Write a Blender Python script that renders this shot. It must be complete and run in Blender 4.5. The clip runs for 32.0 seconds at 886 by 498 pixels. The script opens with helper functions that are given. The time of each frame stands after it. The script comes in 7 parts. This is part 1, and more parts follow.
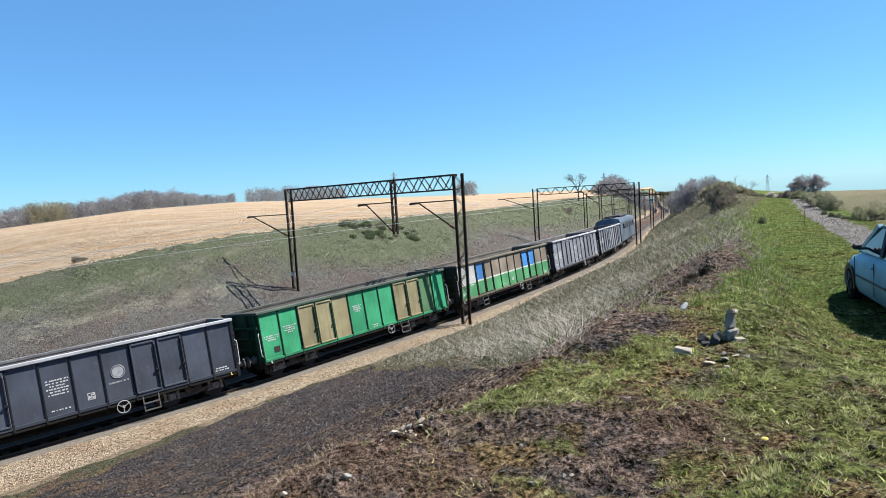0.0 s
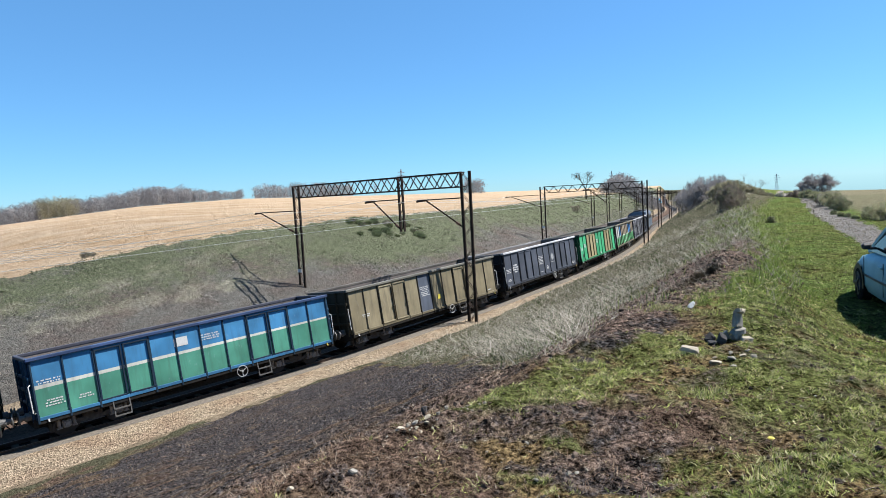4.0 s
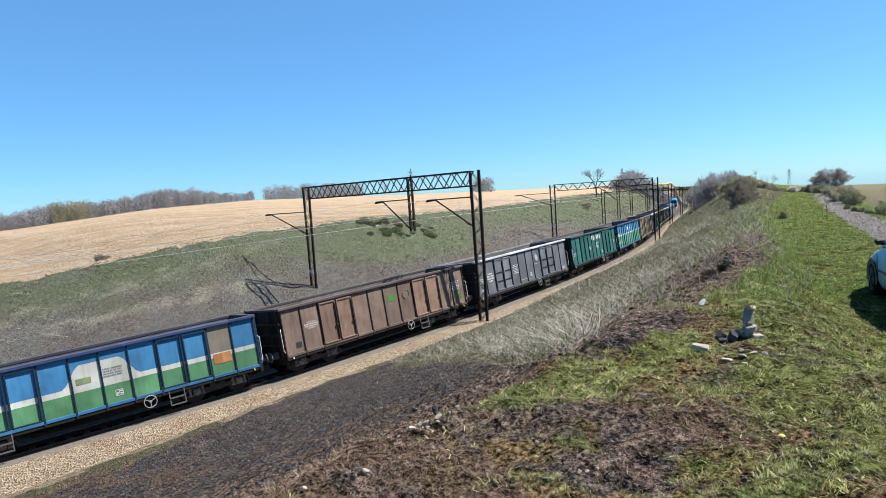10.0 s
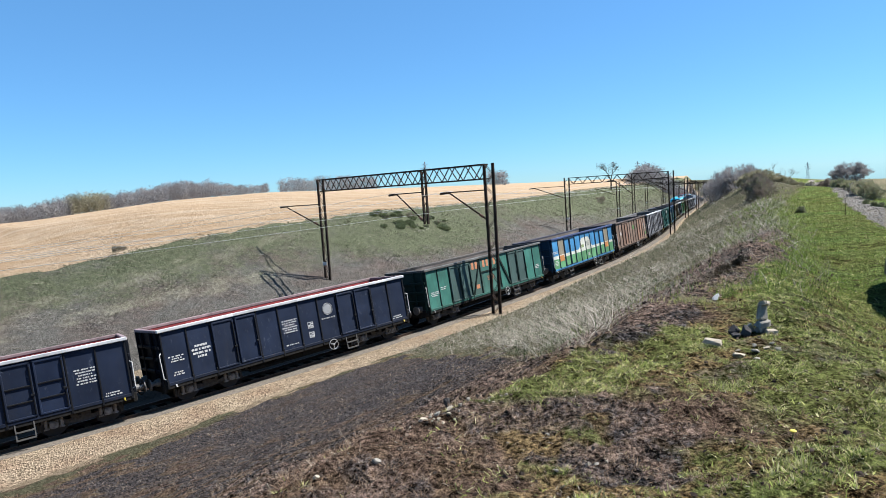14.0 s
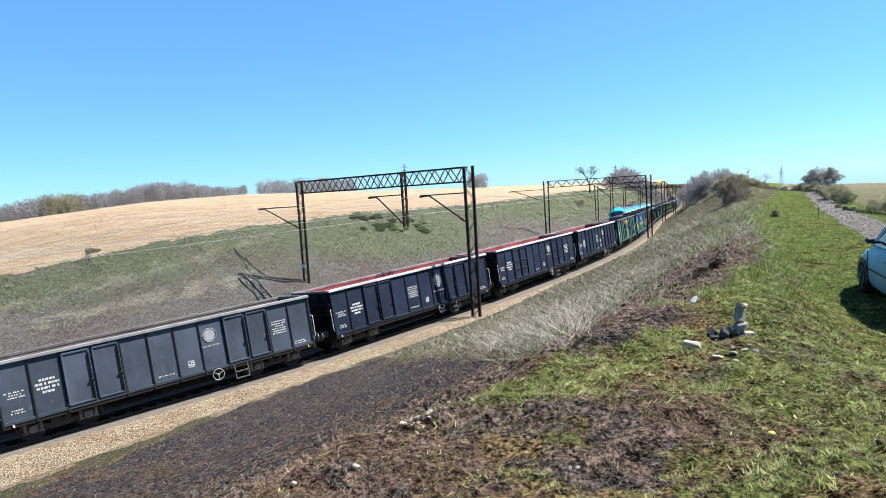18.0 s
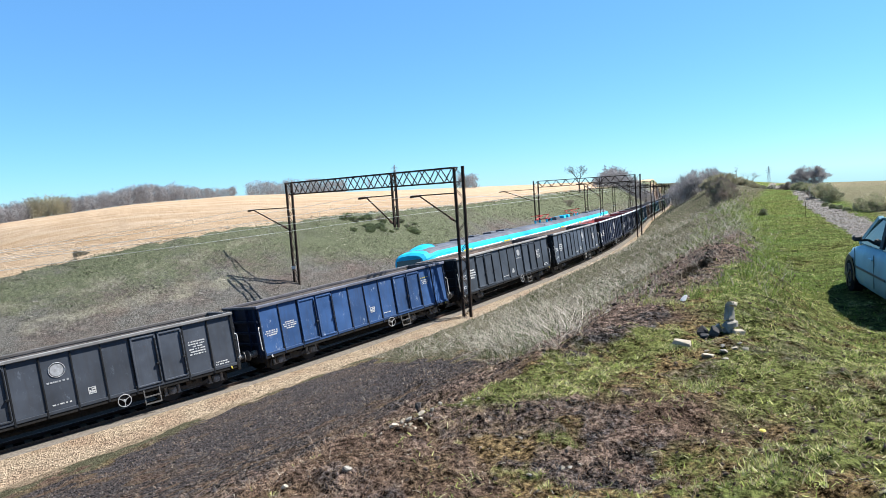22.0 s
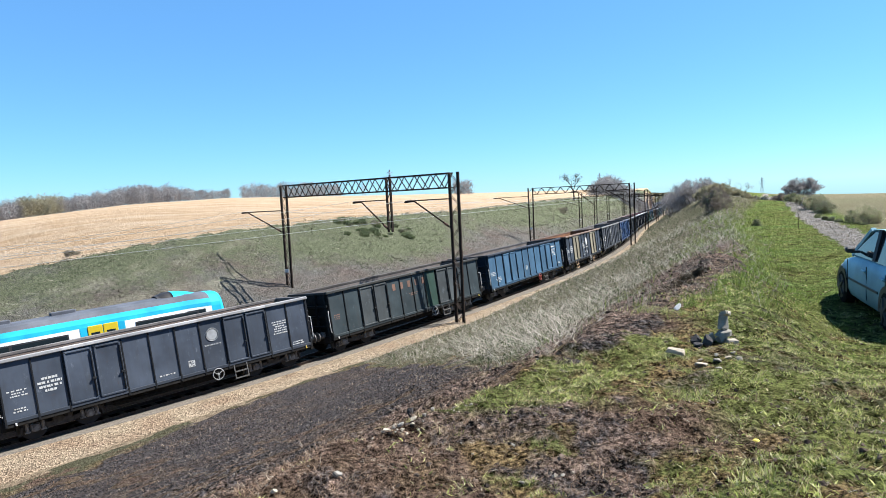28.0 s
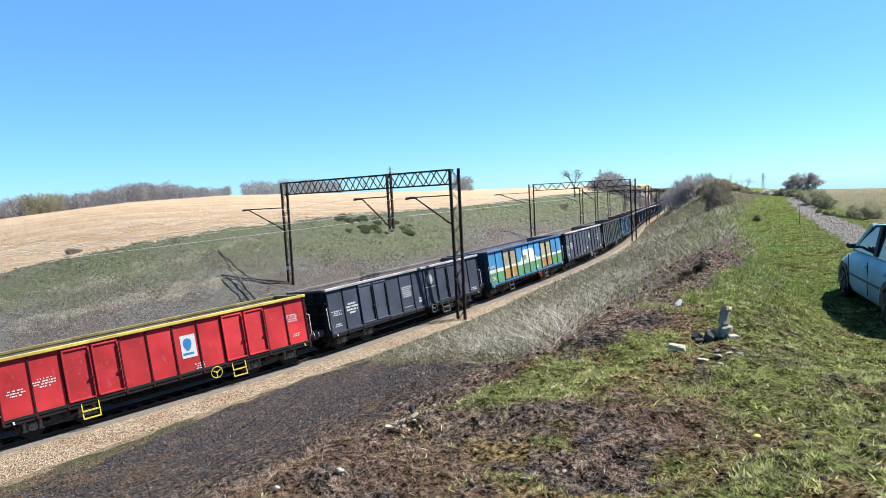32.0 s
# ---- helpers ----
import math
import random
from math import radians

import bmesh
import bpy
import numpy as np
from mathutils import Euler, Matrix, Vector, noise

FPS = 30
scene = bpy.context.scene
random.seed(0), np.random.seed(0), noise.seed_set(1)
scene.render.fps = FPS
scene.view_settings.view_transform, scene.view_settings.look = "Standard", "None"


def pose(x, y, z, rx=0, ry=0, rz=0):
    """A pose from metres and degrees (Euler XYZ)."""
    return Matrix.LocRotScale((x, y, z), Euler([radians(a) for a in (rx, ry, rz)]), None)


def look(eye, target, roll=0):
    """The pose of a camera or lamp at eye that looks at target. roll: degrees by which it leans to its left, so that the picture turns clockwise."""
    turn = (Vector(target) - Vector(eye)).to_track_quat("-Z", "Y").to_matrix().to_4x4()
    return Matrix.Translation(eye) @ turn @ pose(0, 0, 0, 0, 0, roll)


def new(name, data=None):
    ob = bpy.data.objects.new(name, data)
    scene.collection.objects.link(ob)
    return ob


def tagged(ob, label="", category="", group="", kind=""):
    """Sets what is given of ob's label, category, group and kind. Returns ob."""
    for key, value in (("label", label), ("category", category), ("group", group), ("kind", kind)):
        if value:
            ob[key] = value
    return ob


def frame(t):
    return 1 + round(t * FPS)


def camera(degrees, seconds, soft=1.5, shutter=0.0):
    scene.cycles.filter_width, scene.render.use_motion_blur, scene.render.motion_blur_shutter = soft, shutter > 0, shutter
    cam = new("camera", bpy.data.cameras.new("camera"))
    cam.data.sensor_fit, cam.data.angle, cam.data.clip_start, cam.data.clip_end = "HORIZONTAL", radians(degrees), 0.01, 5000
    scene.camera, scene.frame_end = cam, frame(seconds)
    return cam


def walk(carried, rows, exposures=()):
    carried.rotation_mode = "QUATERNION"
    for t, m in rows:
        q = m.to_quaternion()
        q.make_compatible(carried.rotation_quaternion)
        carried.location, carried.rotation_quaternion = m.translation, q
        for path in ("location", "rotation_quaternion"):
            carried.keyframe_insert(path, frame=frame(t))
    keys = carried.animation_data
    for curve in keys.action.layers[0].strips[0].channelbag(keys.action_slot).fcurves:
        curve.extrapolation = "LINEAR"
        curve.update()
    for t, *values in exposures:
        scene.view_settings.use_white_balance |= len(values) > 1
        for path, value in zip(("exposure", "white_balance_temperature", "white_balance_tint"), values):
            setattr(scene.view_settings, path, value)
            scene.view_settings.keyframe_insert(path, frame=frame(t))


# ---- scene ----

# ---- camera ----
cam = camera(69.03, 32.0, 0.9)
PATH = [
    (0, pose(0.000, -0.000, 1.650, 85.505, 3.578, -0.000)),
    (0.5, pose(-0.001, -0.006, 1.652, 85.610, 3.635, 0.012)),
    (1, pose(0.004, -0.006, 1.650, 85.657, 3.675, 0.040)),
    (1.5, pose(0.004, -0.006, 1.649, 85.419, 3.693, 0.053)),
    (2, pose(-0.001, -0.023, 1.658, 85.174, 3.777, 0.475)),
    (2.5, pose(0.005, -0.014, 1.656, 85.253, 3.654, 0.514)),
    (4.5, pose(-0.001, -0.011, 1.650, 85.320, 3.229, 0.675)),
    (5, pose(0.003, -0.024, 1.657, 84.898, 3.553, 1.372)),
    (5.5, pose(0.010, -0.060, 1.671, 84.604, 3.616, 2.756)),
    (6, pose(0.011, -0.039, 1.662, 84.722, 3.669, 2.343)),
    (6.5, pose(0.016, -0.055, 1.665, 84.819, 3.902, 2.432)),
    (7, pose(0.020, -0.054, 1.667, 84.837, 3.995, 2.431)),
    (7.5, pose(0.016, -0.049, 1.666, 84.891, 4.217, 2.025)),
    (8, pose(0.010, -0.031, 1.654, 85.250, 4.173, 1.200)),
    (8.5, pose(0.012, -0.049, 1.662, 85.257, 4.256, 1.673)),
    (9, pose(0.015, -0.041, 1.660, 85.385, 3.895, 1.376)),
    (9.5, pose(0.011, -0.044, 1.658, 85.438, 3.899, 1.386)),
    (10, pose(0.011, -0.044, 1.664, 85.304, 3.967, 1.504)),
    (10.5, pose(0.013, -0.036, 1.663, 85.296, 4.279, 1.537)),
    (11, pose(0.010, -0.048, 1.662, 85.484, 4.128, 1.556)),
    (11.5, pose(0.016, -0.053, 1.661, 85.573, 4.135, 1.748)),
    (12, pose(0.015, -0.052, 1.654, 85.747, 4.415, 1.533)),
    (12.5, pose(0.014, -0.055, 1.659, 85.720, 4.423, 1.400)),
    (13, pose(0.017, -0.059, 1.661, 85.586, 4.356, 1.551)),
    (13.5, pose(0.023, -0.061, 1.663, 85.353, 4.164, 1.911)),
    (14, pose(0.023, -0.072, 1.669, 84.747, 3.762, 2.740)),
    (14.5, pose(0.016, -0.060, 1.669, 84.035, 1.953, 2.872)),
    (16.5, pose(0.013, -0.019, 1.660, 84.738, 2.794, 1.155)),
    (17, pose(0.011, -0.019, 1.662, 84.699, 3.165, 0.856)),
    (17.5, pose(0.016, -0.018, 1.662, 84.701, 3.346, 0.776)),
    (18, pose(0.017, -0.025, 1.658, 84.885, 3.490, 0.945)),
    (18.5, pose(0.023, -0.041, 1.663, 85.086, 3.619, 1.006)),
    (19, pose(0.023, -0.040, 1.665, 84.761, 3.853, 0.995)),
    (19.5, pose(0.014, -0.025, 1.662, 84.606, 3.629, 0.475)),
    (20, pose(0.016, -0.021, 1.662, 84.471, 3.524, 0.630)),
    (20.5, pose(0.004, -0.003, 1.657, 84.304, 3.249, 0.181)),
    (21, pose(0.006, 0.006, 1.658, 84.509, 3.310, -0.045)),
    (21.5, pose(0.009, 0.006, 1.655, 84.767, 3.348, -0.027)),
    (22, pose(0.014, -0.012, 1.659, 84.859, 3.781, 0.071)),
    (22.5, pose(0.018, -0.014, 1.659, 84.841, 3.714, 0.201)),
    (23, pose(0.012, -0.020, 1.655, 84.845, 3.742, 0.206)),
    (23.5, pose(0.020, -0.014, 1.659, 84.869, 3.806, 0.203)),
    (24, pose(0.013, -0.006, 1.656, 84.854, 3.482, 0.031)),
    (24.5, pose(0.015, -0.012, 1.656, 84.875, 3.561, 0.329)),
    (25, pose(0.010, -0.016, 1.657, 84.929, 3.243, 0.454)),
    (25.5, pose(0.011, -0.006, 1.651, 84.992, 3.130, 0.372)),
    (27.5, pose(0.006, 0.012, 1.647, 85.177, 2.968, -0.210)),
    (28, pose(0.006, 0.015, 1.648, 85.330, 2.850, -0.401)),
    (28.5, pose(0.006, 0.009, 1.649, 85.227, 2.920, -0.448)),
    (29, pose(0.005, 0.017, 1.646, 85.315, 2.928, -0.505)),
    (29.5, pose(0.006, 0.004, 1.649, 85.385, 2.993, -0.631)),
    (30, pose(0.014, 0.005, 1.650, 85.526, 3.223, -0.634)),
    (30.5, pose(0.012, -0.004, 1.653, 85.210, 3.141, -0.481)),
    (31, pose(0.015, -0.000, 1.649, 85.276, 3.313, -0.338)),
    (31.5, pose(0.006, 0.001, 1.651, 85.107, 3.061, -0.333)),
    (32, pose(0.006, 0.009, 1.651, 85.029, 3.066, -0.337)),
]
walk(cam, PATH, [(0, 1.3), (14.5, 1.3), (16.5, 1.53), (32, 1.53)])

# ---- light ----
SUN_AZ, SUN_EL = 77.0, 54.0          # degrees from +y towards +x, and above the horizon
world = bpy.data.worlds.new("sky")
scene.world = world
world.use_nodes = True
_wn = world.node_tree.nodes
_sky = _wn.new("ShaderNodeTexSky")
_sky.sky_type = "NISHITA"
_sky.sun_disc = False
_sky.sun_elevation = radians(SUN_EL)
_sky.sun_rotation = radians(SUN_AZ)
_sky.altitude = 600
_sky.air_density = 1.05
_sky.dust_density = 0.0
_sky.ozone_density = 6.0
_wn["Background"].inputs["Strength"].default_value = 0.057
_tint = _wn.new("ShaderNodeMix")
_tint.data_type, _tint.blend_type = "RGBA", "MULTIPLY"
_tint.inputs["Factor"].default_value = 1.0
_tint.inputs[7].default_value = (0.605, 0.95, 1.22, 1)
world.node_tree.links.new(_sky.outputs["Color"], _tint.inputs[6])
_haze = _wn.new("ShaderNodeMix")
_haze.data_type = "RGBA"
_haze.inputs["Factor"].default_value = 0.29
_haze.inputs[7].default_value = (1.50, 3.9, 6.6, 1)
world.node_tree.links.new(_tint.outputs[2], _haze.inputs[6])
world.node_tree.links.new(_haze.outputs[2], _wn["Background"].inputs["Color"])
_az, _el = radians(SUN_AZ), radians(SUN_EL)
SUN_DIR = Vector((math.sin(_az) * math.cos(_el), math.cos(_az) * math.cos(_el), math.sin(_el)))
sun = new("sun", bpy.data.lights.new("sun", "SUN"))
sun.data.energy, sun.data.angle, sun.data.color = 5.0, radians(0.53), (1.0, 0.98, 0.94)
sun.matrix_world = look(SUN_DIR * 100, (0, 0, 0))

# ---- mesh and material helpers ----
class Mesh:
    """Collects faces with material numbers; one of these becomes one mesh object."""

    def __init__(self):
        self.v, self.f, self.m = [], [], []

    def face(self, pts, mat=0):
        n = len(self.v)
        self.v += [tuple(p) for p in pts]
        self.f.append(tuple(range(n, n + len(pts))))
        self.m.append(mat)

    def box(self, x0, x1, y0, y1, z0, z1, mat=0, bevel=0.0, m=None):
        b = bevel
        if b:
            lo, hi = (x0, y0, z0), (x1, y1, z1)
            pts, idx = [], {}
            for sx in (0, 1):
                for sy in (0, 1):
                    for sz in (0, 1):
                        c = [(lo, hi)[k][i] for i, k in enumerate((sx, sy, sz))]
                        d = [b if k == 0 else -b for k in (sx, sy, sz)]
                        for ax in range(3):
                            q = [c[i] + (0 if i == ax else d[i]) for i in range(3)]
                            idx[(sx, sy, sz, ax)] = len(pts)
                            pts.append(q)
            fs = []
            for ax in range(3):
                o = [i for i in range(3) if i != ax]
                for sd in (0, 1):
                    ring = []
                    for a, c in ((0, 0), (1, 0), (1, 1), (0, 1)):
                        k = [0, 0, 0]
                        k[ax], k[o[0]], k[o[1]] = sd, a, c
                        ring.append(idx[(*k, ax)])
                    fs.append(ring)
            for ax in range(3):
                o = [i for i in range(3) if i != ax]
                for a in (0, 1):
                    for c in (0, 1):
                        k0, k1 = [0, 0, 0], [0, 0, 0]
                        k0[o[0]] = k1[o[0]] = a
                        k0[o[1]] = k1[o[1]] = c
                        k1[ax] = 1
                        fs.append([idx[(*k0, o[0])], idx[(*k1, o[0])], idx[(*k1, o[1])], idx[(*k0, o[1])]])
            for sx in (0, 1):
                for sy in (0, 1):
                    for sz in (0, 1):
                        fs.append([idx[(sx, sy, sz, ax)] for ax in range(3)])
        else:
            pts = [(x, y, z) for x in (x0, x1) for y in (y0, y1) for z in (z0, z1)]
            fs = [(0, 1, 3, 2), (4, 6, 7, 5), (0, 4, 5, 1), (2, 3, 7, 6), (0, 2, 6, 4), (1, 5, 7, 3)]
        self.add(pts, fs, mat, m)

    def add(self, pts, fs, mat=0, m=None):
        n = len(self.v)
        if m is not None:
            pts = [tuple(m @ Vector(p)) for p in pts]
        self.v += [tuple(p) for p in pts]
        self.f += [tuple(n + i for i in f) for f in fs]
        self.m += [mat] * len(fs)

    def bar(self, a, b, w, d=None, mat=0):
        """A square bar from a to b."""
        a, b = Vector(a), Vector(b)
        d = d or w
        q = (b - a).to_track_quat("Z", "Y").to_matrix().to_4x4()
        self.box(-w / 2, w / 2, -d / 2, d / 2, 0, (b - a).length, mat, 0, Matrix.Translation(a) @ q)

    def tube(self, pts, r, n=6, mat=0, close=True):
        """A round tube along points; r is one radius or a list."""
        pts = [Vector(p) for p in pts]
        rs = r if isinstance(r, (list, tuple)) else [r] * len(pts)
        base = len(self.v)
        up = Vector((0.13, 0.31, 0.94))
        for i, p in enumerate(pts):
            t = (pts[min(i + 1, len(pts) - 1)] - pts[max(i - 1, 0)]).normalized()
            a = t.cross(up)
            if a.length < 0.05:
                a = t.cross(Vector((1, 0, 0)))
            a.normalize()
            b = t.cross(a)
            for k in range(n):
                w = 2 * math.pi * k / n
                self.v.append(tuple(p + (a * math.cos(w) + b * math.sin(w)) * rs[i]))
        for i in range(len(pts) - 1):
            for k in range(n):
                j = (k + 1) % n
                self.f.append((base + i * n + k, base + i * n + j, base + (i + 1) * n + j, base + (i + 1) * n + k))
                self.m.append(mat)
        if close:
            self.f += [tuple(base + k for k in range(n))[::-1], tuple(base + (len(pts) - 1) * n + k for k in range(n))]
            self.m += [mat, mat]

    def disc(self, centre, axis, r, thick, n=16, mat=0, r2=None):
        c, ax = Vector(centre), Vector(axis).normalized()
        self.tube([c - ax * thick / 2, c + ax * thick / 2], [r, r2 or r], n, mat)

    def ring(self, centre, axis, r, tube, n=18, k=5, mat=0):
        c = Vector(centre)
        q = Vector(axis).to_track_quat("Z", "Y").to_matrix()
        base = len(self.v)
        for i in range(n):
            w = 2 * math.pi * i / n
            for j in range(k):
                u = 2 * math.pi * j / k
                self.v.append(tuple(c + q @ Vector(((r + tube * math.cos(u)) * math.cos(w), (r + tube * math.cos(u)) * math.sin(w), tube * math.sin(u)))))
        for i in range(n):
            for j in range(k):
                a, b = (i + 1) % n, (j + 1) % k
                self.f.append((base + i * k + j, base + a * k + j, base + a * k + b, base + i * k + b))
                self.m.append(mat)

    def data(self, name, mats, smooth=False):
        me = bpy.data.meshes.new(name)
        me.from_pydata(self.v, [], self.f)
        for m in mats if isinstance(mats, (list, tuple)) else [mats]:
            me.materials.append(m)
        me.polygons.foreach_set("material_index", self.m)
        if smooth:
            me.polygons.foreach_set("use_smooth", [True] * len(self.f))
        me.update()
        return me


def part(name, mesh, mats, parent=None, label="", smooth=False, at=None, kind="", category=""):
    """Links a mesh (or ready mesh data) as one object under a thing or a part."""
    me = mesh.data(name, mats, smooth) if isinstance(mesh, Mesh) else mesh
    ob = new(name, me)
    if parent is not None:
        ob.parent = parent
    if at is not None:
        ob.matrix_basis = at
    return tagged(ob, label, category, "", kind)


def nodes(name):
    m = bpy.data.materials.new(name)
    m.use_nodes = True
    t = m.node_tree
    return m, t, t.nodes["Principled BSDF"]


def link(t, a, b):
    t.links.new(a, b)


def noise_node(t, vec, scale, detail=4, rough=0.55, stretch=None):
    if stretch:
        mp = t.nodes.new("ShaderNodeMapping")
        mp.inputs["Scale"].default_value = stretch
        link(t, vec, mp.inputs["Vector"])
        vec = mp.outputs["Vector"]
    n = t.nodes.new("ShaderNodeTexNoise")
    n.inputs["Scale"].default_value, n.inputs["Detail"].default_value, n.inputs["Roughness"].default_value = scale, detail, rough
    link(t, vec, n.inputs["Vector"])
    return n.outputs["Fac"]


def ramp(t, fac, lo, hi):
    n = t.nodes.new("ShaderNodeMapRange")
    n.inputs["From Min"].default_value, n.inputs["From Max"].default_value = lo, hi
    link(t, fac, n.inputs["Value"])
    return n.outputs["Result"]


def times(t, a, b, op="MULTIPLY"):
    n = t.nodes.new("ShaderNodeMath")
    n.operation = op
    for s, x in zip(n.inputs, (a, b)):
        if isinstance(x, (int, float)):
            s.default_value = x
        else:
            link(t, x, s)
    return n.outputs[0]


def mix(t, fac, a, b):
    n = t.nodes.new("ShaderNodeMix")
    n.data_type = "RGBA"
    for s, x in ((n.inputs["Factor"], fac), (n.inputs[6], a), (n.inputs[7], b)):
        if isinstance(x, (int, float)):
            s.default_value = x
        elif isinstance(x, tuple):
            s.default_value = (*x, 1)
        else:
            link(t, x, s)
    return n.outputs[2]


def bumped(t, bsdf, height, strength, dist):
    n = t.nodes.new("ShaderNodeBump")
    n.inputs["Strength"].default_value, n.inputs["Distance"].default_value = strength, dist
    link(t, height, n.inputs["Height"])
    link(t, n.outputs["Normal"], bsdf.inputs["Normal"])


def place(t, world_space=False):
    if world_space:
        return t.nodes.new("ShaderNodeNewGeometry").outputs["Position"]
    c = t.nodes.new("ShaderNodeTexCoord").outputs["Object"]
    r = t.nodes.new("ShaderNodeObjectInfo").outputs["Random"]
    a = t.nodes.new("ShaderNodeVectorMath")
    a.operation = "ADD"
    link(t, c, a.inputs[0])
    link(t, times(t, r, 37.0), a.inputs[1])
    return a.outputs["Vector"]


def painted(name, color, rough=0.5, dirt=(0.034, 0.033, 0.032), wear=0.35, rust=0.2, metal=0.0, scuff=0.0, bay=0.0):
    """Weathered paint: large fading, vertical dirt streaks, rust spots."""
    m, t, b = nodes(name)
    v = place(t)
    fade = noise_node(t, v, 0.7, 3)
    c = mix(t, ramp(t, fade, 0.3, 0.75), tuple(x * 0.72 for x in color), tuple(min(1, x * 1.45 + 0.005) for x in color))
    if bay:
        # every panel has faded in its own way
        sep, wn = t.nodes.new("ShaderNodeSeparateXYZ"), t.nodes.new("ShaderNodeTexWhiteNoise")
        wn.noise_dimensions = "1D"
        link(t, t.nodes.new("ShaderNodeTexCoord").outputs["Object"], sep.inputs[0])
        n = times(t, times(t, times(t, sep.outputs["Y"], 6.09, "ADD"), 1 / bay), 0.0, "FLOOR")
        link(t, times(t, n, times(t, t.nodes.new("ShaderNodeObjectInfo").outputs["Random"], 91.0), "ADD"), wn.inputs["W"])
        c = mix(t, times(t, wn.outputs["Value"], 0.55), c, tuple(x * 0.5 + 0.004 for x in color))
    streak = ramp(t, noise_node(t, v, 1.6, 6, 0.65, (3.0, 3.0, 0.35)), 0.48, 0.78)
    c = mix(t, times(t, streak, wear), c, dirt)
    if scuff:
        rub = times(t, ramp(t, noise_node(t, v, 2.6, 8, 0.78, (1.0, 2.0, 1.0)), 0.57, 0.66), ramp(t, noise_node(t, v, 0.9, 2), 0.45, 0.6))
        c = mix(t, times(t, rub, scuff), c, (0.32, 0.36, 0.42))
    spot = ramp(t, noise_node(t, v, 5.5, 8, 0.7), 0.63, 0.70)
    c = mix(t, times(t, spot, rust), c, (0.096, 0.039, 0.018))
    link(t, c, b.inputs["Base Color"])
    fine = noise_node(t, v, 45, 3)
    link(t, ramp(t, fine, -1.2, 2.2 - rough), b.inputs["Roughness"])
    b.inputs["Roughness"].default_value = rough
    b.inputs["Metallic"].default_value = metal
    b.inputs["Specular IOR Level"].default_value = 0.5 if rough < 0.4 else 0.14
    bumped(t, b, times(t, fade, fine, "ADD"), 0.25, 0.01)
    return m


def plain(name, color, rough=0.6, metal=0.0, vary=0.25, scale=8.0, bump=0.2, world_space=False):
    m, t, b = nodes(name)
    v = place(t, world_space)
    n1, n2 = noise_node(t, v, scale, 5, 0.6), noise_node(t, v, scale * 7.3, 3)
    c = mix(t, ramp(t, n1, 0.25, 0.75), tuple(x * (1 - vary) for x in color), tuple(min(1, x * (1 + vary)) for x in color))
    c = mix(t, times(t, ramp(t, n2, 0.45, 0.8), vary), c, tuple(x * 0.55 for x in color))
    link(t, c, b.inputs["Base Color"])
    b.inputs["Roughness"].default_value, b.inputs["Metallic"].default_value = rough, metal
    b.inputs["Specular IOR Level"].default_value = 0.5 if rough < 0.75 else 0.05
    bumped(t, b, n2, bump, 0.01)
    return m


def glass(name, color=(0.012, 0.018, 0.021), rough=0.05):
    m, t, b = nodes(name)
    b.inputs["Base Color"].default_value = (*color, 1)
    b.inputs["Roughness"].default_value = rough
    b.inputs["IOR"].default_value = 1.5
    return m


STEEL_DARK = plain("dark_steel", (0.020, 0.018, 0.018), 0.65, 0.3)
BOGIE = plain("bogie_grime", (0.06, 0.055, 0.051), 0.85, 0.0, 0.5)
# paler than the bogie frame: sunlit highlights of the axle boxes as colour
AXLEBOX = plain("axlebox_lit_grime", (0.20, 0.185, 0.17), 0.8, 0.0, 0.6)
BUFFER = plain("buffer_steel", (0.11, 0.105, 0.10), 0.5, 0.3, 0.4)
BRAKE = plain("brake_wheel_paint", (0.24, 0.24, 0.235), 0.6)
# grime taken almost to black: the shade under the floor is in this colour
UNDER = plain("shaded_underframe_grime", (0.018, 0.017, 0.016), 0.9, 0.0, 0.4)
RAIL = plain("rail_steel", (0.096, 0.066, 0.051), 0.45, 0.6)
WHITE = plain("white_lettering", (0.42, 0.42, 0.41), 0.6, 0, 0.15, 20)
ORANGE = plain("orange_lettering", (0.36, 0.15, 0.075), 0.6, 0, 0.25, 20)
YELLOW = plain("yellow_paint", (0.42, 0.34, 0.04), 0.55)
MAST = plain("mast_steel", (0.03, 0.022, 0.018), 0.8, 0.2, 0.4, 4)
WIRE = plain("wire_copper", (0.30, 0.31, 0.295), 0.5, 0.2)
GLASS = glass("window_glass")

# ---- the line of the railway: distance s along it, lateral offset (right is +), height over the rails ----
_S = np.arange(-50, 560, 1.0)
_KER = np.exp(-0.5 * (np.arange(-30, 31) / 12) ** 2)
_KER /= _KER.sum()


def _smooth(v):
    return np.convolve(np.pad(v, 30, mode="reflect", reflect_type="odd"), _KER, "valid")


_T = _smooth(np.interp(_S, [-40, -15, 10, 35, 60, 90, 130, 180, 240, 320, 420], [1.277, 0.986, 0.690, 0.464, 0.363, 0.328, 0.366, 0.377, 0.363, 0.280, 0.317]))
_Z = _smooth(np.interp(_S, [-40, -10, 20, 60, 120, 200, 420], [-8.076, -6.598, -5.292, -5.681, -7.235, -8.871, -11.309]))
_X = np.concatenate([[0], np.cumsum((np.sin(_T[1:]) + np.sin(_T[:-1])) / 2)])
_Y = np.concatenate([[0], np.cumsum((np.cos(_T[1:]) + np.cos(_T[:-1])) / 2)])
_X, _Y = _X - _X[50] - 9.754, _Y - _Y[50] + 28.834
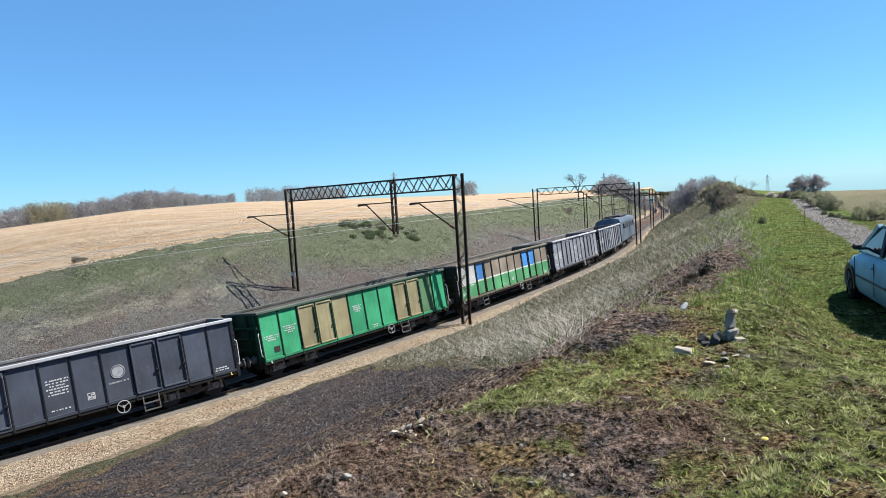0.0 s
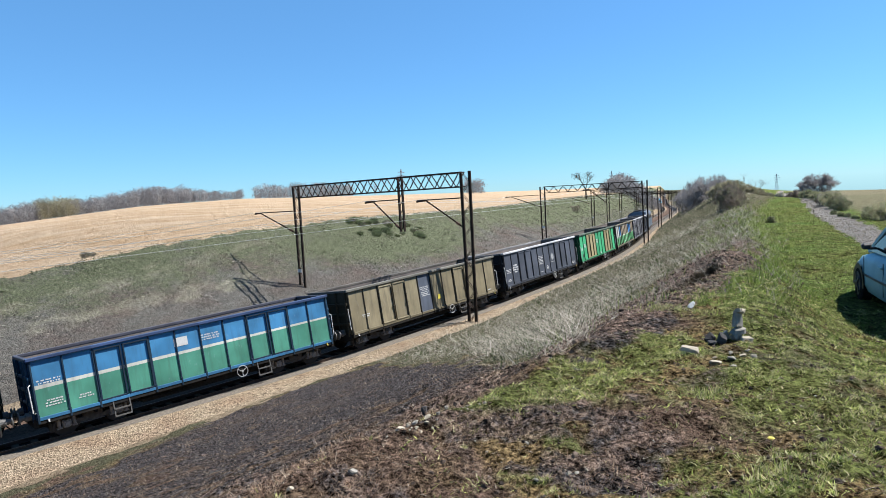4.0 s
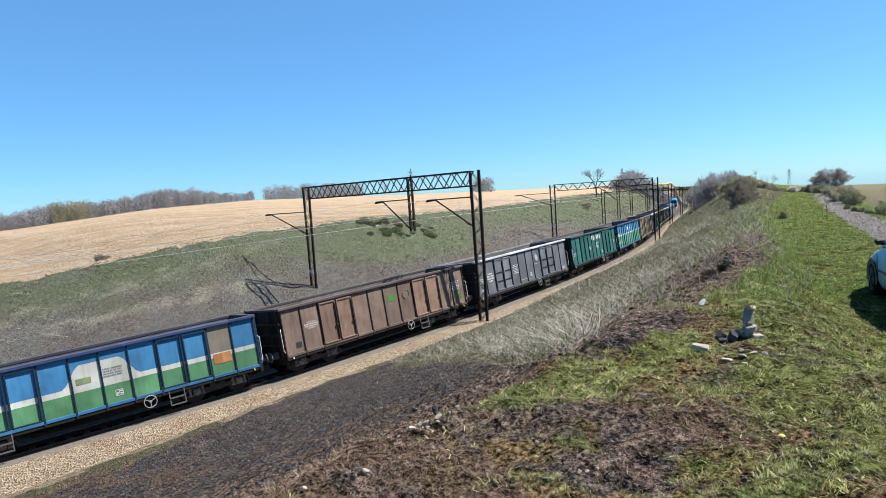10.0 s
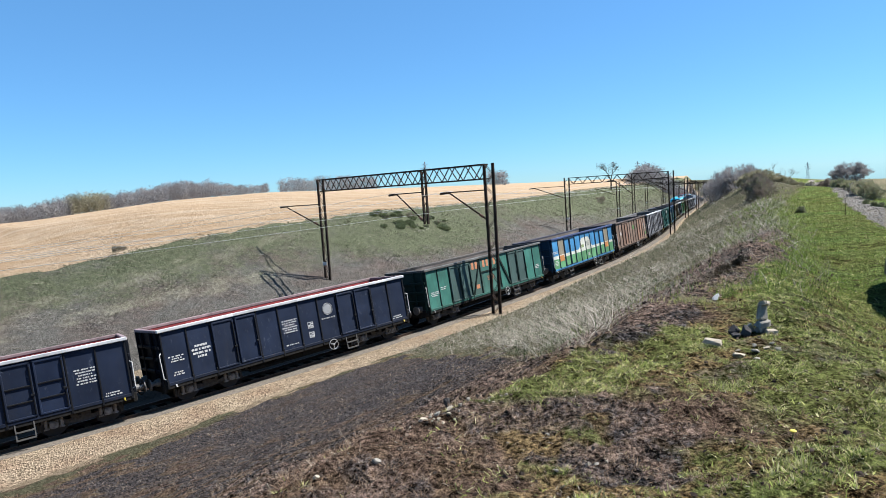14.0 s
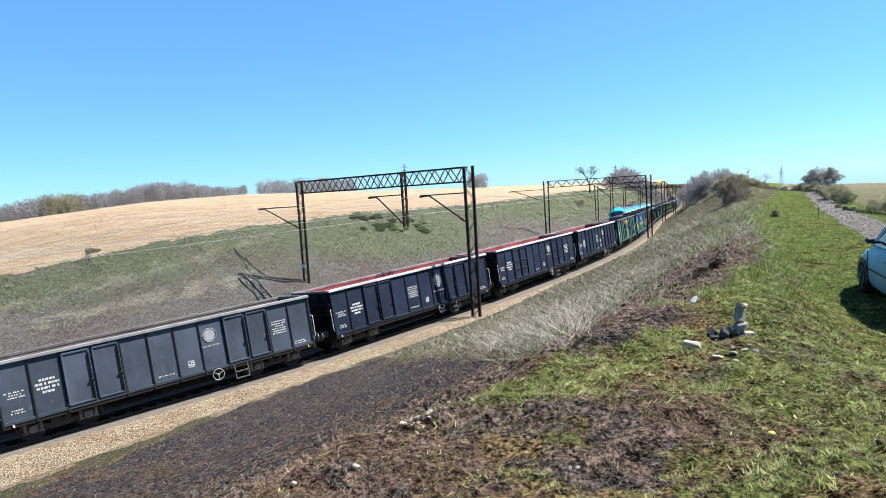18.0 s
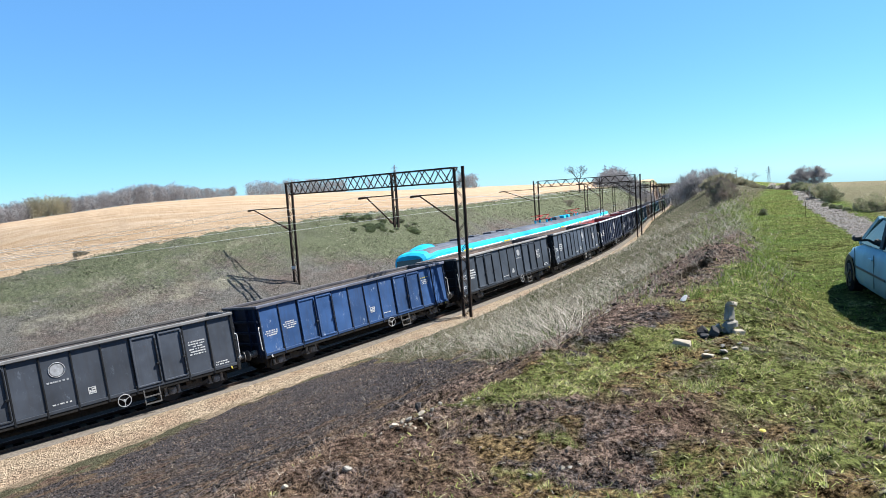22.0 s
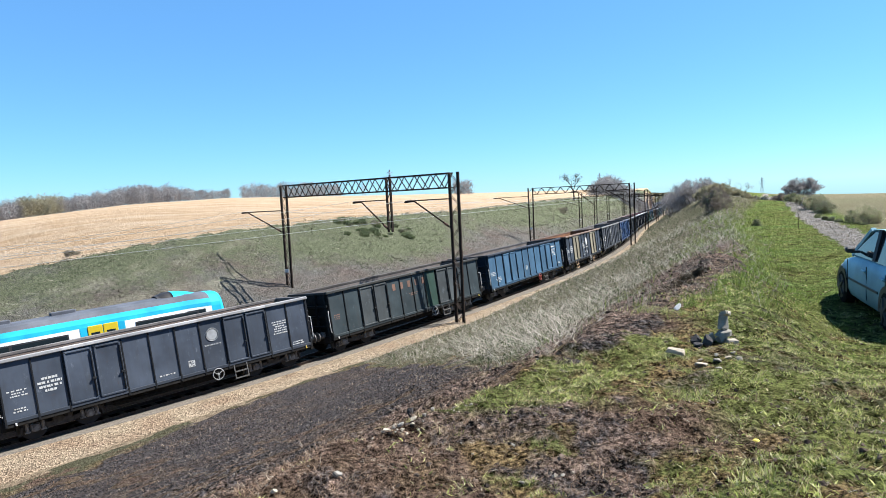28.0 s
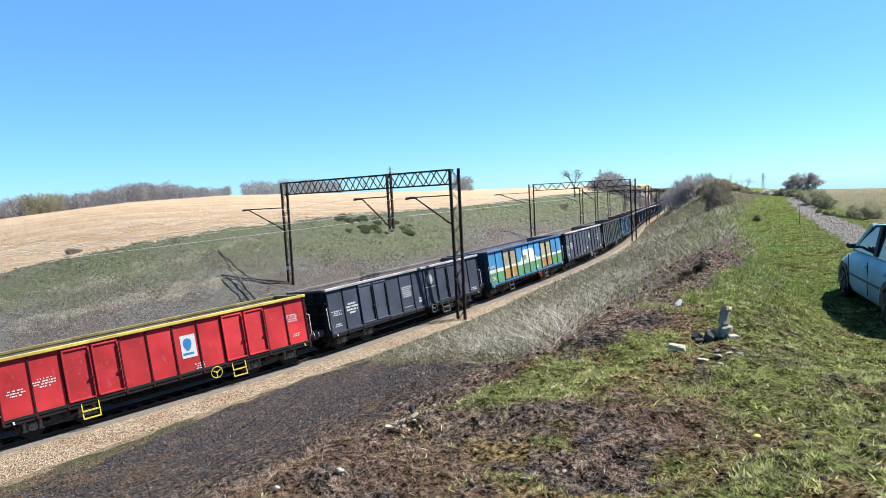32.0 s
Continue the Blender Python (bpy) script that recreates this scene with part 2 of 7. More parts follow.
# straight on at both ends
LS = np.concatenate([np.arange(-480, -50, 2.0), _S, np.arange(560, 1100, 4.0)])
LT = np.interp(LS, _S, _T)
LX, LY, LZ = (np.interp(LS, _S, a) for a in (_X, _Y, _Z))
_a, _b = LS < -50, LS > 559
LX[_a] += np.sin(_T[0]) * (LS[_a] + 50)
LY[_a] += np.cos(_T[0]) * (LS[_a] + 50)
LX[_b] += np.sin(_T[-1]) * (LS[_b] - 559)
LY[_b] += np.cos(_T[-1]) * (LS[_b] - 559)


def cant(s):
    return np.radians(4.995 + 1.79 * np.clip((60 - np.asarray(s, float)) / 100, 0, 1))


def on_line(s, lat=0.0, h=0.0, tilt=True):
    """The place at s along the line, lat metres to its right, h over the rails; tilted with the rails, or level."""
    t = np.interp(s, LS, LT)
    k = cant(s) if tilt else 0.0 * t
    a = lat * np.cos(k) - h * np.sin(k)
    return np.stack([np.interp(s, LS, LX) + np.cos(t) * a, np.interp(s, LS, LY) - np.sin(t) * a, np.interp(s, LS, LZ) + lat * np.sin(k) + h * np.cos(k)], -1)


def seat(s, half=4.3, lat=0.0):
    """The pose of a vehicle whose bogies stand half metres before and behind s."""
    a, b = Vector(on_line(s - half)), Vector(on_line(s + half))
    u = (b - a).normalized()
    r = Vector((u.y, -u.x, 0)).normalized()
    up = r.cross(u)
    k = float(cant(s))
    r2, up2 = r * math.cos(k) + up * math.sin(k), up * math.cos(k) - r * math.sin(k)
    m = Matrix((r2, u, up2)).transposed().to_4x4()
    m.translation = (a + b) / 2 + r * lat
    return m


def nearest(x, y):
    """s and lateral offset of places in the plan."""
    x, y = np.asarray(x, float).ravel(), np.asarray(y, float).ravel()
    s, lat = np.empty(len(x)), np.empty(len(x))
    for i in range(0, len(x), 20000):
        a, b = x[i : i + 20000], y[i : i + 20000]
        j = ((LX[None, ::2] - a[:, None]) ** 2 + (LY[None, ::2] - b[:, None]) ** 2).argmin(1) * 2
        t = LT[j]
        s[i : i + 20000] = LS[j] + (a - LX[j]) * np.sin(t) + (b - LY[j]) * np.cos(t)
        side = (a - LX[j]) * np.cos(t) - (b - LY[j]) * np.sin(t)
        lat[i : i + 20000] = np.hypot(a - LX[j], b - LY[j]) * np.where(side >= 0, 1, -1)
    return s, lat


def hum(x, y, size, seed=0.0):
    """Smooth noise, about -1 to 1, from a few turned waves."""
    out = 0.0
    for i in range(6):
        a = 2.4 * i + seed
        k = 2 * math.pi / size * (0.7 + 0.33 * i)
        out = out + np.sin(x * math.cos(a) * k + y * math.sin(a) * k + seed * 3.1 + i * 1.7 + 1.3 * np.sin(x * math.sin(a) * k * 0.7 - y * math.cos(a) * k * 0.6 + i)) / (1 + 0.35 * i)
    return out / 2.6


def smoothstep(x, a, b):
    q = np.clip((x - a) / (b - a), 0, 1)
    return q * q * (3 - 2 * q)


def edge_at(s):
    """Lateral offset of the brink of the high ground."""
    return np.interp(s, [-480, -60, -40, -8.5, 0, 5, 16.5, 40, 100, 600], [28, 28, 27, 24.9, 22, 19.9, 15.8, 13.5, 13, 13])


def toe_at(s):
    """Lateral offset of the foot of the near bank."""
    return np.interp(s, [-12, -4, 0, 14, 22, 600], [4.8, 3.6, 3.2, 3.0, 2.3, 2.2])


def across(x, y):
    """Metres to the right of the line along the grass path."""
    return 0.92 * x - 0.39 * y


# burnt tussocks on the high ground: place, radius, height
HUMPS = [(0.49, 4.55, 0.11, 0.075), (0.18, 4.42, 0.10, 0.06), (-0.27, 4.17, 0.09, 0.06), (0.75, 4.62, 0.13, 0.05), (0.98, 4.45, 0.10, 0.05), (0.62, 4.15, 0.12, 0.05), (0.95, 3.95, 0.11, 0.05), (0.30, 3.75, 0.12, 0.04), (1.5, 6.5, 0.16, 0.06), (1.95, 7.0, 0.15, 0.06), (1.2, 6.15, 0.13, 0.05), (2.3, 7.7, 0.18, 0.06), (-0.8, 3.75, 0.13, 0.05), (1.30, 4.75, 0.10, 0.05)]


def ground_at(x, y, parts=False):
    x, y = np.asarray(x, float), np.asarray(y, float)
    shape = x.shape
    x, y = x.ravel(), y.ravel()
    s, lat = nearest(x, y)
    zt = np.interp(s, LS, LZ)
    e = edge_at(s) + 0.25 * hum(x, y, 5.0, 2.0)
    # cutting floor and near slope
    toe = toe_at(s)
    f = np.clip((lat - toe) / (e - toe), 0, 1)
    top = 0.05 * hum(x, y, 3.0) + (0.035 * hum(x, y, 0.9, 4.0) + 0.022 * hum(x, y, 0.31, 7.0) * (np.hypot(x, y) < 30)) * (1 - 0.6 * smoothstep(np.hypot(x, y), 8, 15)) + 0.009 * hum(x, y, 0.15, 3.0) * (np.hypot(x, y) < 10)
    r = np.hypot(x, y)
    w = across(x, y)
    top = top - 0.70 * smoothstep(w, 0.2, 1.8) * smoothstep(y, 3, 9)
    top = top - 0.012 * np.clip(r - 20, 0, 700) * smoothstep(lat - e, -3, 3)
    top = top + 1.35 * np.exp(-(((x - 32.8) / 6.6) ** 2 + ((y - 82) / 24) ** 2))
    fall = np.interp(np.arctan2(x, np.maximum(y, 1e-3)), [0.2, 0.42, 0.48, 0.6, 0.9], [0.008, 0.012, 0.0195, 0.0305, 0.034])
    away = smoothstep(r, 120, 420)
    top = top * (1 - away) + away * (1.65 - fall * r)
    for hx, hy, hr, hh in HUMPS:
        top = top + hh * np.exp(-(((x - hx) ** 2 + (y - hy) ** 2) / hr ** 2))
    rim = smoothstep(f, 0.93, 1.0) * 0.10
    fs = f - 0.105 * np.sin(math.pi * f) * smoothstep(24 - s, 0, 18)
    near = zt + (top - zt) * fs - rim * (1 - f) + (0.07 * hum(x, y, 1.6, 1.0) + 0.03 * hum(x, y, 0.5, 6.0) * (r < 40)) * np.clip(f * 6, 0, 1) * (1 - 0.6 * f)
    # far slope and field
    crest = np.interp(s, [-480, -40, -7, 6, 15, 32, 70, 150, 300, 600], [-3, -2.7, -1.95, -0.75, -0.25, 0.05, -0.55, -0.55, -1.5, -2.5])
    q = np.interp(-lat, [8.2, 9.7, 11.5, 12.9, 15.2, 18.0, 22.0], [0, 0.05, 0.21, 0.33, 0.45, 0.66, 1.0])
    opp = zt - 0.45 + (crest - zt + 0.45) * q + 0.14 * hum(x, y, 4.0, 3.0) * np.sin(np.clip(q, 0, 1) * math.pi)
    az = np.arctan2(x, np.maximum(y, 1e-3))
    ridge = np.interp(az, [-1.2, -0.62, -0.45, -0.31, -0.145, 0.05, 0.19, 0.3], [-3, 0.2, 4.5, 6.0, 5.2, 4.0, 1.6, -2.0])
    g = np.clip((-lat - 22) / 200, 0, 1)
    field = crest + (ridge - crest) * np.sin(g * math.pi / 2) - 0.03 * np.clip(-lat - 222, 0, 900) + 0.10 * hum(x, y, 30, 5.0) * np.clip(g * 4, 0, 1)
    left = np.where(-lat > 22, field, opp)
    flat = zt - 0.45
    z = np.where(lat > toe, near, np.where(lat < -8.2, left, flat))
    z = np.where((lat <= toe) & (lat > toe - 0.7), flat + (zt - flat) * (lat - toe + 0.7) / 0.7, z)
    out = z.reshape(shape)
    if parts:
        return out, s.reshape(shape), lat.reshape(shape), f.reshape(shape), (lat - e).reshape(shape)
    return out


def spread(limit, core, n):
    u = np.linspace(-1, 1, n) * math.asinh(limit / core)
    return core * np.sinh(u)


# ---- ground ----
def ground_material():
    m, t, b = nodes("ground_cover")
    p = place(t, True)

    def attr(name):
        n = t.nodes.new("ShaderNodeAttribute")
        n.attribute_name = name
        return n.outputs["Fac"]

    big, mid, fine = noise_node(t, p, 0.35, 5, 0.6), noise_node(t, p, 2.3, 6, 0.65), noise_node(t, p, 17, 6, 0.7)
    grit = noise_node(t, p, 70, 4, 0.7)
    tuft, speck = noise_node(t, p, 6.5, 5, 0.7), noise_node(t, p, 34, 5, 0.75)
    # high ground: short spring grass over brown earth
    earth = mix(t, ramp(t, fine, 0.40, 0.64), (0.013, 0.0091, 0.0052), (0.299, 0.211, 0.107))
    grass = mix(t, ramp(t, times(t, times(t, fine, mid, "ADD"), 0.5), 0.40, 0.62), (0.008, 0.010, 0.004), (0.180, 0.190, 0.066))
    grass = mix(t, times(t, ramp(t, times(t, times(t, big, 0.5), times(t, mid, 0.5), "ADD"), 0.45, 0.60), times(t, times(t, attr("path"), 0.65), 0.3, "ADD")), grass, mix(t, ramp(t, fine, 0.4, 0.62), (0.022, 0.046, 0.012), (0.140, 0.205, 0.062)))
    dry = mix(t, ramp(t, fine, 0.36, 0.66), (0.02, 0.02, 0.0125), (0.144, 0.138, 0.0875))
    burnt = mix(t, ramp(t, fine, 0.42, 0.62), (0.007, 0.0065, 0.007), (0.108, 0.098, 0.100))
    burnt = mix(t, times(t, ramp(t, times(t, times(t, times(t, mid, 0.6), times(t, tuft, 0.4), "ADD"), times(t, times(t, attr("clod"), 0.17), -0.10, "ADD"), "ADD"), 0.47, 0.58), 0.75), burnt, mix(t, ramp(t, fine, 0.40, 0.62), (0.027, 0.018, 0.015), (0.31, 0.215, 0.168)))
    burnt = mix(t, times(t, ramp(t, times(t, times(t, big, 0.7), times(t, tuft, 0.3), "ADD"), 0.54, 0.62), times(t, attr("clod"), 0.6)), burnt, mix(t, fine, (0.056, 0.0504, 0.0224), (0.196, 0.175, 0.084)))
    burnt = mix(t, times(t, ramp(t, times(t, times(t, big, 0.5), times(t, tuft, 0.5), "ADD"), 0.50, 0.62), 0.4), burnt, mix(t, ramp(t, fine, 0.4, 0.62), (0.030, 0.018, 0.012), (0.20, 0.138, 0.088)))
    burnt = mix(t, times(t, ramp(t, grit, 0.60, 0.69), 0.75), burnt, (0.31, 0.28, 0.26))
    slope = mix(t, ramp(t, fine, 0.36, 0.66), (0.030, 0.029, 0.026), (0.180, 0.172, 0.157))
    slope = mix(t, times(t, ramp(t, noise_node(t, p, 0.22, 5, 0.65), 0.42, 0.62), 0.75), slope, mix(t, ramp(t, fine, 0.36, 0.66), (0.026, 0.020, 0.018), (0.165, 0.124, 0.108)))
    weeds = mix(t, ramp(t, fine, 0.3, 0.72), (0.036, 0.043, 0.026), (0.145, 0.155, 0.098))
    soil = mix(t, ramp(t, big, 0.35, 0.65), (0.27, 0.185, 0.112), (0.335, 0.25, 0.17))
    soil = mix(t, times(t, ramp(t, noise_node(t, p, 0.05, 4, 0.6, (1.0, 2.5, 1.0)), 0.45, 0.65), 0.6), soil, (0.37, 0.295, 0.215))
    green = attr("green")
    c = mix(t, ramp(t, times(t, times(t, mid, tuft, "ADD"), green, "ADD"), 1.0, 1.24), earth, grass)
    c = mix(t, ramp(t, times(t, attr("thatch"), times(t, mid, 0.7), "ADD"), 0.62, 0.95), c, dry)
    c = mix(t, ramp(t, times(t, attr("opposite"), times(t, mid, 0.02), "ADD"), 0.4, 0.6), c, mix(t, ramp(t, times(t, times(t, times(t, times(t, tuft, 0.4), times(t, mid, 0.5), "ADD"), times(t, big, 0.7), "ADD"), attr("green"), "ADD"), 0.86, 1.12), slope, weeds))
    c = mix(t, times(t, attr("bench"), 0.7), c, mix(t, ramp(t, fine, 0.36, 0.66), (0.09, 0.085, 0.06), (0.30, 0.28, 0.215)))
    c = mix(t, ramp(t, times(t, attr("red"), times(t, mid, 1.0), "ADD"), 0.9, 1.3), c, mix(t, ramp(t, fine, 0.38, 0.64), (0.018, 0.012, 0.010), (0.190, 0.130, 0.098)))
    c = mix(t, ramp(t, times(t, attr("burnt"), times(t, times(t, mid, fine, "ADD"), 0.55), "ADD"), 0.88, 1.12), c, burnt)
    c = mix(t, ramp(t, times(t, attr("gravel"), times(t, mid, 0.4), "ADD"), 0.6, 0.8), c, mix(t, ramp(t, grit, 0.3, 0.7), (0.075, 0.056, 0.040), mix(t, attr("road"), (0.38, 0.30, 0.21), (0.275, 0.265, 0.258))))
    c = mix(t, ramp(t, times(t, attr("field"), times(t, mid, 0.15), "ADD"), 0.5, 0.62), c, soil)
    c = mix(t, ramp(t, attr("far"), 0.2, 0.9), c, mix(t, ramp(t, noise_node(t, p, 0.012, 3), 0.4, 0.6), (0.152, 0.134, 0.090), (0.128, 0.126, 0.078)))
    # crumbs and thatch, with the small shadows between them put in as dark specks
    s2 = t.nodes.new("ShaderNodeMix")
    s2.data_type, s2.blend_type = "RGBA", "MULTIPLY"
    link(t, times(t, times(t, times(t, attr("field"), -1.0, "ADD"), -0.85), times(t, times(t, times(t, attr("opposite"), -0.45), 1.0, "ADD"), times(t, times(t, attr("path"), -0.45), 1.0, "ADD"))), s2.inputs["Factor"])
    link(t, c, s2.inputs[6])
    link(t, mix(t, ramp(t, times(t, times(t, speck, 0.5), times(t, tuft, 0.5), "ADD"), 0.42, 0.57), (0.10, 0.09, 0.08), (1.65, 1.65, 1.62)), s2.inputs[7])
    link(t, s2.outputs[2], b.inputs["Base Color"])
    b.inputs["Roughness"].default_value = 0.95
    b.inputs["Specular IOR Level"].default_value = 0.0
    bumped(t, b, times(t, times(t, fine, 0.8), times(t, mid, times(t, times(t, speck, 0.7), times(t, grit, 0.3), "ADD"), "ADD"), "ADD"), 1.0, 0.10)
    return m


GROUND = ground_material()


def road_off(x, y):
    """Distance from the middle of the gravel road."""
    return np.abs(0.9 * x - 0.44 * y - 3.55)


def masks(x, y, s, lat, f, brink):
    """What grows or lies where, 0 to 1 each."""
    n1, n2 = hum(x, y, 2.2, 1.0), hum(x, y, 0.8, 2.0)
    line_x = np.interp(y, [0, 8.5, 10, 15, 19.8, 25.2, 30, 40], [2.0, 0.8, 0.7, 0.4, 0.0, -2.3, -4.5, -6.5])
    toe = toe_at(s)
    on_slope = (lat > toe - 0.4) & (brink < 0)
    burnt = smoothstep(line_x - x + 0.7 * n1, -0.6, 0.9) * on_slope * smoothstep(lat - toe + 0.7 * n1 + 0.6 * n2 - 1.6 * smoothstep(-s, 1, 8), 0.1, 1.9) * (1 - 0.30 * smoothstep(-s + 3 * n1, 3, 9))
    band = smoothstep(brink + 0.25 * n1, -2.6, -1.0) * (1 - smoothstep(brink + 0.35 * n2 + 0.15 * n1, 0.25, 0.95)) * (1 - smoothstep(y, 17, 21)) * smoothstep(y, 5.0, 8.0)
    burnt = np.maximum(burnt, band)
    patch = 0.0 * x
    for px, py, r in ((0.45, 4.55, 0.6), (0.85, 4.5, 0.4), (0.95, 4.05, 0.3), (0.8, 3.75, 0.5), (-0.75, 3.3, 0.5), (1.75, 7.3, 0.45), (2.9, 9.0, 0.5), (0.1, 4.4, 0.4)):
        patch = np.maximum(patch, 1 - smoothstep(np.hypot(x - px, (y - py) * 0.9) + 0.22 * n2 + 0.12 * n1, r * 0.45, r * 1.15))
    for px, py, r in ((2.85, 5.8, 0.55), (3.3, 6.3, 0.45), (2.45, 5.0, 0.40), (2.1, 5.3, 0.35), (3.3, 5.1, 0.5), (3.9, 7.4, 0.5), (2.9, 4.3, 0.35), (2.3, 4.1, 0.3), (4.6, 8.6, 0.5)):
        patch = np.maximum(patch, 0.44 * (1 - smoothstep(np.hypot(x - px, (y - py) * 0.8) + 0.35 * n2 + 0.2 * n1, r * 0.3, r * 1.2)))
    for hx, hy, hr, hh in HUMPS:
        patch = np.maximum(patch, 0.9 * np.exp(-(((x - hx) ** 2 + (y - hy) ** 2) / (1.1 * hr) ** 2)))
    burnt = np.maximum(burnt, patch * (brink > -1.5) * 0.95)
    red = np.maximum(np.exp(-(((x - 1.35) / 0.9) ** 2 + ((y - 4.3) / 0.7) ** 2)) * 0.9, 0.7 * on_slope * smoothstep(2.6 - np.abs(lat - toe - 2.6), 0.2, 1.6) * smoothstep(-s, 0, 8) * smoothstep(n1 + 0.8 * n2, -0.3, 0.6))
    red = np.maximum(red, 0.8 * np.exp(-(((x - 2.6) / 0.7) ** 2 + ((y - 7.6) / 0.6) ** 2)))
    # brown scorched soil towards the corner of the high ground
    red = np.maximum(red, 0.8 * smoothstep(brink + 0.3 * n1, -4.5, -1.2) * (1 - smoothstep(x + 0.25 * n2, -0.1, 0.5)) * (1 - smoothstep(y + 0.3 * n1, 4.3, 5.0)))
    # half-burnt brown grass at the low end of the slope
    brown = on_slope * smoothstep(3.0 * n1 - s + 0.12 * np.clip(brink + 8, -8, 8), 4.0, 7.5)
    red = np.maximum(red, 0.78 * brown * smoothstep(n1 + 1.2 * n2, -0.28, 0.30))
    burnt = burnt * (1 - 0.5 * brown * smoothstep(n1 + 1.2 * n2, -0.20, 0.25))
    lush = np.exp(-(((x - 0.45 - 0.5 * (y - 5.0)) / 0.62) ** 2 + ((y - 5.0) / 0.42) ** 2) ** 2)
    burnt = burnt * (1 - 0.75 * np.clip(lush, 0, 1)) * (1 - 0.35 * np.clip(red, 0, 1) * (brink > -4.5) * (y < 5.2))
    green = (brink > -0.3) * np.clip(0.12 + 0.16 * smoothstep(x - 0.33 * y, 0.0, 1.6) + 0.30 * smoothstep(y, 9, 22) - 0.28 * smoothstep(6.2 - y - 1.2 * x, 0, 3), -0.3, 0.6)
    green = green - 0.20 * hum(x, y, 1.3, 6.0) - 0.18 * hum(x, y, 0.5, 8.0) * (y < 18) + 0.06 + 0.55 * lush - 0.6 * (brink < -2.0) * (lat > 0)
    dry = on_slope * (1 - burnt) * smoothstep(x - line_x, -0.5, 1.0) * (0.75 - 0.30 * smoothstep(s, 60, 160))
    dry = np.maximum(dry, 0.55 * smoothstep(1.5 - np.abs(brink + 0.3), 0, 1.5) * (y > 14))
    thatch = np.maximum(dry, 0.7 * on_slope * (1 - burnt) * (brink < -1.5))
    # the path narrows towards the overgrown mound
    w = across(x, y)
    r = np.hypot(x, y)
    rough = smoothstep(np.interp(r, [25, 35, 44, 62, 76], [-1.6, -0.5, 1.4, 3.4, 5.2]) - w + 0.5 * n1, 0, 0.9) * smoothstep(r, 26, 36) * (brink > -1)
    dry = np.maximum(dry, 0.62 * rough)
    thatch = np.maximum(thatch, dry)
    green = green - 0.55 * rough
    opposite = (lat < -8.0) & (lat > -60)
    field = smoothstep(-lat - 0.5 * n1, 21.6, 22.6)
    gravel = np.maximum((lat > -8.4) & (lat < toe - 0.2), 0.95 * smoothstep(0.95 - road_off(x, y) + 0.15 * n2, 0, 0.4) * (brink > 0) * (y > -25))
    far = np.maximum(smoothstep(np.hypot(x, y), 120, 260) * (brink > 35), smoothstep(0.9 * x - 0.44 * y + 0.4 * n1, 4.8, 6.0) * (y > 0))
    side = lat < -8.0
    green = np.where(side, 0.45 * smoothstep(-lat, 12.0, 20.0) + 0.5 * np.exp(-(((s - 34) / 13) ** 2 + ((lat + 15.5) / 3.5) ** 2)) + 0.35 * smoothstep(s, 60, 100) - 0.15, green)
    gravel = np.maximum(gravel, smoothstep(toe + 0.1 + 1.2 * smoothstep(12 - s, 0, 14) + 0.7 * n1 + 0.5 * n2 - lat, 0, 1.0) * (lat > 0))
    return dict(rough=rough, thatch=thatch, brown=brown, bench=np.clip(np.exp(-((lat + 15.5 + 1.2 * n1) / 0.42) ** 2) * smoothstep(14 - s, 0, 5) + 0.7 * np.exp(-((lat + 17.6 + 0.10 * (s + 10) + 1.0 * n1) / 0.3) ** 2) * smoothstep(18 - s, 0, 6), 0, 1), path=smoothstep(np.hypot(x, y), 7, 16), burnt=burnt, red=red, green=green, dry=dry, opposite=opposite, field=field, gravel=gravel, road=smoothstep(1.5 - road_off(x, y), 0, 0.3) * (lat > toe + 5), far=far, clod=np.maximum(np.maximum(band, 0.8 * patch), smoothstep(brink, -3.4, -1.3) * on_slope))


def build_ground():
    gx, gy = spread(2600, 2.3, 700) + 1.0, spread(2600, 2.3, 700) + 5.0
    x, y = np.meshgrid(gx, gy)
    z, s, lat, f, brink = ground_at(x, y, True)
    n = len(gx)
    i = np.arange(n * n).reshape(n, n)
    faces = np.stack([i[:-1, :-1], i[:-1, 1:], i[1:, 1:], i[1:, :-1]], -1).reshape(-1, 4)
    me = bpy.data.meshes.new("ground")
    me.vertices.add(n * n)
    me.vertices.foreach_set("co", np.stack([x, y, z], -1).ravel())
    me.loops.add(faces.size)
    me.loops.foreach_set("vertex_index", faces.ravel())
    me.polygons.add(len(faces))
    me.polygons.foreach_set("loop_start", np.arange(0, faces.size, 4))
    me.polygons.foreach_set("use_smooth", np.ones(len(faces), bool))
    me.update(calc_edges=True)
    me.materials.append(GROUND)
    for k, v in masks(x, y, s, lat, f, brink).items():
        a = me.attributes.new(k, "FLOAT", "POINT")
        a.data.foreach_set("value", np.asarray(v, np.float32).ravel())
    return tagged(new("ground", me), "grassy railway cutting with burnt and dry banks below a ploughed field", "ground", "", "structure")


ground = build_ground()


def ribbon(name, mat, profile, s0, s1, step, label, tilt=True, parent=None, smooth=False):
    """A strip along the line with the cross-section profile, a list of (lat, h)."""
    ss = np.arange(s0, s1, step)
    me = Mesh()
    rows = [on_line(ss, a, h, tilt) for a, h in profile]
    for i in range(len(ss)):
        for r in rows:
            me.v.append(tuple(r[i]))
    k = len(profile)
    for i in range(len(ss) - 1):
        for j in range(k - 1):
            me.f.append((i * k + j, i * k + j + 1, (i + 1) * k + j + 1, (i + 1) * k + j))
            me.m.append(0)
    return part(name, me, mat, parent, label, smooth)


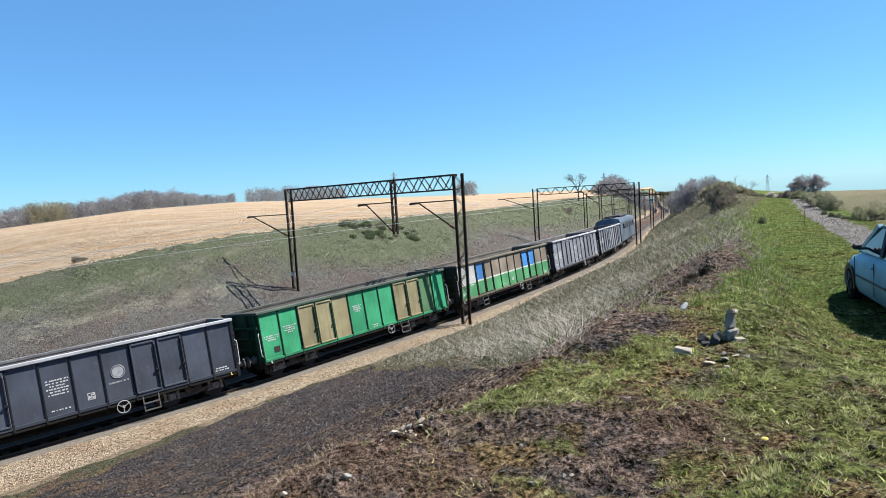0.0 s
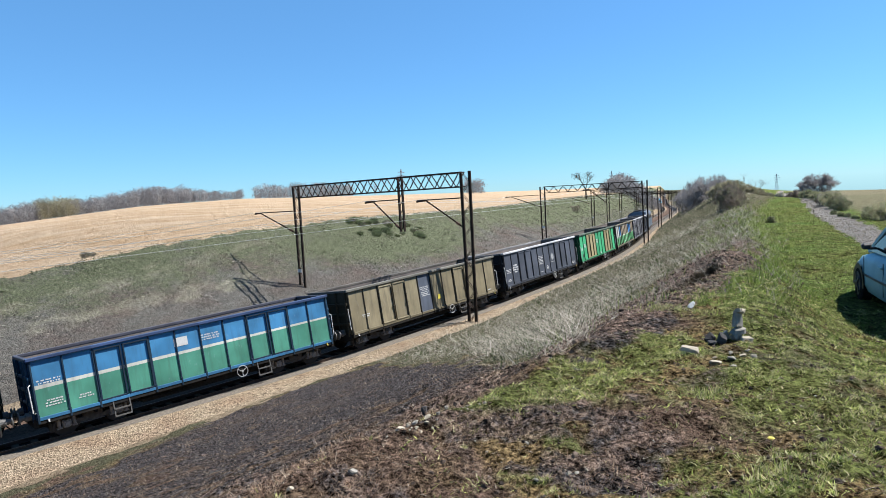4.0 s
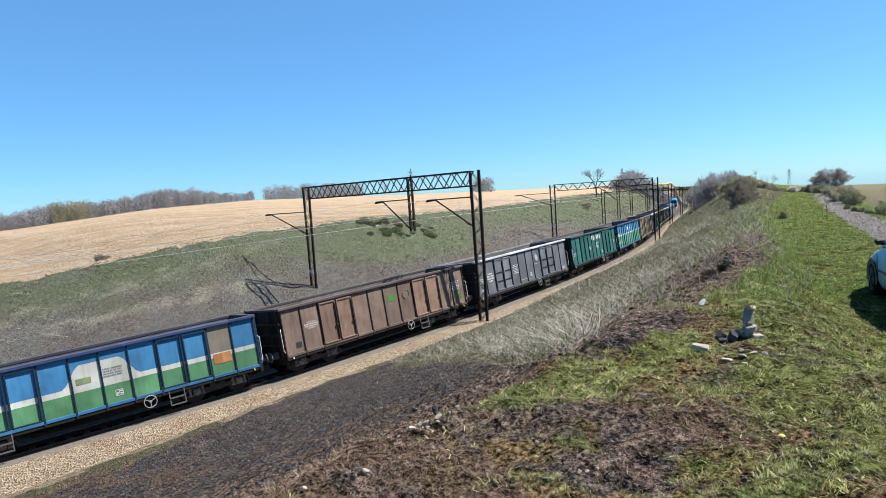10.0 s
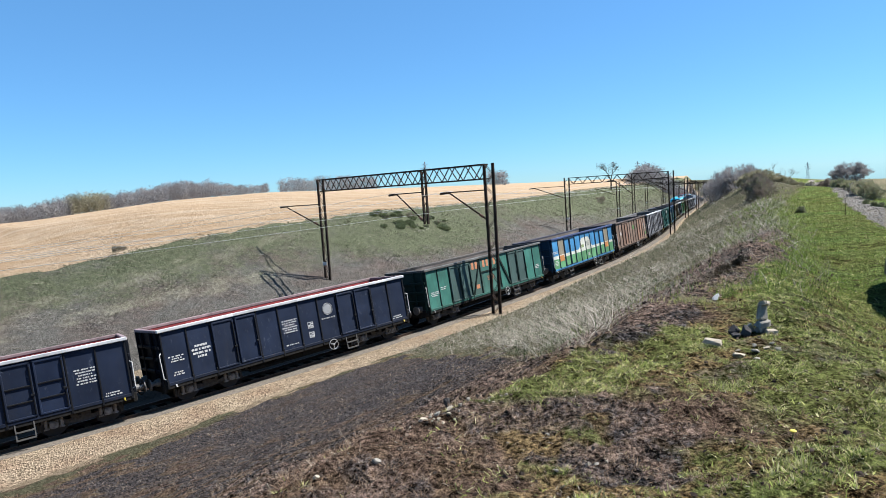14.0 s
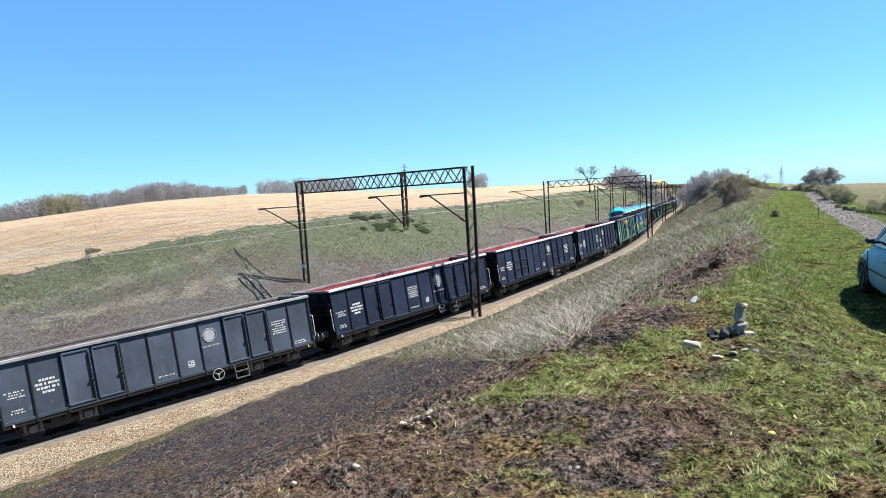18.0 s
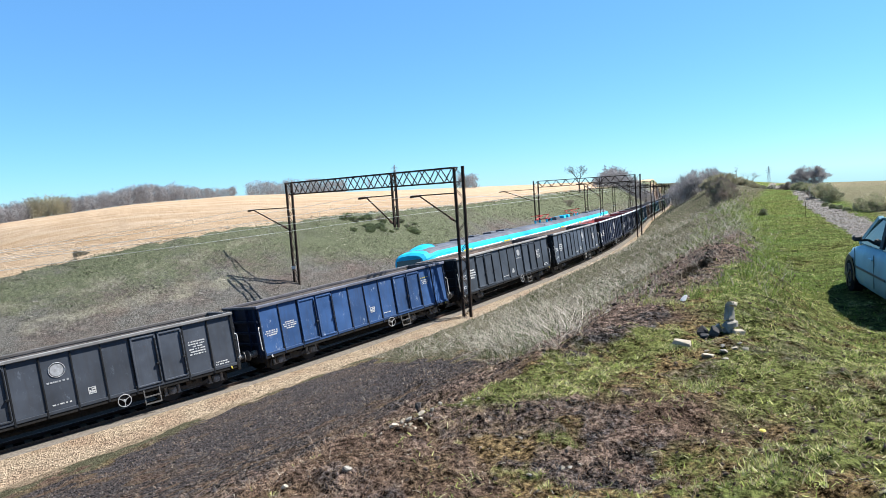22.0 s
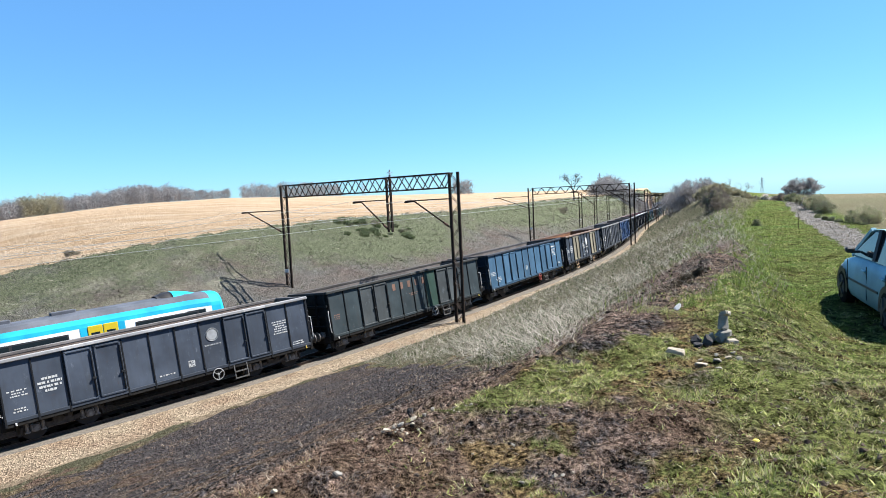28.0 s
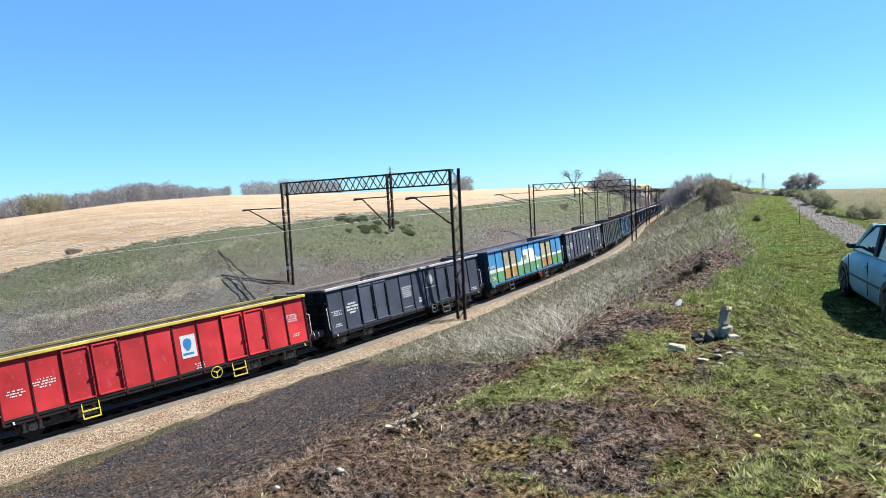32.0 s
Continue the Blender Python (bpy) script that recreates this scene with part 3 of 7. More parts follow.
def ballast_material():
    m, t, b = nodes("ballast_stone")
    p = place(t, True)
    v = t.nodes.new("ShaderNodeTexVoronoi")
    v.inputs["Scale"].default_value = 19
    link(t, p, v.inputs["Vector"])
    n = noise_node(t, p, 0.5, 4)
    c = mix(t, ramp(t, v.outputs["Color"], 0.1, 0.9), (0.075, 0.056, 0.038), (0.42, 0.33, 0.23))
    c = mix(t, times(t, ramp(t, n, 0.46, 0.66), 0.65), c, mix(t, ramp(t, v.outputs["Color"], 0.1, 0.9), (0.065, 0.040, 0.027), (0.32, 0.215, 0.14)))
    link(t, c, b.inputs["Base Color"])
    b.inputs["Roughness"].default_value = 0.95
    b.inputs["Specular IOR Level"].default_value = 0.05
    bumped(t, b, v.outputs["Distance"], 1.0, 0.08)
    return m


BALLAST = ballast_material()
SLEEPER = plain("sleeper_concrete", (0.10, 0.085, 0.07), 0.9, 0, 0.3, 5)
# near-black bed colour that stands for the shade under the trains
SHADED_BED = plain("shaded_ballast", (0.010, 0.009, 0.008), 1.0, 0, 0.4, 9, 0.6, True)
track_bed = ribbon("track_bed", BALLAST, [(4.8, -0.66), (3.4, -0.38), (2.4, -0.22), (1.7, -0.17), (-1.7, -0.17), (-2.3, -0.12), (-2.7, 0.1), (-3.1, 0.28), (-6.2, 0.24), (-7.2, 0.0), (-8.6, -0.6)], -400, 1000, 2.0, "pale crushed-stone ballast under two railway tracks")
tagged(track_bed, "", "ballast", "", "structure")
DUSTY = plain("dusty_ballast", (0.125, 0.108, 0.090), 1.0, 0, 0.55, 14, 0.9, True)
tagged(ribbon("track_bed", DUSTY, [(1.62, -0.172), (1.36, -0.108), (0.90, -0.102), (0.84, -0.16)], -400, 1000, 2.0, "grey dusty ballast over the sleeper ends"), "", "ballast", "", "structure")
# strips between the rails with the under-train shade put into their colour
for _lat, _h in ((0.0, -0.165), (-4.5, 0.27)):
    tagged(ribbon("track_bed", SHADED_BED, [(_lat + 0.9, _h - 0.01), (_lat + 0.8, _h + 0.012), (_lat - 1.25, _h + 0.012), (_lat - 1.35, _h - 0.01)], -400, 1000, 2.0, "ballast between the rails, blackened to stand for the trains' shade"), "", "ballast", "", "structure")


def build_track(lat, lift, name):
    tr = new(name)
    tagged(tr, "steel rails on concrete sleepers in pale ballast", "railway track", "", "structure")
    for side in (-0.7525, 0.7525):
        a = lat + side
        ribbon("rail", RAIL, [(a - 0.07, -0.17 + lift), (a - 0.07, -0.15 + lift), (a - 0.012, -0.13 + lift), (a - 0.012, -0.045 + lift), (a - 0.036, -0.03 + lift), (a - 0.036, lift), (a + 0.036, lift), (a + 0.036, -0.03 + lift), (a + 0.012, -0.045 + lift), (a + 0.012, -0.13 + lift), (a + 0.07, -0.15 + lift), (a + 0.07, -0.17 + lift)], -400, 1000, 2.0, "", True, tr)
    one = Mesh()
    one.box(-1.28, 1.28, -0.13, 0.13, -0.16, 0.05, 0, 0.025)
    me = one.data("sleeper", SLEEPER)
    rest = Mesh()
    for k in range(470):
        s = -40 + 0.62 * k
        c = on_line(s, lat, -0.17 + lift)
        t, q = float(np.interp(s, LS, LT)), float(cant(s))
        m = Matrix.Translation(c) @ pose(0, 0, 0, 0, 0, -math.degrees(t)) @ pose(0, 0, 0, 0, -math.degrees(q), 0)
        if k < 290:
            part("sleeper", me, None, tr, at=m)
        else:
            rest.add(one.v, one.f, 0, m)
    part("far_sleepers", rest, SLEEPER, tr, kind="stuff")
    return tr


# rust-brown stone, toned down so that the wagon's shade is in the colour
RUST_SHADED = plain("shaded_rust_ballast", (0.075, 0.050, 0.038), 1.0, 0, 0.5, 11, 0.9, True)
tagged(ribbon("track_bed", RUST_SHADED, [(-1.3, -0.152), (-2.3, -0.10), (-2.7, 0.12), (-3.08, 0.29)], -400, 1000, 2.0, "rust-brown ballast between the two tracks, darkened for the train's shade"), "", "ballast", "", "structure")
track_a = build_track(0.0, 0.0, "railway_track")
track_b = build_track(-4.5, 0.42, "railway_track")

# ---- freight train ----
PITCH, BODY, WIDE = 13.4, 6.15, 1.46     # wagon spacing, half its body's length, half its width
SILL, TOPZ = 0.82, 3.15
NP = 12                                   # bays along a side
BAY = 2 * (BODY - 0.06) / NP


def bay_y(i):
    return -BODY + 0.06 + BAY * i


_cache = {}


def shared(key, build, mats):
    if key not in _cache:
        _cache[key] = build().data(key, mats)
    return _cache[key]


def post_mesh():
    m = Mesh()
    m.box(WIDE - 0.005, WIDE + 0.04, -0.03, 0.03, SILL + 0.02, TOPZ - 0.14, 0, 0.008)
    m.box(WIDE - 0.005, WIDE + 0.06, -0.04, 0.04, SILL - 0.06, SILL + 0.26, 0, 0.01)
    return m


def wheel_mesh():
    m = Mesh()
    m.disc((0.75, 0, 0), (1, 0, 0), 0.46, 0.13, 20)
    m.disc((0.69, 0, 0), (1, 0, 0), 0.49, 0.03, 20)
    m.disc((0.85, 0, 0), (1, 0, 0), 0.16, 0.16, 10)
    m.disc((-0.75, 0, 0), (1, 0, 0), 0.46, 0.13, 20)
    m.disc((-0.69, 0, 0), (1, 0, 0), 0.49, 0.03, 20)
    m.tube([(-0.9, 0, 0), (0.9, 0, 0)], 0.08, 8)
    return m


def bogie_mesh():
    """Side frames bowed between the axle boxes, springs, bolster, brake gear."""
    m = Mesh()
    for sx in (-1, 1):
        x0, x1 = (0.90, 1.06) if sx > 0 else (-1.06, -0.90)
        xm = (x0 + x1) / 2
        bow = [(xm, y, 0.60 - 0.20 * math.cos(y / 0.9 * math.pi / 2) ** 0.8 if abs(y) < 0.9 else 0.62) for y in np.linspace(-1.3, 1.3, 14)]
        for p, q in zip(bow, bow[1:]):
            m.bar(p, q, 0.13, 0.15)
        m.box(x0, x1, -0.34, 0.34, 0.42, 0.70, 0, 0.03)
        for k in (-0.2, 0.0, 0.2):
            m.tube([(xm, k, 0.44), (xm, k, 0.72)], 0.075, 8)
        for sy in (-0.9, 0.9):
            m.box(x0 - 0.02, x1 + 0.05, sy - 0.15, sy + 0.15, 0.32, 0.62, 1, 0.04)
            m.disc((sx * 1.14, sy, 0.46), (1, 0, 0), 0.14, 0.08, 12, 1)
            m.disc((sx * 1.20, sy, 0.46), (1, 0, 0), 0.08, 0.05, 10, 1)
            for dy in (-0.25, 0.25):
                m.tube([(xm + sx * 0.05, sy + dy, 0.36), (xm + sx * 0.05, sy + dy, 0.66)], 0.065, 8, 1)
                m.box(x0, x1 + 0.04, sy + dy - 0.09, sy + dy + 0.09, 0.31, 0.36, 1)
        for sy in (-1, 1):
            m.bar((sx * 1.02, sy * 1.3, 0.55), (sx * 1.02, sy * 1.38, 0.30), 0.06)
            m.box(*sorted((sx * 0.70, sx * 0.86)), sy * 1.40 - 0.05, sy * 1.40 + 0.05, 0.24, 0.60)
    m.box(-0.9, 0.9, -0.16, 0.16, 0.45, 0.78, 0, 0.03)
    return m


def door_mesh(ladder):
    """One leaf of a side door: sheet, raised frame, hinges, lock bar."""
    m = Mesh()
    w, z0, z1 = BAY - 0.05, SILL + 0.16, TOPZ - 0.20
    m.box(WIDE + 0.02, WIDE + 0.045, 0.025, w, z0, z1, 0)
    for y in (0.025, w - 0.07):
        m.box(WIDE + 0.03, WIDE + 0.085, y, y + 0.07, z0, z1, 0, 0.012)
    for z in (z0, z1 - 0.07):
        m.box(WIDE + 0.03, WIDE + 0.085, 0.025, w, z, z + 0.07, 0, 0.012)
    if ladder:
        for z in (z0 + 0.55, z0 + 1.1):
            m.box(WIDE + 0.03, WIDE + 0.09, 0.09, w - 0.07, z, z + 0.06, 1, 0.012)
    m.box(WIDE + 0.05, WIDE + 0.11, w - 0.07, w - 0.02, z0 + 0.1, z1 - 0.15, 1, 0.01)
    m.box(WIDE + 0.08, WIDE + 0.14, w - 0.12, w + 0.01, z0 + 0.75, z0 + 0.83, 1, 0.01)
    return m


def side_mesh(bands):
    """A side sheet in bays. bands(y) gives heights with the number of the material below each."""
    m = Mesh()
    for i in range(NP):
        n = 6
        for k in range(n):
            ya, yb = bay_y(i) + BAY * k / n, bay_y(i) + BAY * (k + 1) / n
            a, b = bands(ya + 1e-4, i), bands(yb - 1e-4, i)
            za = zb = SILL + 0.08
            for (ha, mat), (hb, _) in zip(a, b):
                if ha > za or hb > zb:
                    m.face([(WIDE, ya, za), (WIDE, yb, zb), (WIDE, yb, hb), (WIDE, ya, ha)], mat)
                    za, zb = ha, hb
    return m


def inner_mesh():
    m = Mesh()
    for x in (-WIDE, WIDE):
        q = x - math.copysign(0.05, x)
        m.face([(q, -BODY, SILL + 0.08), (q, -BODY, TOPZ - 0.05), (q, BODY, TOPZ - 0.05), (q, BODY, SILL + 0.08)])
    for y in (-BODY + 0.05, BODY - 0.05):
        m.face([(-WIDE, y, SILL + 0.08), (WIDE, y, SILL + 0.08), (WIDE, y, TOPZ - 0.05), (-WIDE, y, TOPZ - 0.05)])
    m.box(-WIDE + 0.04, WIDE - 0.04, -BODY + 0.04, BODY - 0.04, SILL + 0.18, SILL + 0.28)
    return m


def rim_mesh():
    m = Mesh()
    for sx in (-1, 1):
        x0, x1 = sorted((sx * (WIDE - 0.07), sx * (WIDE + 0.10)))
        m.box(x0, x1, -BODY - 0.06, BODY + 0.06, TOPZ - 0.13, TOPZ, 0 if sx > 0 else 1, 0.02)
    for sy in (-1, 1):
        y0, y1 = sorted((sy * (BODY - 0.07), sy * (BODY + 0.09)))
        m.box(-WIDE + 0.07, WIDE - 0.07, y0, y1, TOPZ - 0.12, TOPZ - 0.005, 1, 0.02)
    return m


def end_mesh():
    m = Mesh()
    m.box(-WIDE, WIDE, -0.03, 0.0, SILL + 0.08, TOPZ - 0.1)
    return m


def end_rib_mesh():
    m = Mesh()
    m.box(-WIDE + 0.02, WIDE - 0.02, 0.0, 0.09, 0, 0.12, 0, 0.02)
    return m


def end_post_mesh():
    m = Mesh()
    m.box(-0.05, 0.05, 0.0, 0.11, SILL, TOPZ - 0.1, 0, 0.02)
    return m


def frame_mesh():
    m = Mesh()
    for sx in (-1, 1):
        x0, x1 = sorted((sx * (WIDE - 0.16), sx * (WIDE + 0.03)))
        m.box(x0, x1, -BODY, BODY, SILL - 0.10, SILL + 0.10, 0, 0.02)
        y0 = 0.0
        m.box(sx * 0.7 - 0.05, sx * 0.7 + 0.05, -BODY, BODY, SILL - 0.32, SILL - 0.05)
    for y in np.linspace(-BODY + 0.5, BODY - 0.5, 9):
        m.box(-WIDE + 0.1, WIDE - 0.1, y - 0.05, y + 0.05, SILL - 0.2, SILL + 0.05)
    for sy in (-1, 1):
        y0, y1 = sorted((sy * (BODY - 0.05), sy * (BODY + 0.10)))
        m.box(-WIDE + 0.1, WIDE - 0.1, y0, y1, SILL - 0.22, SILL + 0.14, 0, 0.02)
    # deep boxes added to close the view below, where only black shade shows
    m.box(-0.30, 0.30, -BODY + 0.3, BODY - 0.3, 0.42, 0.85)
    m.box(-0.95, 0.95, -2.5, 2.6, 0.40, 0.80, 0, 0.04)
    m.box(-0.75, 0.75, -1.4, -0.4, 0.40, 0.85, 0, 0.04)
    for y in (-2.2, 2.3):
        m.bar((-0.9, y, 0.45), (0.95, y, 0.50), 0.08)
    m.box(0.62, 0.95, 2.0, 2.7, 0.42, 0.72, 0, 0.03)
    m.bar((1.05, -2.7, 0.55), (1.05, -0.6, 0.45), 0.05)
    m.tube([(0.55, 0.6, 0.62), (0.55, 1.7, 0.62)], 0.2, 12)
    m.tube([(1.0, -2.6, 0.7), (1.0, 2.6, 0.7)], 0.025, 6)
    return m


def buffer_mesh():
    m = Mesh()
    m.tube([(0, 0, 0), (0, 0.16, 0), (0, 0.17, 0), (0, 0.34, 0)], [0.16, 0.15, 0.10, 0.10], 12)
    m.tube([(0, 0.34, 0), (0, 0.375, 0), (0, 0.39, 0)], [0.24, 0.24, 0.2], 16)
    m.box(-0.17, 0.17, -0.03, 0.0, -0.17, 0.17, 0, 0.01)
    return m


def coupler_mesh():
    m = Mesh()
    m.box(-0.05, 0.05, 0, 0.3, -0.06, 0.06, 0, 0.015)
    m.ring((0, 0.42, -0.1), (1, 0, 0), 0.15, 0.028, 12, 5)
    m.tube([(0.35, 0, -0.05), (0.4, 0.25, -0.35), (0.35, 0.48, -0.2)], 0.03, 6)
    return m


def brake_wheel_mesh():
    m = Mesh()
    m.ring((0, 0, 0), (1, 0, 0), 0.235, 0.017, 24, 6)
    for k in range(3):
        a = 2.094 * k + 0.5
        m.bar((0, 0, 0), (0, 0.235 * math.cos(a), 0.235 * math.sin(a)), 0.026)
    m.disc((-0.1, 0, 0), (1, 0, 0), 0.05, 0.25, 8)
    return m


def step_mesh():
    m = Mesh()
    for y in (-0.29, 0.29):
        m.bar((WIDE + 0.02, y, SILL + 0.06), (WIDE + 0.08, y, 0.26), 0.04)
    for z in (0.28, 0.56):
        m.bar((WIDE + 0.08, -0.31, z), (WIDE + 0.08, 0.31, z), 0.05)
    return m


def rail_mesh():
    m = Mesh()
    m.tube([(WIDE + 0.02, 0.02, 1.15), (WIDE + 0.07, 0.10, 1.2), (WIDE + 0.07, 0.12, 2.15), (WIDE + 0.0, 0.05, 2.2)], 0.02, 6)
    return m


def bars_mesh(rows, seed, word=0.075, tall=0.048, gap=0.095):
    """Unreadable lettering: rows of short bars, on the plane y-z at x = 0."""
    rnd = random.Random(seed)
    m = Mesh()
    for r, w in enumerate(rows):
        y = -w / 2 + rnd.uniform(-0.04, 0.04)
        while y < w / 2 - 0.03:
            k = min(rnd.uniform(word * 0.4, word * 1.3), w / 2 - y)
            z = -r * gap
            m.box(0, 0.004, y, y + k, z - tall / 2, z + tall / 2)
            y += k + (0.022 if rnd.random() < 0.7 else 0.06)
    return m


def letter_blocks(n, w, h, gap, skip=()):
    """A brand word as plain upright blocks."""
    m = Mesh()
    for i in range(n):
        if i in skip:
            continue
        y = (i - n / 2) * (w + gap)
        m.box(0, 0.004, y, y + w * 0.9, -h / 2, h / 2)
    return m


def emblem_mesh(r):
    m = Mesh()
    m.disc((0.003, 0, 0), (1, 0, 0), r * 0.80, 0.004, 22)
    m.ring((0.002, 0, 0), (1, 0, 0), r * 0.95, r * 0.055, 22, 4)
    return m


def one_color(mat=0):
    return lambda y, i: [(TOPZ - 0.1, mat)]


def wave(white_from, white_to, low=0.36, high=0.46):
    """Blue over white over green: the white band swells to a tall field between two places."""
    def f(y, i):
        h = TOPZ - SILL
        lo = SILL + h * (low + 0.012 * (y + BODY) / BODY)
        up = SILL + h * high
        k = float(smoothstep(y, white_from - 0.35, white_from + 0.35) * (1 - smoothstep(y, white_to - 0.35, white_to + 0.35)))
        up = up + (SILL + h * 0.80 - up) * k
        return [(lo, 2), (up, 1), (TOPZ - 0.1, 0)]
    return f


_mats = {}


def paint(color, **kw):
    key = (tuple(color), tuple(sorted(kw.items())))
    if key not in _mats:
        _mats[key] = painted("wagon_paint", color, bay=BAY, **kw)
    return _mats[key]


BLUE, CREAM, GREEN2 = (0.022, 0.125, 0.25), (0.372, 0.372, 0.324), (0.051, 0.15, 0.06)
TAN, SLATE, NAVY = (0.162, 0.135, 0.063), (0.031, 0.034, 0.044), (0.006, 0.011, 0.026)
PALE = (0.33, 0.33, 0.336)
DARK_IN, RED_IN, BROWN_IN = (0.125, 0.108, 0.098), (0.24, 0.042, 0.042), (0.15, 0.112, 0.092)


BRAKE_RED = plain("brake_wheel_red", (0.30, 0.06, 0.05), 0.6)
FADED = plain("faded_emblem", (0.24, 0.245, 0.25), 0.7, 0, 0.45, 7)
STEP_GREY = plain("step_grey", (0.065, 0.062, 0.058), 0.7)


def open_wagon(label, color, rim=None, inside=DARK_IN, bands=None, colors=None, doors=None, ladder=False, marks=(), panels=(), wheel=None, brake=None, step=STEP_GREY, wear=0.35, rust=0.2, extra=None, sill=None, braces=False, end=None, scuff=0.16, long=1.0):
    w = new("open_wagon")
    dust = min(1.0, max(0.0, wear - 0.1) / 0.25)
    lift = lambda c: tuple(min(0.8, q * 1.22 + d * 1.35 * dust) for q, d in zip(c, (0.0110, 0.0140, 0.0185)))
    color, colors, doors = lift(color), colors and [lift(c) for c in colors], doors and lift(doors)
    panels = [(b, lift(c)) for b, c in panels]
    tagged(w, label, "freight wagon", "wagons of the coal train")
    cols = [paint(c, wear=wear, rust=rust, scuff=scuff) for c in (colors or [color])]
    cols += [paint(c, wear=wear, rust=rust) for _, c in panels]
    base = bands or one_color()
    n0 = len(colors or [color])
    pan = {}
    for k, (bay, _) in enumerate(panels):
        for q in bay if isinstance(bay, tuple) else (bay,):
            pan[q] = n0 + k

    def fill(y, i):
        return [(TOPZ - 0.1, pan[i])] if i in pan and bands is None else ([(h, pan[i] if mt == 0 else mt) for h, mt in base(y, i)] if i in pan else base(y, i))

    main = cols[0]
    # posts, braces and door bars: side colour blackened, shadow lines put into the paint
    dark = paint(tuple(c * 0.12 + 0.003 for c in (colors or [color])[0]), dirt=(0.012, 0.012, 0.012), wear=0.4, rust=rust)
    for sx in (1, -1):
        turn = Matrix.Identity(4) if sx > 0 else pose(0, 0, 0, 0, 0, 180)
        part("side_wall", side_mesh(fill if sx > 0 else one_color()), cols, w, at=turn)
        for i in range(NP + 1):
            if i in (3, 9) or (braces and i in (5, 6, 7)):
                continue
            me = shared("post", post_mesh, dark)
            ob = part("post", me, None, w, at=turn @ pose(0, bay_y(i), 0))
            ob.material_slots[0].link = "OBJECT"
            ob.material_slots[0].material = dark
        if bands is None or doors is not None:
            dm = paint(doors if doors is not None else color, wear=wear + 0.1, rust=rust + 0.1, scuff=scuff)
            for i in (2, 3, 8, 9):
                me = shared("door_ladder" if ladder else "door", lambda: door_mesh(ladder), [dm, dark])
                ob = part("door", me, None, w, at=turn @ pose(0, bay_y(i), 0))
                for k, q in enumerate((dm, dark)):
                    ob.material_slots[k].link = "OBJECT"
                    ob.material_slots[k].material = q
        else:
            for i in (2, 3, 8, 9):
                m = Mesh()
                y0, y1 = bay_y(i) + 0.03, bay_y(i + 1) - 0.03
                for y in (y0, y1 - 0.06):
                    m.box(WIDE + 0.005, WIDE + 0.06, y, y + 0.06, SILL + 0.16, TOPZ - 0.2, 0, 0.01)
                m.box(WIDE + 0.005, WIDE + 0.06, y0, y1, TOPZ - 0.26, TOPZ - 0.2, 0, 0.01)
                m.box(WIDE + 0.005, WIDE + 0.06, y0, y1, SILL + 0.16, SILL + 0.22, 1, 0.01)
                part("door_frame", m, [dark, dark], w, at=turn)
        rb = Mesh()
        rb.box(WIDE + 0.0, WIDE + 0.055, bay_y(0), bay_y(NP), SILL + 0.04, SILL + 0.16, 0, 0.01)
        part("sill_strip", rb, paint(sill if sill else tuple(c * 0.7 for c in color), wear=0.45, rust=0.5), w, at=turn)
        if braces and sx > 0:
            b = Mesh()
            b.bar((WIDE + 0.03, bay_y(4) + 0.1, SILL + 0.2), (WIDE + 0.03, bay_y(5), TOPZ - 0.2), 0.05, 0.09)
            b.bar((WIDE + 0.03, bay_y(7), TOPZ - 0.2), (WIDE + 0.03, bay_y(8) + 0.0, SILL + 0.2), 0.05, 0.14)
            b.box(WIDE, WIDE + 0.05, bay_y(5) - 0.04, bay_y(5) + 0.04, SILL + 0.1, TOPZ - 0.15)
            b.box(WIDE, WIDE + 0.05, bay_y(7) - 0.04, bay_y(7) + 0.04, SILL + 0.1, TOPZ - 0.15)
            b.box(WIDE, WIDE + 0.05, bay_y(5), bay_y(7), SILL + 1.35, SILL + 1.43)
            part("brace", b, dark, w)
    ob = part("inner_lining", shared("inner", inner_mesh, dark), None, w)
    ob.material_slots[0].link = "OBJECT"
    ob.material_slots[0].material = paint(inside, wear=0.5, rust=0.5)
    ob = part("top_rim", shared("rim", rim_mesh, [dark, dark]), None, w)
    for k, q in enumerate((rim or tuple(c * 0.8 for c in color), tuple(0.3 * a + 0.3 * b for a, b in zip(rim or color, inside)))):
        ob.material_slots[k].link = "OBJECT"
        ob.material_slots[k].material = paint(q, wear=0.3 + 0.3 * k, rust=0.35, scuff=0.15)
    # end walls, ribs and posts: side colour darkened, their shade is painted in
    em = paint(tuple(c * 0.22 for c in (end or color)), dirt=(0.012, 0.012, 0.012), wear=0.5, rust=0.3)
    for sy in (1, -1):
        turn = pose(0, sy * BODY, 0, 0, 0, 0 if sy > 0 else 180)
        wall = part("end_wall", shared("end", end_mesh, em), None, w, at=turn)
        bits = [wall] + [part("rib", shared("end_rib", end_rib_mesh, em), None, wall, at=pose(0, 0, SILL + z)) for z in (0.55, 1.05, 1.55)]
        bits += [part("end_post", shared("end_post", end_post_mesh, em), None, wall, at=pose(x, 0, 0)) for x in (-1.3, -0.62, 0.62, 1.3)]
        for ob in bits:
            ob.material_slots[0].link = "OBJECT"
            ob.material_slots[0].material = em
        for x in (-0.875, 0.875):
            part("buffer", shared("buffer", buffer_mesh, BUFFER), None, w, at=pose(x, sy * (BODY + 0.10), 1.02, 0, 0, 0 if sy > 0 else 180))
        part("coupling", shared("coupler", coupler_mesh, STEEL_DARK), None, w, at=pose(0, sy * (BODY + 0.10), 1.0, 0, 0, 0 if sy > 0 else 180))
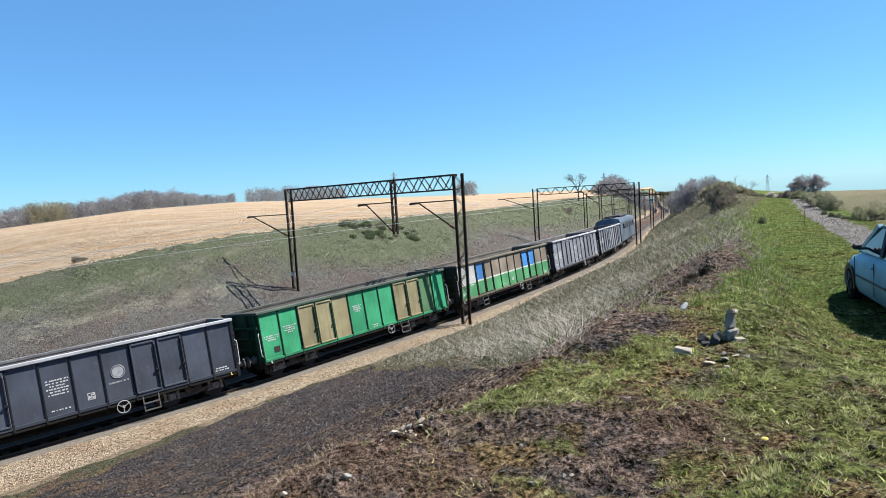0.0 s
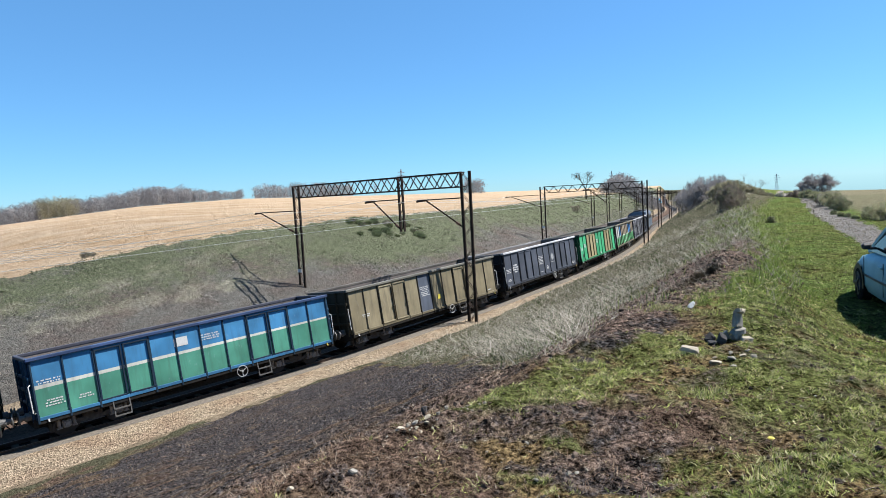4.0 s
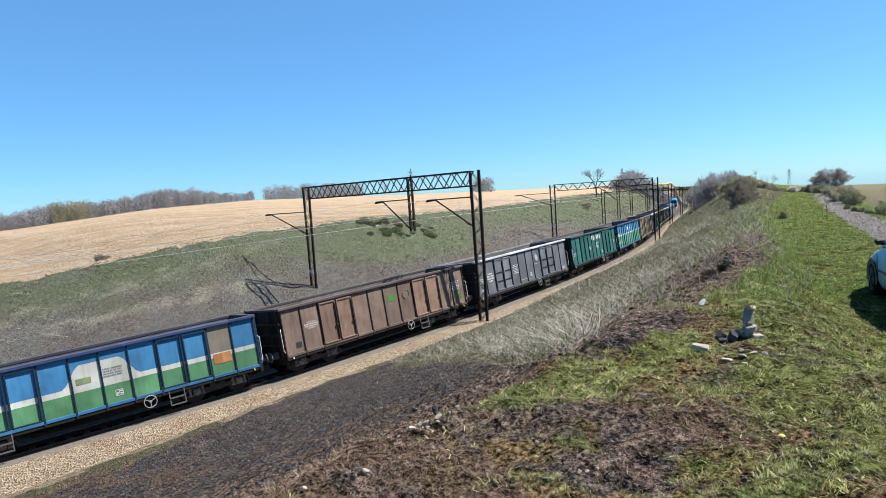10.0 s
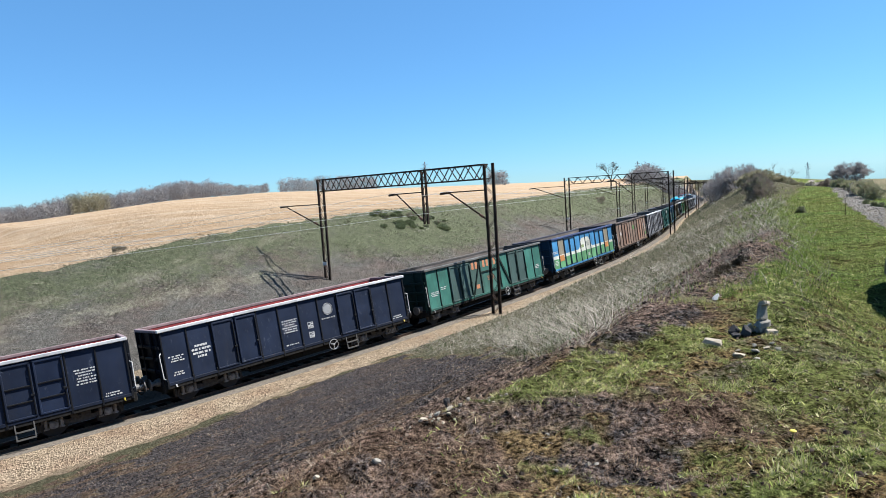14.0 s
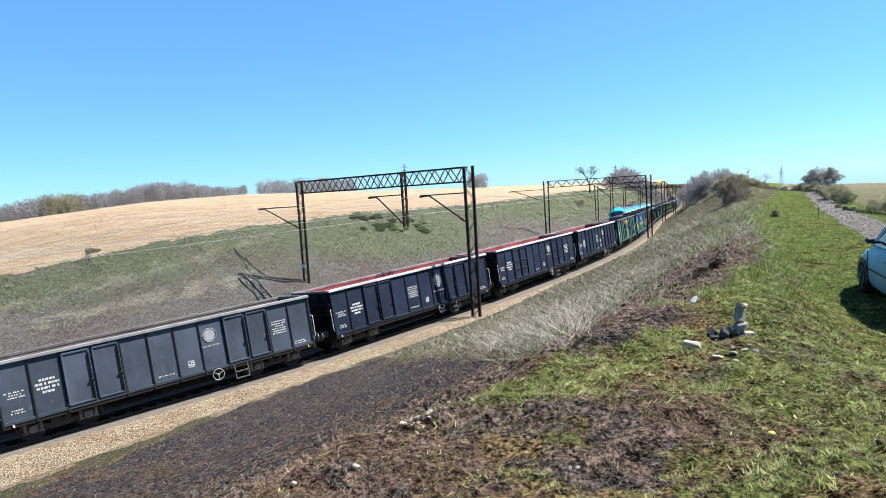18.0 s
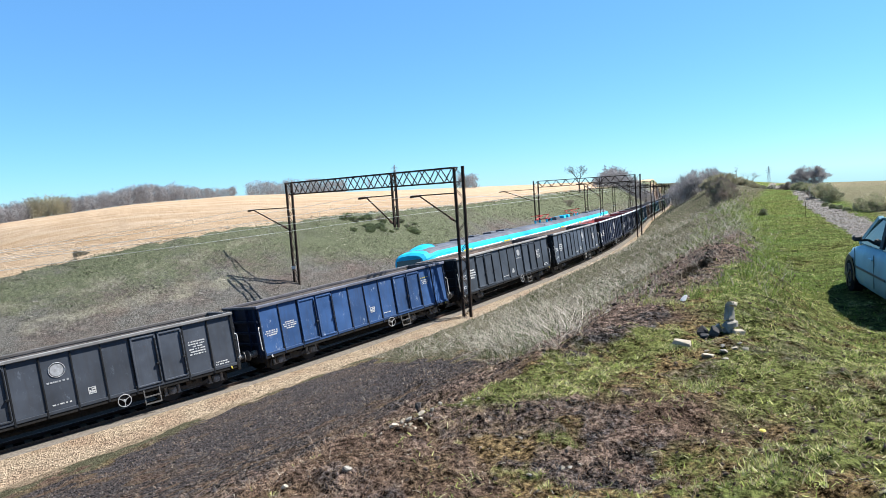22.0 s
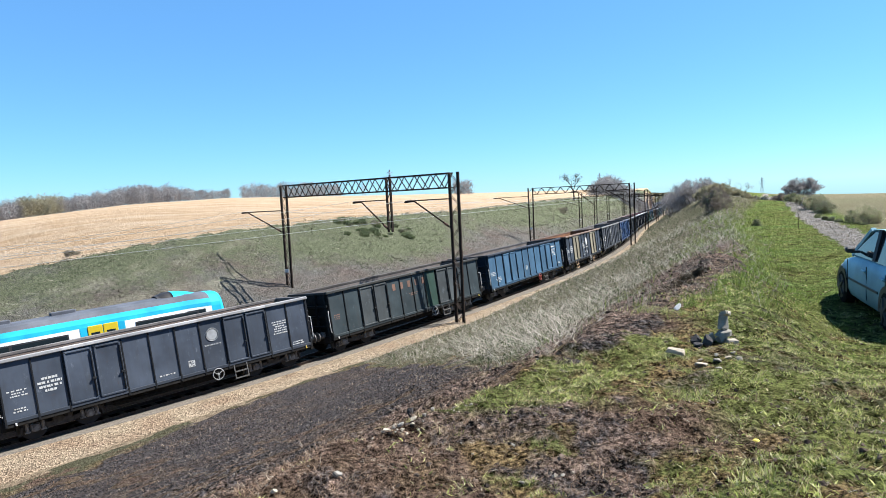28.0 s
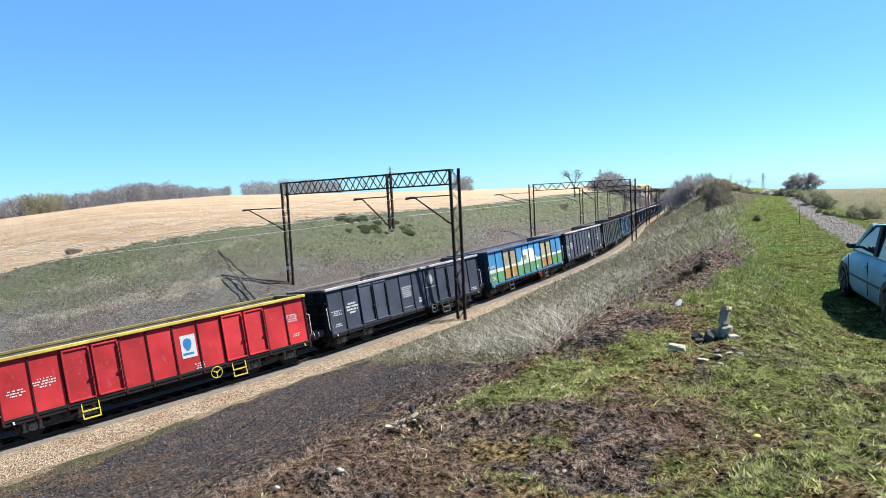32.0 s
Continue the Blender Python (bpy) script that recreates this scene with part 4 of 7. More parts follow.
    part("underframe", shared("frame", frame_mesh, UNDER), None, w)
    for y in (-4.3, 4.3):
        b = part("bogie", shared("bogie", bogie_mesh, [BOGIE, AXLEBOX]), None, w, at=pose(0, y, 0))
        for dy in (-0.9, 0.9):
            part("wheelset", shared("wheelset", wheel_mesh, STEEL_DARK), None, b, at=pose(0, dy, 0.46))
    ob = part("brake_wheel", shared("brake_wheel", brake_wheel_mesh, BRAKE), None, w, at=pose(WIDE + 0.06, wheel if wheel is not None else bay_y(7) + 0.5, 0.66))
    if brake is not None:
        ob.material_slots[0].link = "OBJECT"
        ob.material_slots[0].material = brake
    for y in (bay_y(2) + 0.7, bay_y(8) + 0.5) if step is not STEP_GREY or bands is not None else (bay_y(8) + 0.5,):
        o2 = part("foot_step", shared("step", step_mesh, WHITE), None, w, at=pose(0, y, 0))
        o2.material_slots[0].link = "OBJECT"
        o2.material_slots[0].material = step
    for sy in (1, -1):
        part("handrail", shared("handrail", rail_mesh, WHITE), None, w, at=pose(0, BODY - 0.02, 0) if sy > 0 else Matrix.Scale(-1, 4, (0, 1, 0)) @ pose(0, BODY - 0.02, 0))
        y = sy * (BODY - 0.35)
        hook = Mesh()
        hook.box(WIDE + 0.03, WIDE + 0.07, y - 0.03, y + 0.03, SILL - 0.03, SILL + 0.05, 0, 0.01)
        hook.box(WIDE + 0.05, WIDE + 0.09, y - 0.02, y + 0.04, SILL - 0.06, SILL - 0.03, 0, 0.01)
        part("lashing_hook", hook, YELLOW if sy > 0 else WHITE, w)
    for k, (what, bay, h, *arg) in enumerate(marks):
        y = bay_y(0) + BAY * bay
        at = pose(WIDE + 0.006, y, SILL + h)
        if what == "text":
            part("lettering", bars_mesh(arg[0], k + int(bay * 10), *arg[2:]), arg[1] if len(arg) > 1 else WHITE, w, "small white lettering", at=at, kind="stuff")
        elif what == "blocks":
            part("lettering", letter_blocks(*arg[0]), arg[1] if len(arg) > 1 else WHITE, w, "large letter blocks", at=at, kind="stuff")
        elif what == "emblem":
            part("emblem", emblem_mesh(arg[0]), arg[1] if len(arg) > 1 else FADED, w, "round emblem", at=at)
            part("lettering", bars_mesh([arg[0] * 2.6], 3, 0.09, 0.06), arg[1] if len(arg) > 1 else FADED, w, "faded lettering", at=at @ pose(0, 0, -1.5 * arg[0]), kind="stuff")
        elif what == "plate":
            b = Mesh()
            p, q = arg[0] / 2, arg[1] / 2
            if arg[2] is WHITE and p < 0.2:
                # a stencilled grid: frame, middle line and three bars
                for y0, y1, z0, z1 in ((-p, p, q - 0.025, q), (-p, p, -q, -q + 0.025), (-p, -p + 0.025, -q, q), (p - 0.025, p, -q, q), (-0.012, 0.012, -q, q), (-p * 0.75, -p * 0.25, -q * 0.6, q * 0.1), (p * 0.2, p * 0.8, q * 0.2, q * 0.6), (p * 0.2, p * 0.8, -q * 0.6, -q * 0.15)):
                    b.box(0, 0.004, y0, y1, z0, z1)
            else:
                b.box(0, 0.004, -p, p, -q, q)
            part("plate", b, arg[2], w, at=at)
    if extra:
        extra(w)
    w.scale.y = long
    return w


NUM = [0.5, 0.75, 0.7, 0.35]
ADDR = [0.75, 0.7, 0.45, 0.7, 0.6, 0.65]
PLAQUE_BLUE = plain("leaf_blue", (0.018, 0.132, 0.33), 0.5)


def std(globe=7.5, text=5.5, r=0.26, h=1.55):
    """The usual lettering of the dark hopper wagons."""
    out = [("text", 0.5, 1.15, [0.7, 0.35, 0.55]), ("text", 1.5, 1.35, NUM, WHITE, 0.10, 0.085, 0.15), ("text", 0.5, 0.5, [0.35, 0.4]), ("text", 11.4, 0.35, [0.5, 0.55]), ("text", 5.5, 0.35, [0.6]), ("plate", 6.5, 0.55, 0.26, 0.26, WHITE)]
    if text is not None:
        out.append(("text", text, 1.45, ADDR, WHITE, 0.08, 0.05, 0.105))
    if globe is not None:
        out.append(("emblem", globe, h, r))
    return out


def leaf(w):
    m = Mesh()
    m.face([(WIDE + 0.014, bay_y(6) + 0.52 + 0.17 * math.sin(a) * (1 + 0.3 * math.cos(a)), SILL + 1.28 + 0.26 * math.cos(a)) for a in np.linspace(0, 2 * math.pi, 20)[:-1]])
    part("leaf_mark", m, PLAQUE_BLUE, w)
    b = Mesh()
    b.box(WIDE + 0.012, WIDE + 0.016, bay_y(6) + 0.3, bay_y(6) + 0.74, SILL + 0.86, SILL + 0.94)
    part("lettering", b, PLAQUE_BLUE, w)


W_GREEN = dict(colors=[BLUE, CREAM, GREEN2])
WAGONS = [
    dict(label="grey-blue open coal wagon with a dark interior", color=(0.096, 0.102, 0.114), rim=PALE, marks=std()),
    dict(label="light grey open coal wagon with a pale rim", color=(0.12, 0.12, 0.132), rim=PALE, marks=std()),
    dict(label="faded tan coal wagon with blue doors above a green lower band", color=(0.144, 0.12, 0.072), colors=[(0.144, 0.114, 0.078), CREAM, (0.042, 0.168, 0.06)], bands=wave(20, 21, 0.42, 0.47), panels=[((2, 8, 9), (0.024, 0.12, 0.3)), ((0, 1), (0.3, 0.3, 0.288))], marks=std(None, None)),
    dict(label="bright green open coal wagon with tan doors and panels", color=(0.018, 0.198, 0.078), rim=(0.072, 0.096, 0.072), doors=TAN, panels=[(4, TAN), (10, (0.072, 0.156, 0.06))], marks=[("text", 0.5, 1.15, [0.8, 0.7, 0.4]), ("text", 1.5, 1.4, [0.7, 0.5, 0.6, 0.3]), ("plate", 0.7, 0.5, 0.3, 0.26, STEEL_DARK), ("text", 5.5, 1.5, [0.6, 0.4, 0.5, 0.3]), ("text", 6.5, 0.3, [0.4, 0.3])], rust=0.3),
    dict(label="dark slate open coal wagon with a white rim", color=SLATE, rim=(0.408, 0.408, 0.42), marks=std(h=1.22)),
    dict(label="olive-brown open coal wagon with one slate panel", color=(0.135, 0.108, 0.057), rim=(0.12, 0.114, 0.096), panels=[((4,), (0.126, 0.102, 0.054)), (5, (0.06, 0.069, 0.09))], marks=[("text", 5.5, 1.5, ADDR), ("plate", 6.6, 0.75, 0.26, 0.26, YELLOW), ("text", 1.0, 0.9, [0.5, 0.4]), ("text", 11.3, 0.3, [0.4])], wear=0.5),
    dict(label="coal wagon striped blue, white and green", color=BLUE, colors=[BLUE, CREAM, (0.036, 0.156, 0.102)], bands=wave(20, 21, 0.50, 0.56), rim=(0.03, 0.054, 0.12), marks=[("text", 0.5, 1.45, [0.8, 0.7]), ("text", 0.6, 0.7, [0.5, 0.6, 0.6]), ("text", 1.6, 0.6, [0.4, 0.5]), ("plate", 5.2, 1.7, 0.55, 0.36, WHITE), ("text", 6.4, 1.75, [0.8, 0.8, 0.8])]),
    dict(label="dark teal-green coal wagon with large white letter blocks", color=(0.004, 0.062, 0.050), rim=(0.03, 0.06, 0.054), doors=(0.003, 0.056, 0.046), marks=[("blocks", 6.35, 1.80, (6, 0.24, 0.36, 0.20)), ("text", 6.5, 1.35, ADDR), ("text", 4.4, 1.2, [0.25, 0.6, 0.65, 0.25]), ("text", 0.5, 1.0, [0.6, 0.4, 0.6]), ("text", 11.3, 1.1, [0.5, 0.45, 0.45]), ("plate", 7.6, 0.5, 0.24, 0.26, WHITE)]),
    dict(label="grey coal wagon with barred doors and a white rim", color=(0.075, 0.075, 0.081), rim=(0.42, 0.42, 0.432), inside=(0.096, 0.09, 0.087), ladder=True, marks=std(8.0 - 0.5, 4.6, 0.27)),
    dict(label="rusty brown open coal wagon with green paint patches", color=(0.13, 0.083, 0.056), rim=(0.072, 0.054, 0.048), doors=(0.15, 0.085, 0.052), marks=[("text", 1.5, 1.4, NUM), ("text", 11.3, 1.5, ADDR), ("emblem", 7.5, 1.5, 0.25, paint((0.15, 0.114, 0.084))), ("plate", 6.5, 1.5, 0.5, 0.35, paint((0.054, 0.162, 0.042))), ("plate", 11.5, 0.6, 0.4, 0.3, paint((0.054, 0.162, 0.042))), ("plate", 2.9, 0.3, 0.5, 0.2, paint((0.054, 0.162, 0.042))), ("plate", 0.7, 0.5, 0.3, 0.26, STEEL_DARK)], wear=0.65, rust=0.8),
    dict(label="coal wagon with a white wave between blue and green", color=BLUE, bands=wave(bay_y(5), bay_y(7)), panels=[((1, 10), (0.132, 0.114, 0.078))], rim=(0.036, 0.054, 0.12), marks=[("text", 0.5, 1.35, [0.8, 0.75]), ("text", 0.5, 0.7, [0.4, 0.6, 0.6, 0.3]), ("plate", 1.5, 0.82, 0.75, 0.42, paint((0.33, 0.144, 0.054))), ("plate", 10.5, 0.82, 0.75, 0.42, paint((0.33, 0.144, 0.054))), ("plate", 5.4, 1.25, 0.5, 0.22, paint((0.18, 0.228, 0.12))), ("text", 6.4, 1.5, [0.7, 0.6, 0.7, 0.6], paint((0.21, 0.216, 0.204))), ("plate", 6.5, 0.5, 0.28, 0.24, WHITE)], **W_GREEN),
    dict(label="worn dark green coal wagon with orange letter blocks and braces", long=0.94, color=(0.016, 0.085, 0.06), rim=(0.09, 0.09, 0.085), doors=(0.03, 0.058, 0.048), panels=[((2, 3, 4, 8), (0.03, 0.06, 0.046)), ((5, 6), (0.022, 0.072, 0.052))], braces=True, marks=[("blocks", 5.5, 1.88, (7, 0.25, 0.42, 0.13, (2,)), ORANGE), ("text", 6.0, 1.05, [0.7, 0.65, 0.6], ORANGE), ("text", 0.6, 1.0, [0.6, 0.7, 0.5]), ("text", 1.4, 1.15, [0.5, 0.4]), ("plate", 4.6, 0.62, 0.35, 0.24, ORANGE), ("text", 11.4, 0.9, [0.4, 0.5, 0.45])], wear=0.5, rust=0.5),
    dict(label="clean navy coal wagon with white rim and red interior", color=NAVY, rim=(0.45, 0.45, 0.456), inside=RED_IN, marks=std(8.5 - 1.0, 5.5, 0.28) + [("plate", 6.5, 1.0, 0.28, 0.28, WHITE)], wear=0.12, rust=0.05),
    dict(label="navy coal wagon with barred doors and a red interior", color=NAVY, rim=(0.45, 0.45, 0.456), inside=RED_IN, ladder=True, marks=std(7.5, 10.6, 0.28), wear=0.12, rust=0.05),
    dict(label="navy coal wagon with a large white emblem and red interior", color=NAVY, rim=(0.432, 0.432, 0.444), inside=RED_IN, marks=std(7.5, 5.5, 0.38, 1.45), wear=0.12, rust=0.05),
    dict(label="weathered slate coal wagon with pale rim and brown interior", color=(0.028, 0.036, 0.048), rim=(0.252, 0.252, 0.252), inside=BROWN_IN, marks=std(7.4, 10.5, 0.3)),
    dict(label="dark grey-green coal wagon with grey rim", color=(0.021, 0.026, 0.033), rim=(0.24, 0.228, 0.216), inside=BROWN_IN, marks=std(7.5, 10.3, 0.24, 1.65)),
    dict(label="scuffed blue open coal wagon", scuff=0.75, color=(0.009, 0.038, 0.112), rim=(0.096, 0.102, 0.132), marks=[("text", 0.5, 1.1, [0.6, 0.65, 0.5]), ("text", 1.5, 1.3, NUM), ("plate", 6.4, 0.75, 0.3, 0.26, WHITE), ("text", 10.4, 1.7, [0.6], YELLOW), ("text", 10.4, 1.55, [0.5, 0.45, 0.5]), ("text", 7.4, 0.4, [0.5])], wear=0.45, rust=0.15),
    dict(label="dark grey coal wagon with a faded emblem", color=(0.026, 0.029, 0.035), rim=(0.18, 0.174, 0.168), marks=std(5.5, 10.5, 0.28, 1.6), wear=0.5),
    dict(label="black coal wagon with tan doors and rusty rim", long=0.97, color=(0.013, 0.018, 0.026), rim=(0.18, 0.126, 0.096), inside=(0.156, 0.072, 0.036), doors=(0.138, 0.12, 0.078), step=plain("step_tan", (0.30, 0.20, 0.12), 0.7), marks=std(None, 5.5) + [("emblem", 6.6, 1.45, 0.34, WHITE)] + [("plate", 5.9, 0.6, 0.26, 0.26, WHITE)]),
    dict(label="steel-blue open coal wagon", brake=BRAKE_RED, color=(0.026, 0.068, 0.115), rim=(0.03, 0.036, 0.048), marks=[("text", 0.5, 1.1, [0.7, 0.65, 0.5]), ("text", 1.2, 0.7, NUM), ("plate", 5.5, 0.8, 0.28, 0.26, WHITE), ("text", 10.5, 1.8, [0.7], WHITE, 0.5, 0.1), ("text", 10.5, 1.6, ADDR), ("text", 11.4, 0.5, [0.4, 0.4])], wear=0.3),
    dict(label="blackish green coal wagon with orange letter remains", color=(0.013, 0.019, 0.018), rim=(0.036, 0.036, 0.033), doors=(0.03, 0.033, 0.03), panels=[(7, (0.018, 0.045, 0.027))], marks=[("blocks", 5.6, 1.75, (6, 0.25, 0.36, 0.35), paint((0.17, 0.10, 0.075))), ("text", 6.0, 1.2, [0.7, 0.5], paint((0.17, 0.10, 0.075))), ("text", 0.4, 1.1, [0.4, 0.4, 0.3], paint((0.17, 0.10, 0.075))), ("text", 2.6, 1.4, [0.5, 0.3])], wear=0.5, rust=0.6),
    dict(label="slate coal wagon with a pale worn rim", color=(0.024, 0.029, 0.039), rim=(0.3, 0.294, 0.294), inside=BROWN_IN, marks=std(7.5, 10.6, 0.28)),
    dict(label="blue, white and green coal wagon with tan doors", brake=BRAKE_RED, color=BLUE, bands=wave(bay_y(5) - 0.1, bay_y(7)), doors=None, panels=[((2, 3, 8, 9), (0.216, 0.186, 0.114))], rim=(0.03, 0.084, 0.18), marks=[("text", 0.5, 1.3, [0.8, 0.7]), ("text", 0.5, 0.6, [0.4, 0.5, 0.5]), ("plate", 2.5, 0.55, 0.85, 0.75, paint((0.276, 0.162, 0.06))), ("plate", 3.5, 0.55, 0.85, 0.75, paint((0.276, 0.162, 0.06))), ("plate", 8.5, 0.55, 0.85, 0.75, paint((0.276, 0.162, 0.06))), ("plate", 9.5, 0.55, 0.85, 0.75, paint((0.276, 0.162, 0.06))), ("plate", 5.35, 1.3, 0.45, 0.3, paint((0.12, 0.18, 0.12))), ("plate", 7.3, 0.4, 0.24, 0.22, WHITE)], **W_GREEN),
    dict(label="dark slate coal wagon with a pale globe emblem", color=(0.021, 0.025, 0.038), rim=(0.252, 0.252, 0.264), inside=BROWN_IN, marks=std(7.5, 5.5, 0.3)),
    dict(label="red open coal wagon with yellow rim and black sill", color=(0.3, 0.018, 0.021), rim=(0.432, 0.33, 0.072), sill=(0.012, 0.012, 0.012), brake=YELLOW, step=YELLOW, marks=[("text", 0.5, 1.1, [0.5, 0.6, 0.4]), ("text", 1.4, 1.3, NUM), ("plate", 6.55, 1.2, 0.62, 0.95, WHITE), ("text", 6.9, 0.4, [0.4, 0.35, 0.4]), ("text", 11.3, 1.5, [0.5, 0.55, 0.5, 0.5]), ("text", 11.4, 0.6, [0.35, 0.3])], extra=leaf, wear=0.12, rust=0.05, end=(0.072, 0.018, 0.018)),
    dict(label="dark grey open coal wagon", color=(0.025, 0.028, 0.036), rim=(0.18, 0.18, 0.18), marks=std()),
    dict(label="dark slate open coal wagon with a grey rim", color=SLATE, rim=(0.24, 0.24, 0.24), marks=std()),
]
freight = [open_wagon(**k) for k in WAGONS]


def freight_s(t, k):
    """How far along the line the k-th wagon (1 is next to the engine) stands at t."""
    s = 60 + 7.6645 * t + 0.0391 * t * t - PITCH * k
    return s + 0.2022 * min(max((55 - s) / 50, 0), 2) ** 2


# ---- engine of the freight train ----
def build_engine():
    e = new("electric_locomotive")
    tagged(e, "grey-blue electric locomotive with raised pantographs", "locomotive")
    body = paint((0.08, 0.10, 0.125), wear=0.4)
    n, L2, W2 = 10, 9.2, 1.45
    m = Mesh()
    sec = [(-W2, 1.0), (-W2, 3.2), (-W2 + 0.18, 3.55), (-0.6, 3.75), (0.6, 3.75), (W2 - 0.18, 3.55), (W2, 3.2), (W2, 1.0)]
    ys = [(-L2, 0.82), (-L2 + 0.5, 1.0), (L2 - 0.5, 1.0), (L2, 0.82)]
    for y, k in ys:
        m.v += [(x * (0.96 if k < 1 else 1), y + (0.25 if (k < 1 and z > 2.2 and y < 0) else -0.25 if (k < 1 and z > 2.2) else 0), z * (k if z > 3.3 else 1)) for x, z in sec]
    q = len(sec)
    for i in range(len(ys) - 1):
        for j in range(q - 1):
            m.f.append((i * q + j, i * q + j + 1, (i + 1) * q + j + 1, (i + 1) * q + j))
            m.m.append(0)
    m.f += [tuple(range(q))[::-1], tuple(range((len(ys) - 1) * q, len(ys) * q))]
    m.m += [0, 0]
    part("body", m, body, e)
    for y in (-6, -3.6, -1.2, 1.2, 3.6, 6):
        for sx in (-1, 1):
            g = Mesh()
            g.box(*sorted((sx * W2, sx * (W2 + 0.03))), y - 0.7, y + 0.7, 2.35, 2.95, 0, 0.02)
            part("side_window", g, STEEL_DARK if abs(y) < 5 else GLASS, e)
    for sy in (-1, 1):
        for x in (-0.65, 0.65):
            g = Mesh()
            y0, y1 = sorted((sy * (L2 - 0.06), sy * (L2 + 0.03)))
            g.box(x - 0.5, x + 0.5, y0 - sy * 0.12, y1 - sy * 0.12, 2.3, 3.0, 0, 0.02)
            part("windscreen", g, GLASS, e)
        for k in (-1, 1):
            part("buffer", shared("buffer", buffer_mesh, BUFFER), None, e, at=pose(k * 0.875, sy * L2, 1.02, 0, 0, 0 if sy > 0 else 180))
        p = Mesh()
        y = sy * 6.4
        for x in (-0.5, 0.5):
            p.bar((x, y - 0.9, 3.85), (x * 0.8, y + 0.7, 4.6), 0.05)
            p.bar((x * 0.8, y + 0.7, 4.6), (x * 1.3, y - 0.3, 5.35 if sy < 0 else 4.65), 0.04)
        p.bar((-0.95, y - 0.3, 5.37 if sy < 0 else 4.67), (0.95, y - 0.3, 5.37 if sy < 0 else 4.67), 0.06)
        p.box(-0.7, 0.7, y - 1.0, y + 1.0, 3.72, 3.85)
        part("pantograph", p, STEEL_DARK, e)
        b = part("bogie", shared("bogie", bogie_mesh, [BOGIE, AXLEBOX]), None, e, at=pose(0, sy * 4.9, 0))
        for dy in (-1.5, 0.0, 1.5):
            part("wheelset", shared("wheelset", wheel_mesh, STEEL_DARK), None, b, at=pose(0, dy, 0.46))
    r = Mesh()
    r.box(-0.9, 0.9, -3.5, 3.5, 3.7, 3.95, 0, 0.05)
    part("roof_box", r, STEEL_DARK, e)
    u = Mesh()
    u.box(-1.3, 1.3, -2.2, 2.2, 0.4, 1.05, 0, 0.05)
    u.box(-1.35, 1.35, -9.0, 9.0, 0.85, 1.05)
    part("underframe", u, BOGIE, e)
    return e


engine = build_engine()

# ---- passenger multiple unit ----
TEAL = painted("teal_paint", (0.012, 0.31, 0.47), rough=0.5, wear=0.08, rust=0.0)
EMU_WHITE = painted("white_paint", (0.72, 0.74, 0.74), rough=0.55, wear=0.06, rust=0.0)
EMU_GREY = painted("roof_grey", (0.070, 0.075, 0.088), wear=0.3, rust=0.05)
EMU_YELLOW = plain("door_yellow", (0.51, 0.372, 0.012), 0.4, 0, 0.06)
RED_PAINT = plain("pantograph_red", (0.36, 0.018, 0.018), 0.5)
SEC = [(1.30, 0.75), (1.42, 1.0), (1.44, 1.5), (1.44, 2.92), (1.42, 3.10), (1.33, 3.32), (1.10, 3.52), (0.75, 3.63), (0.0, 3.68)]
SEC_M = [3, 1, 1, 0, 0, 2, 2, 2]          # white, teal, grey, dark by ring


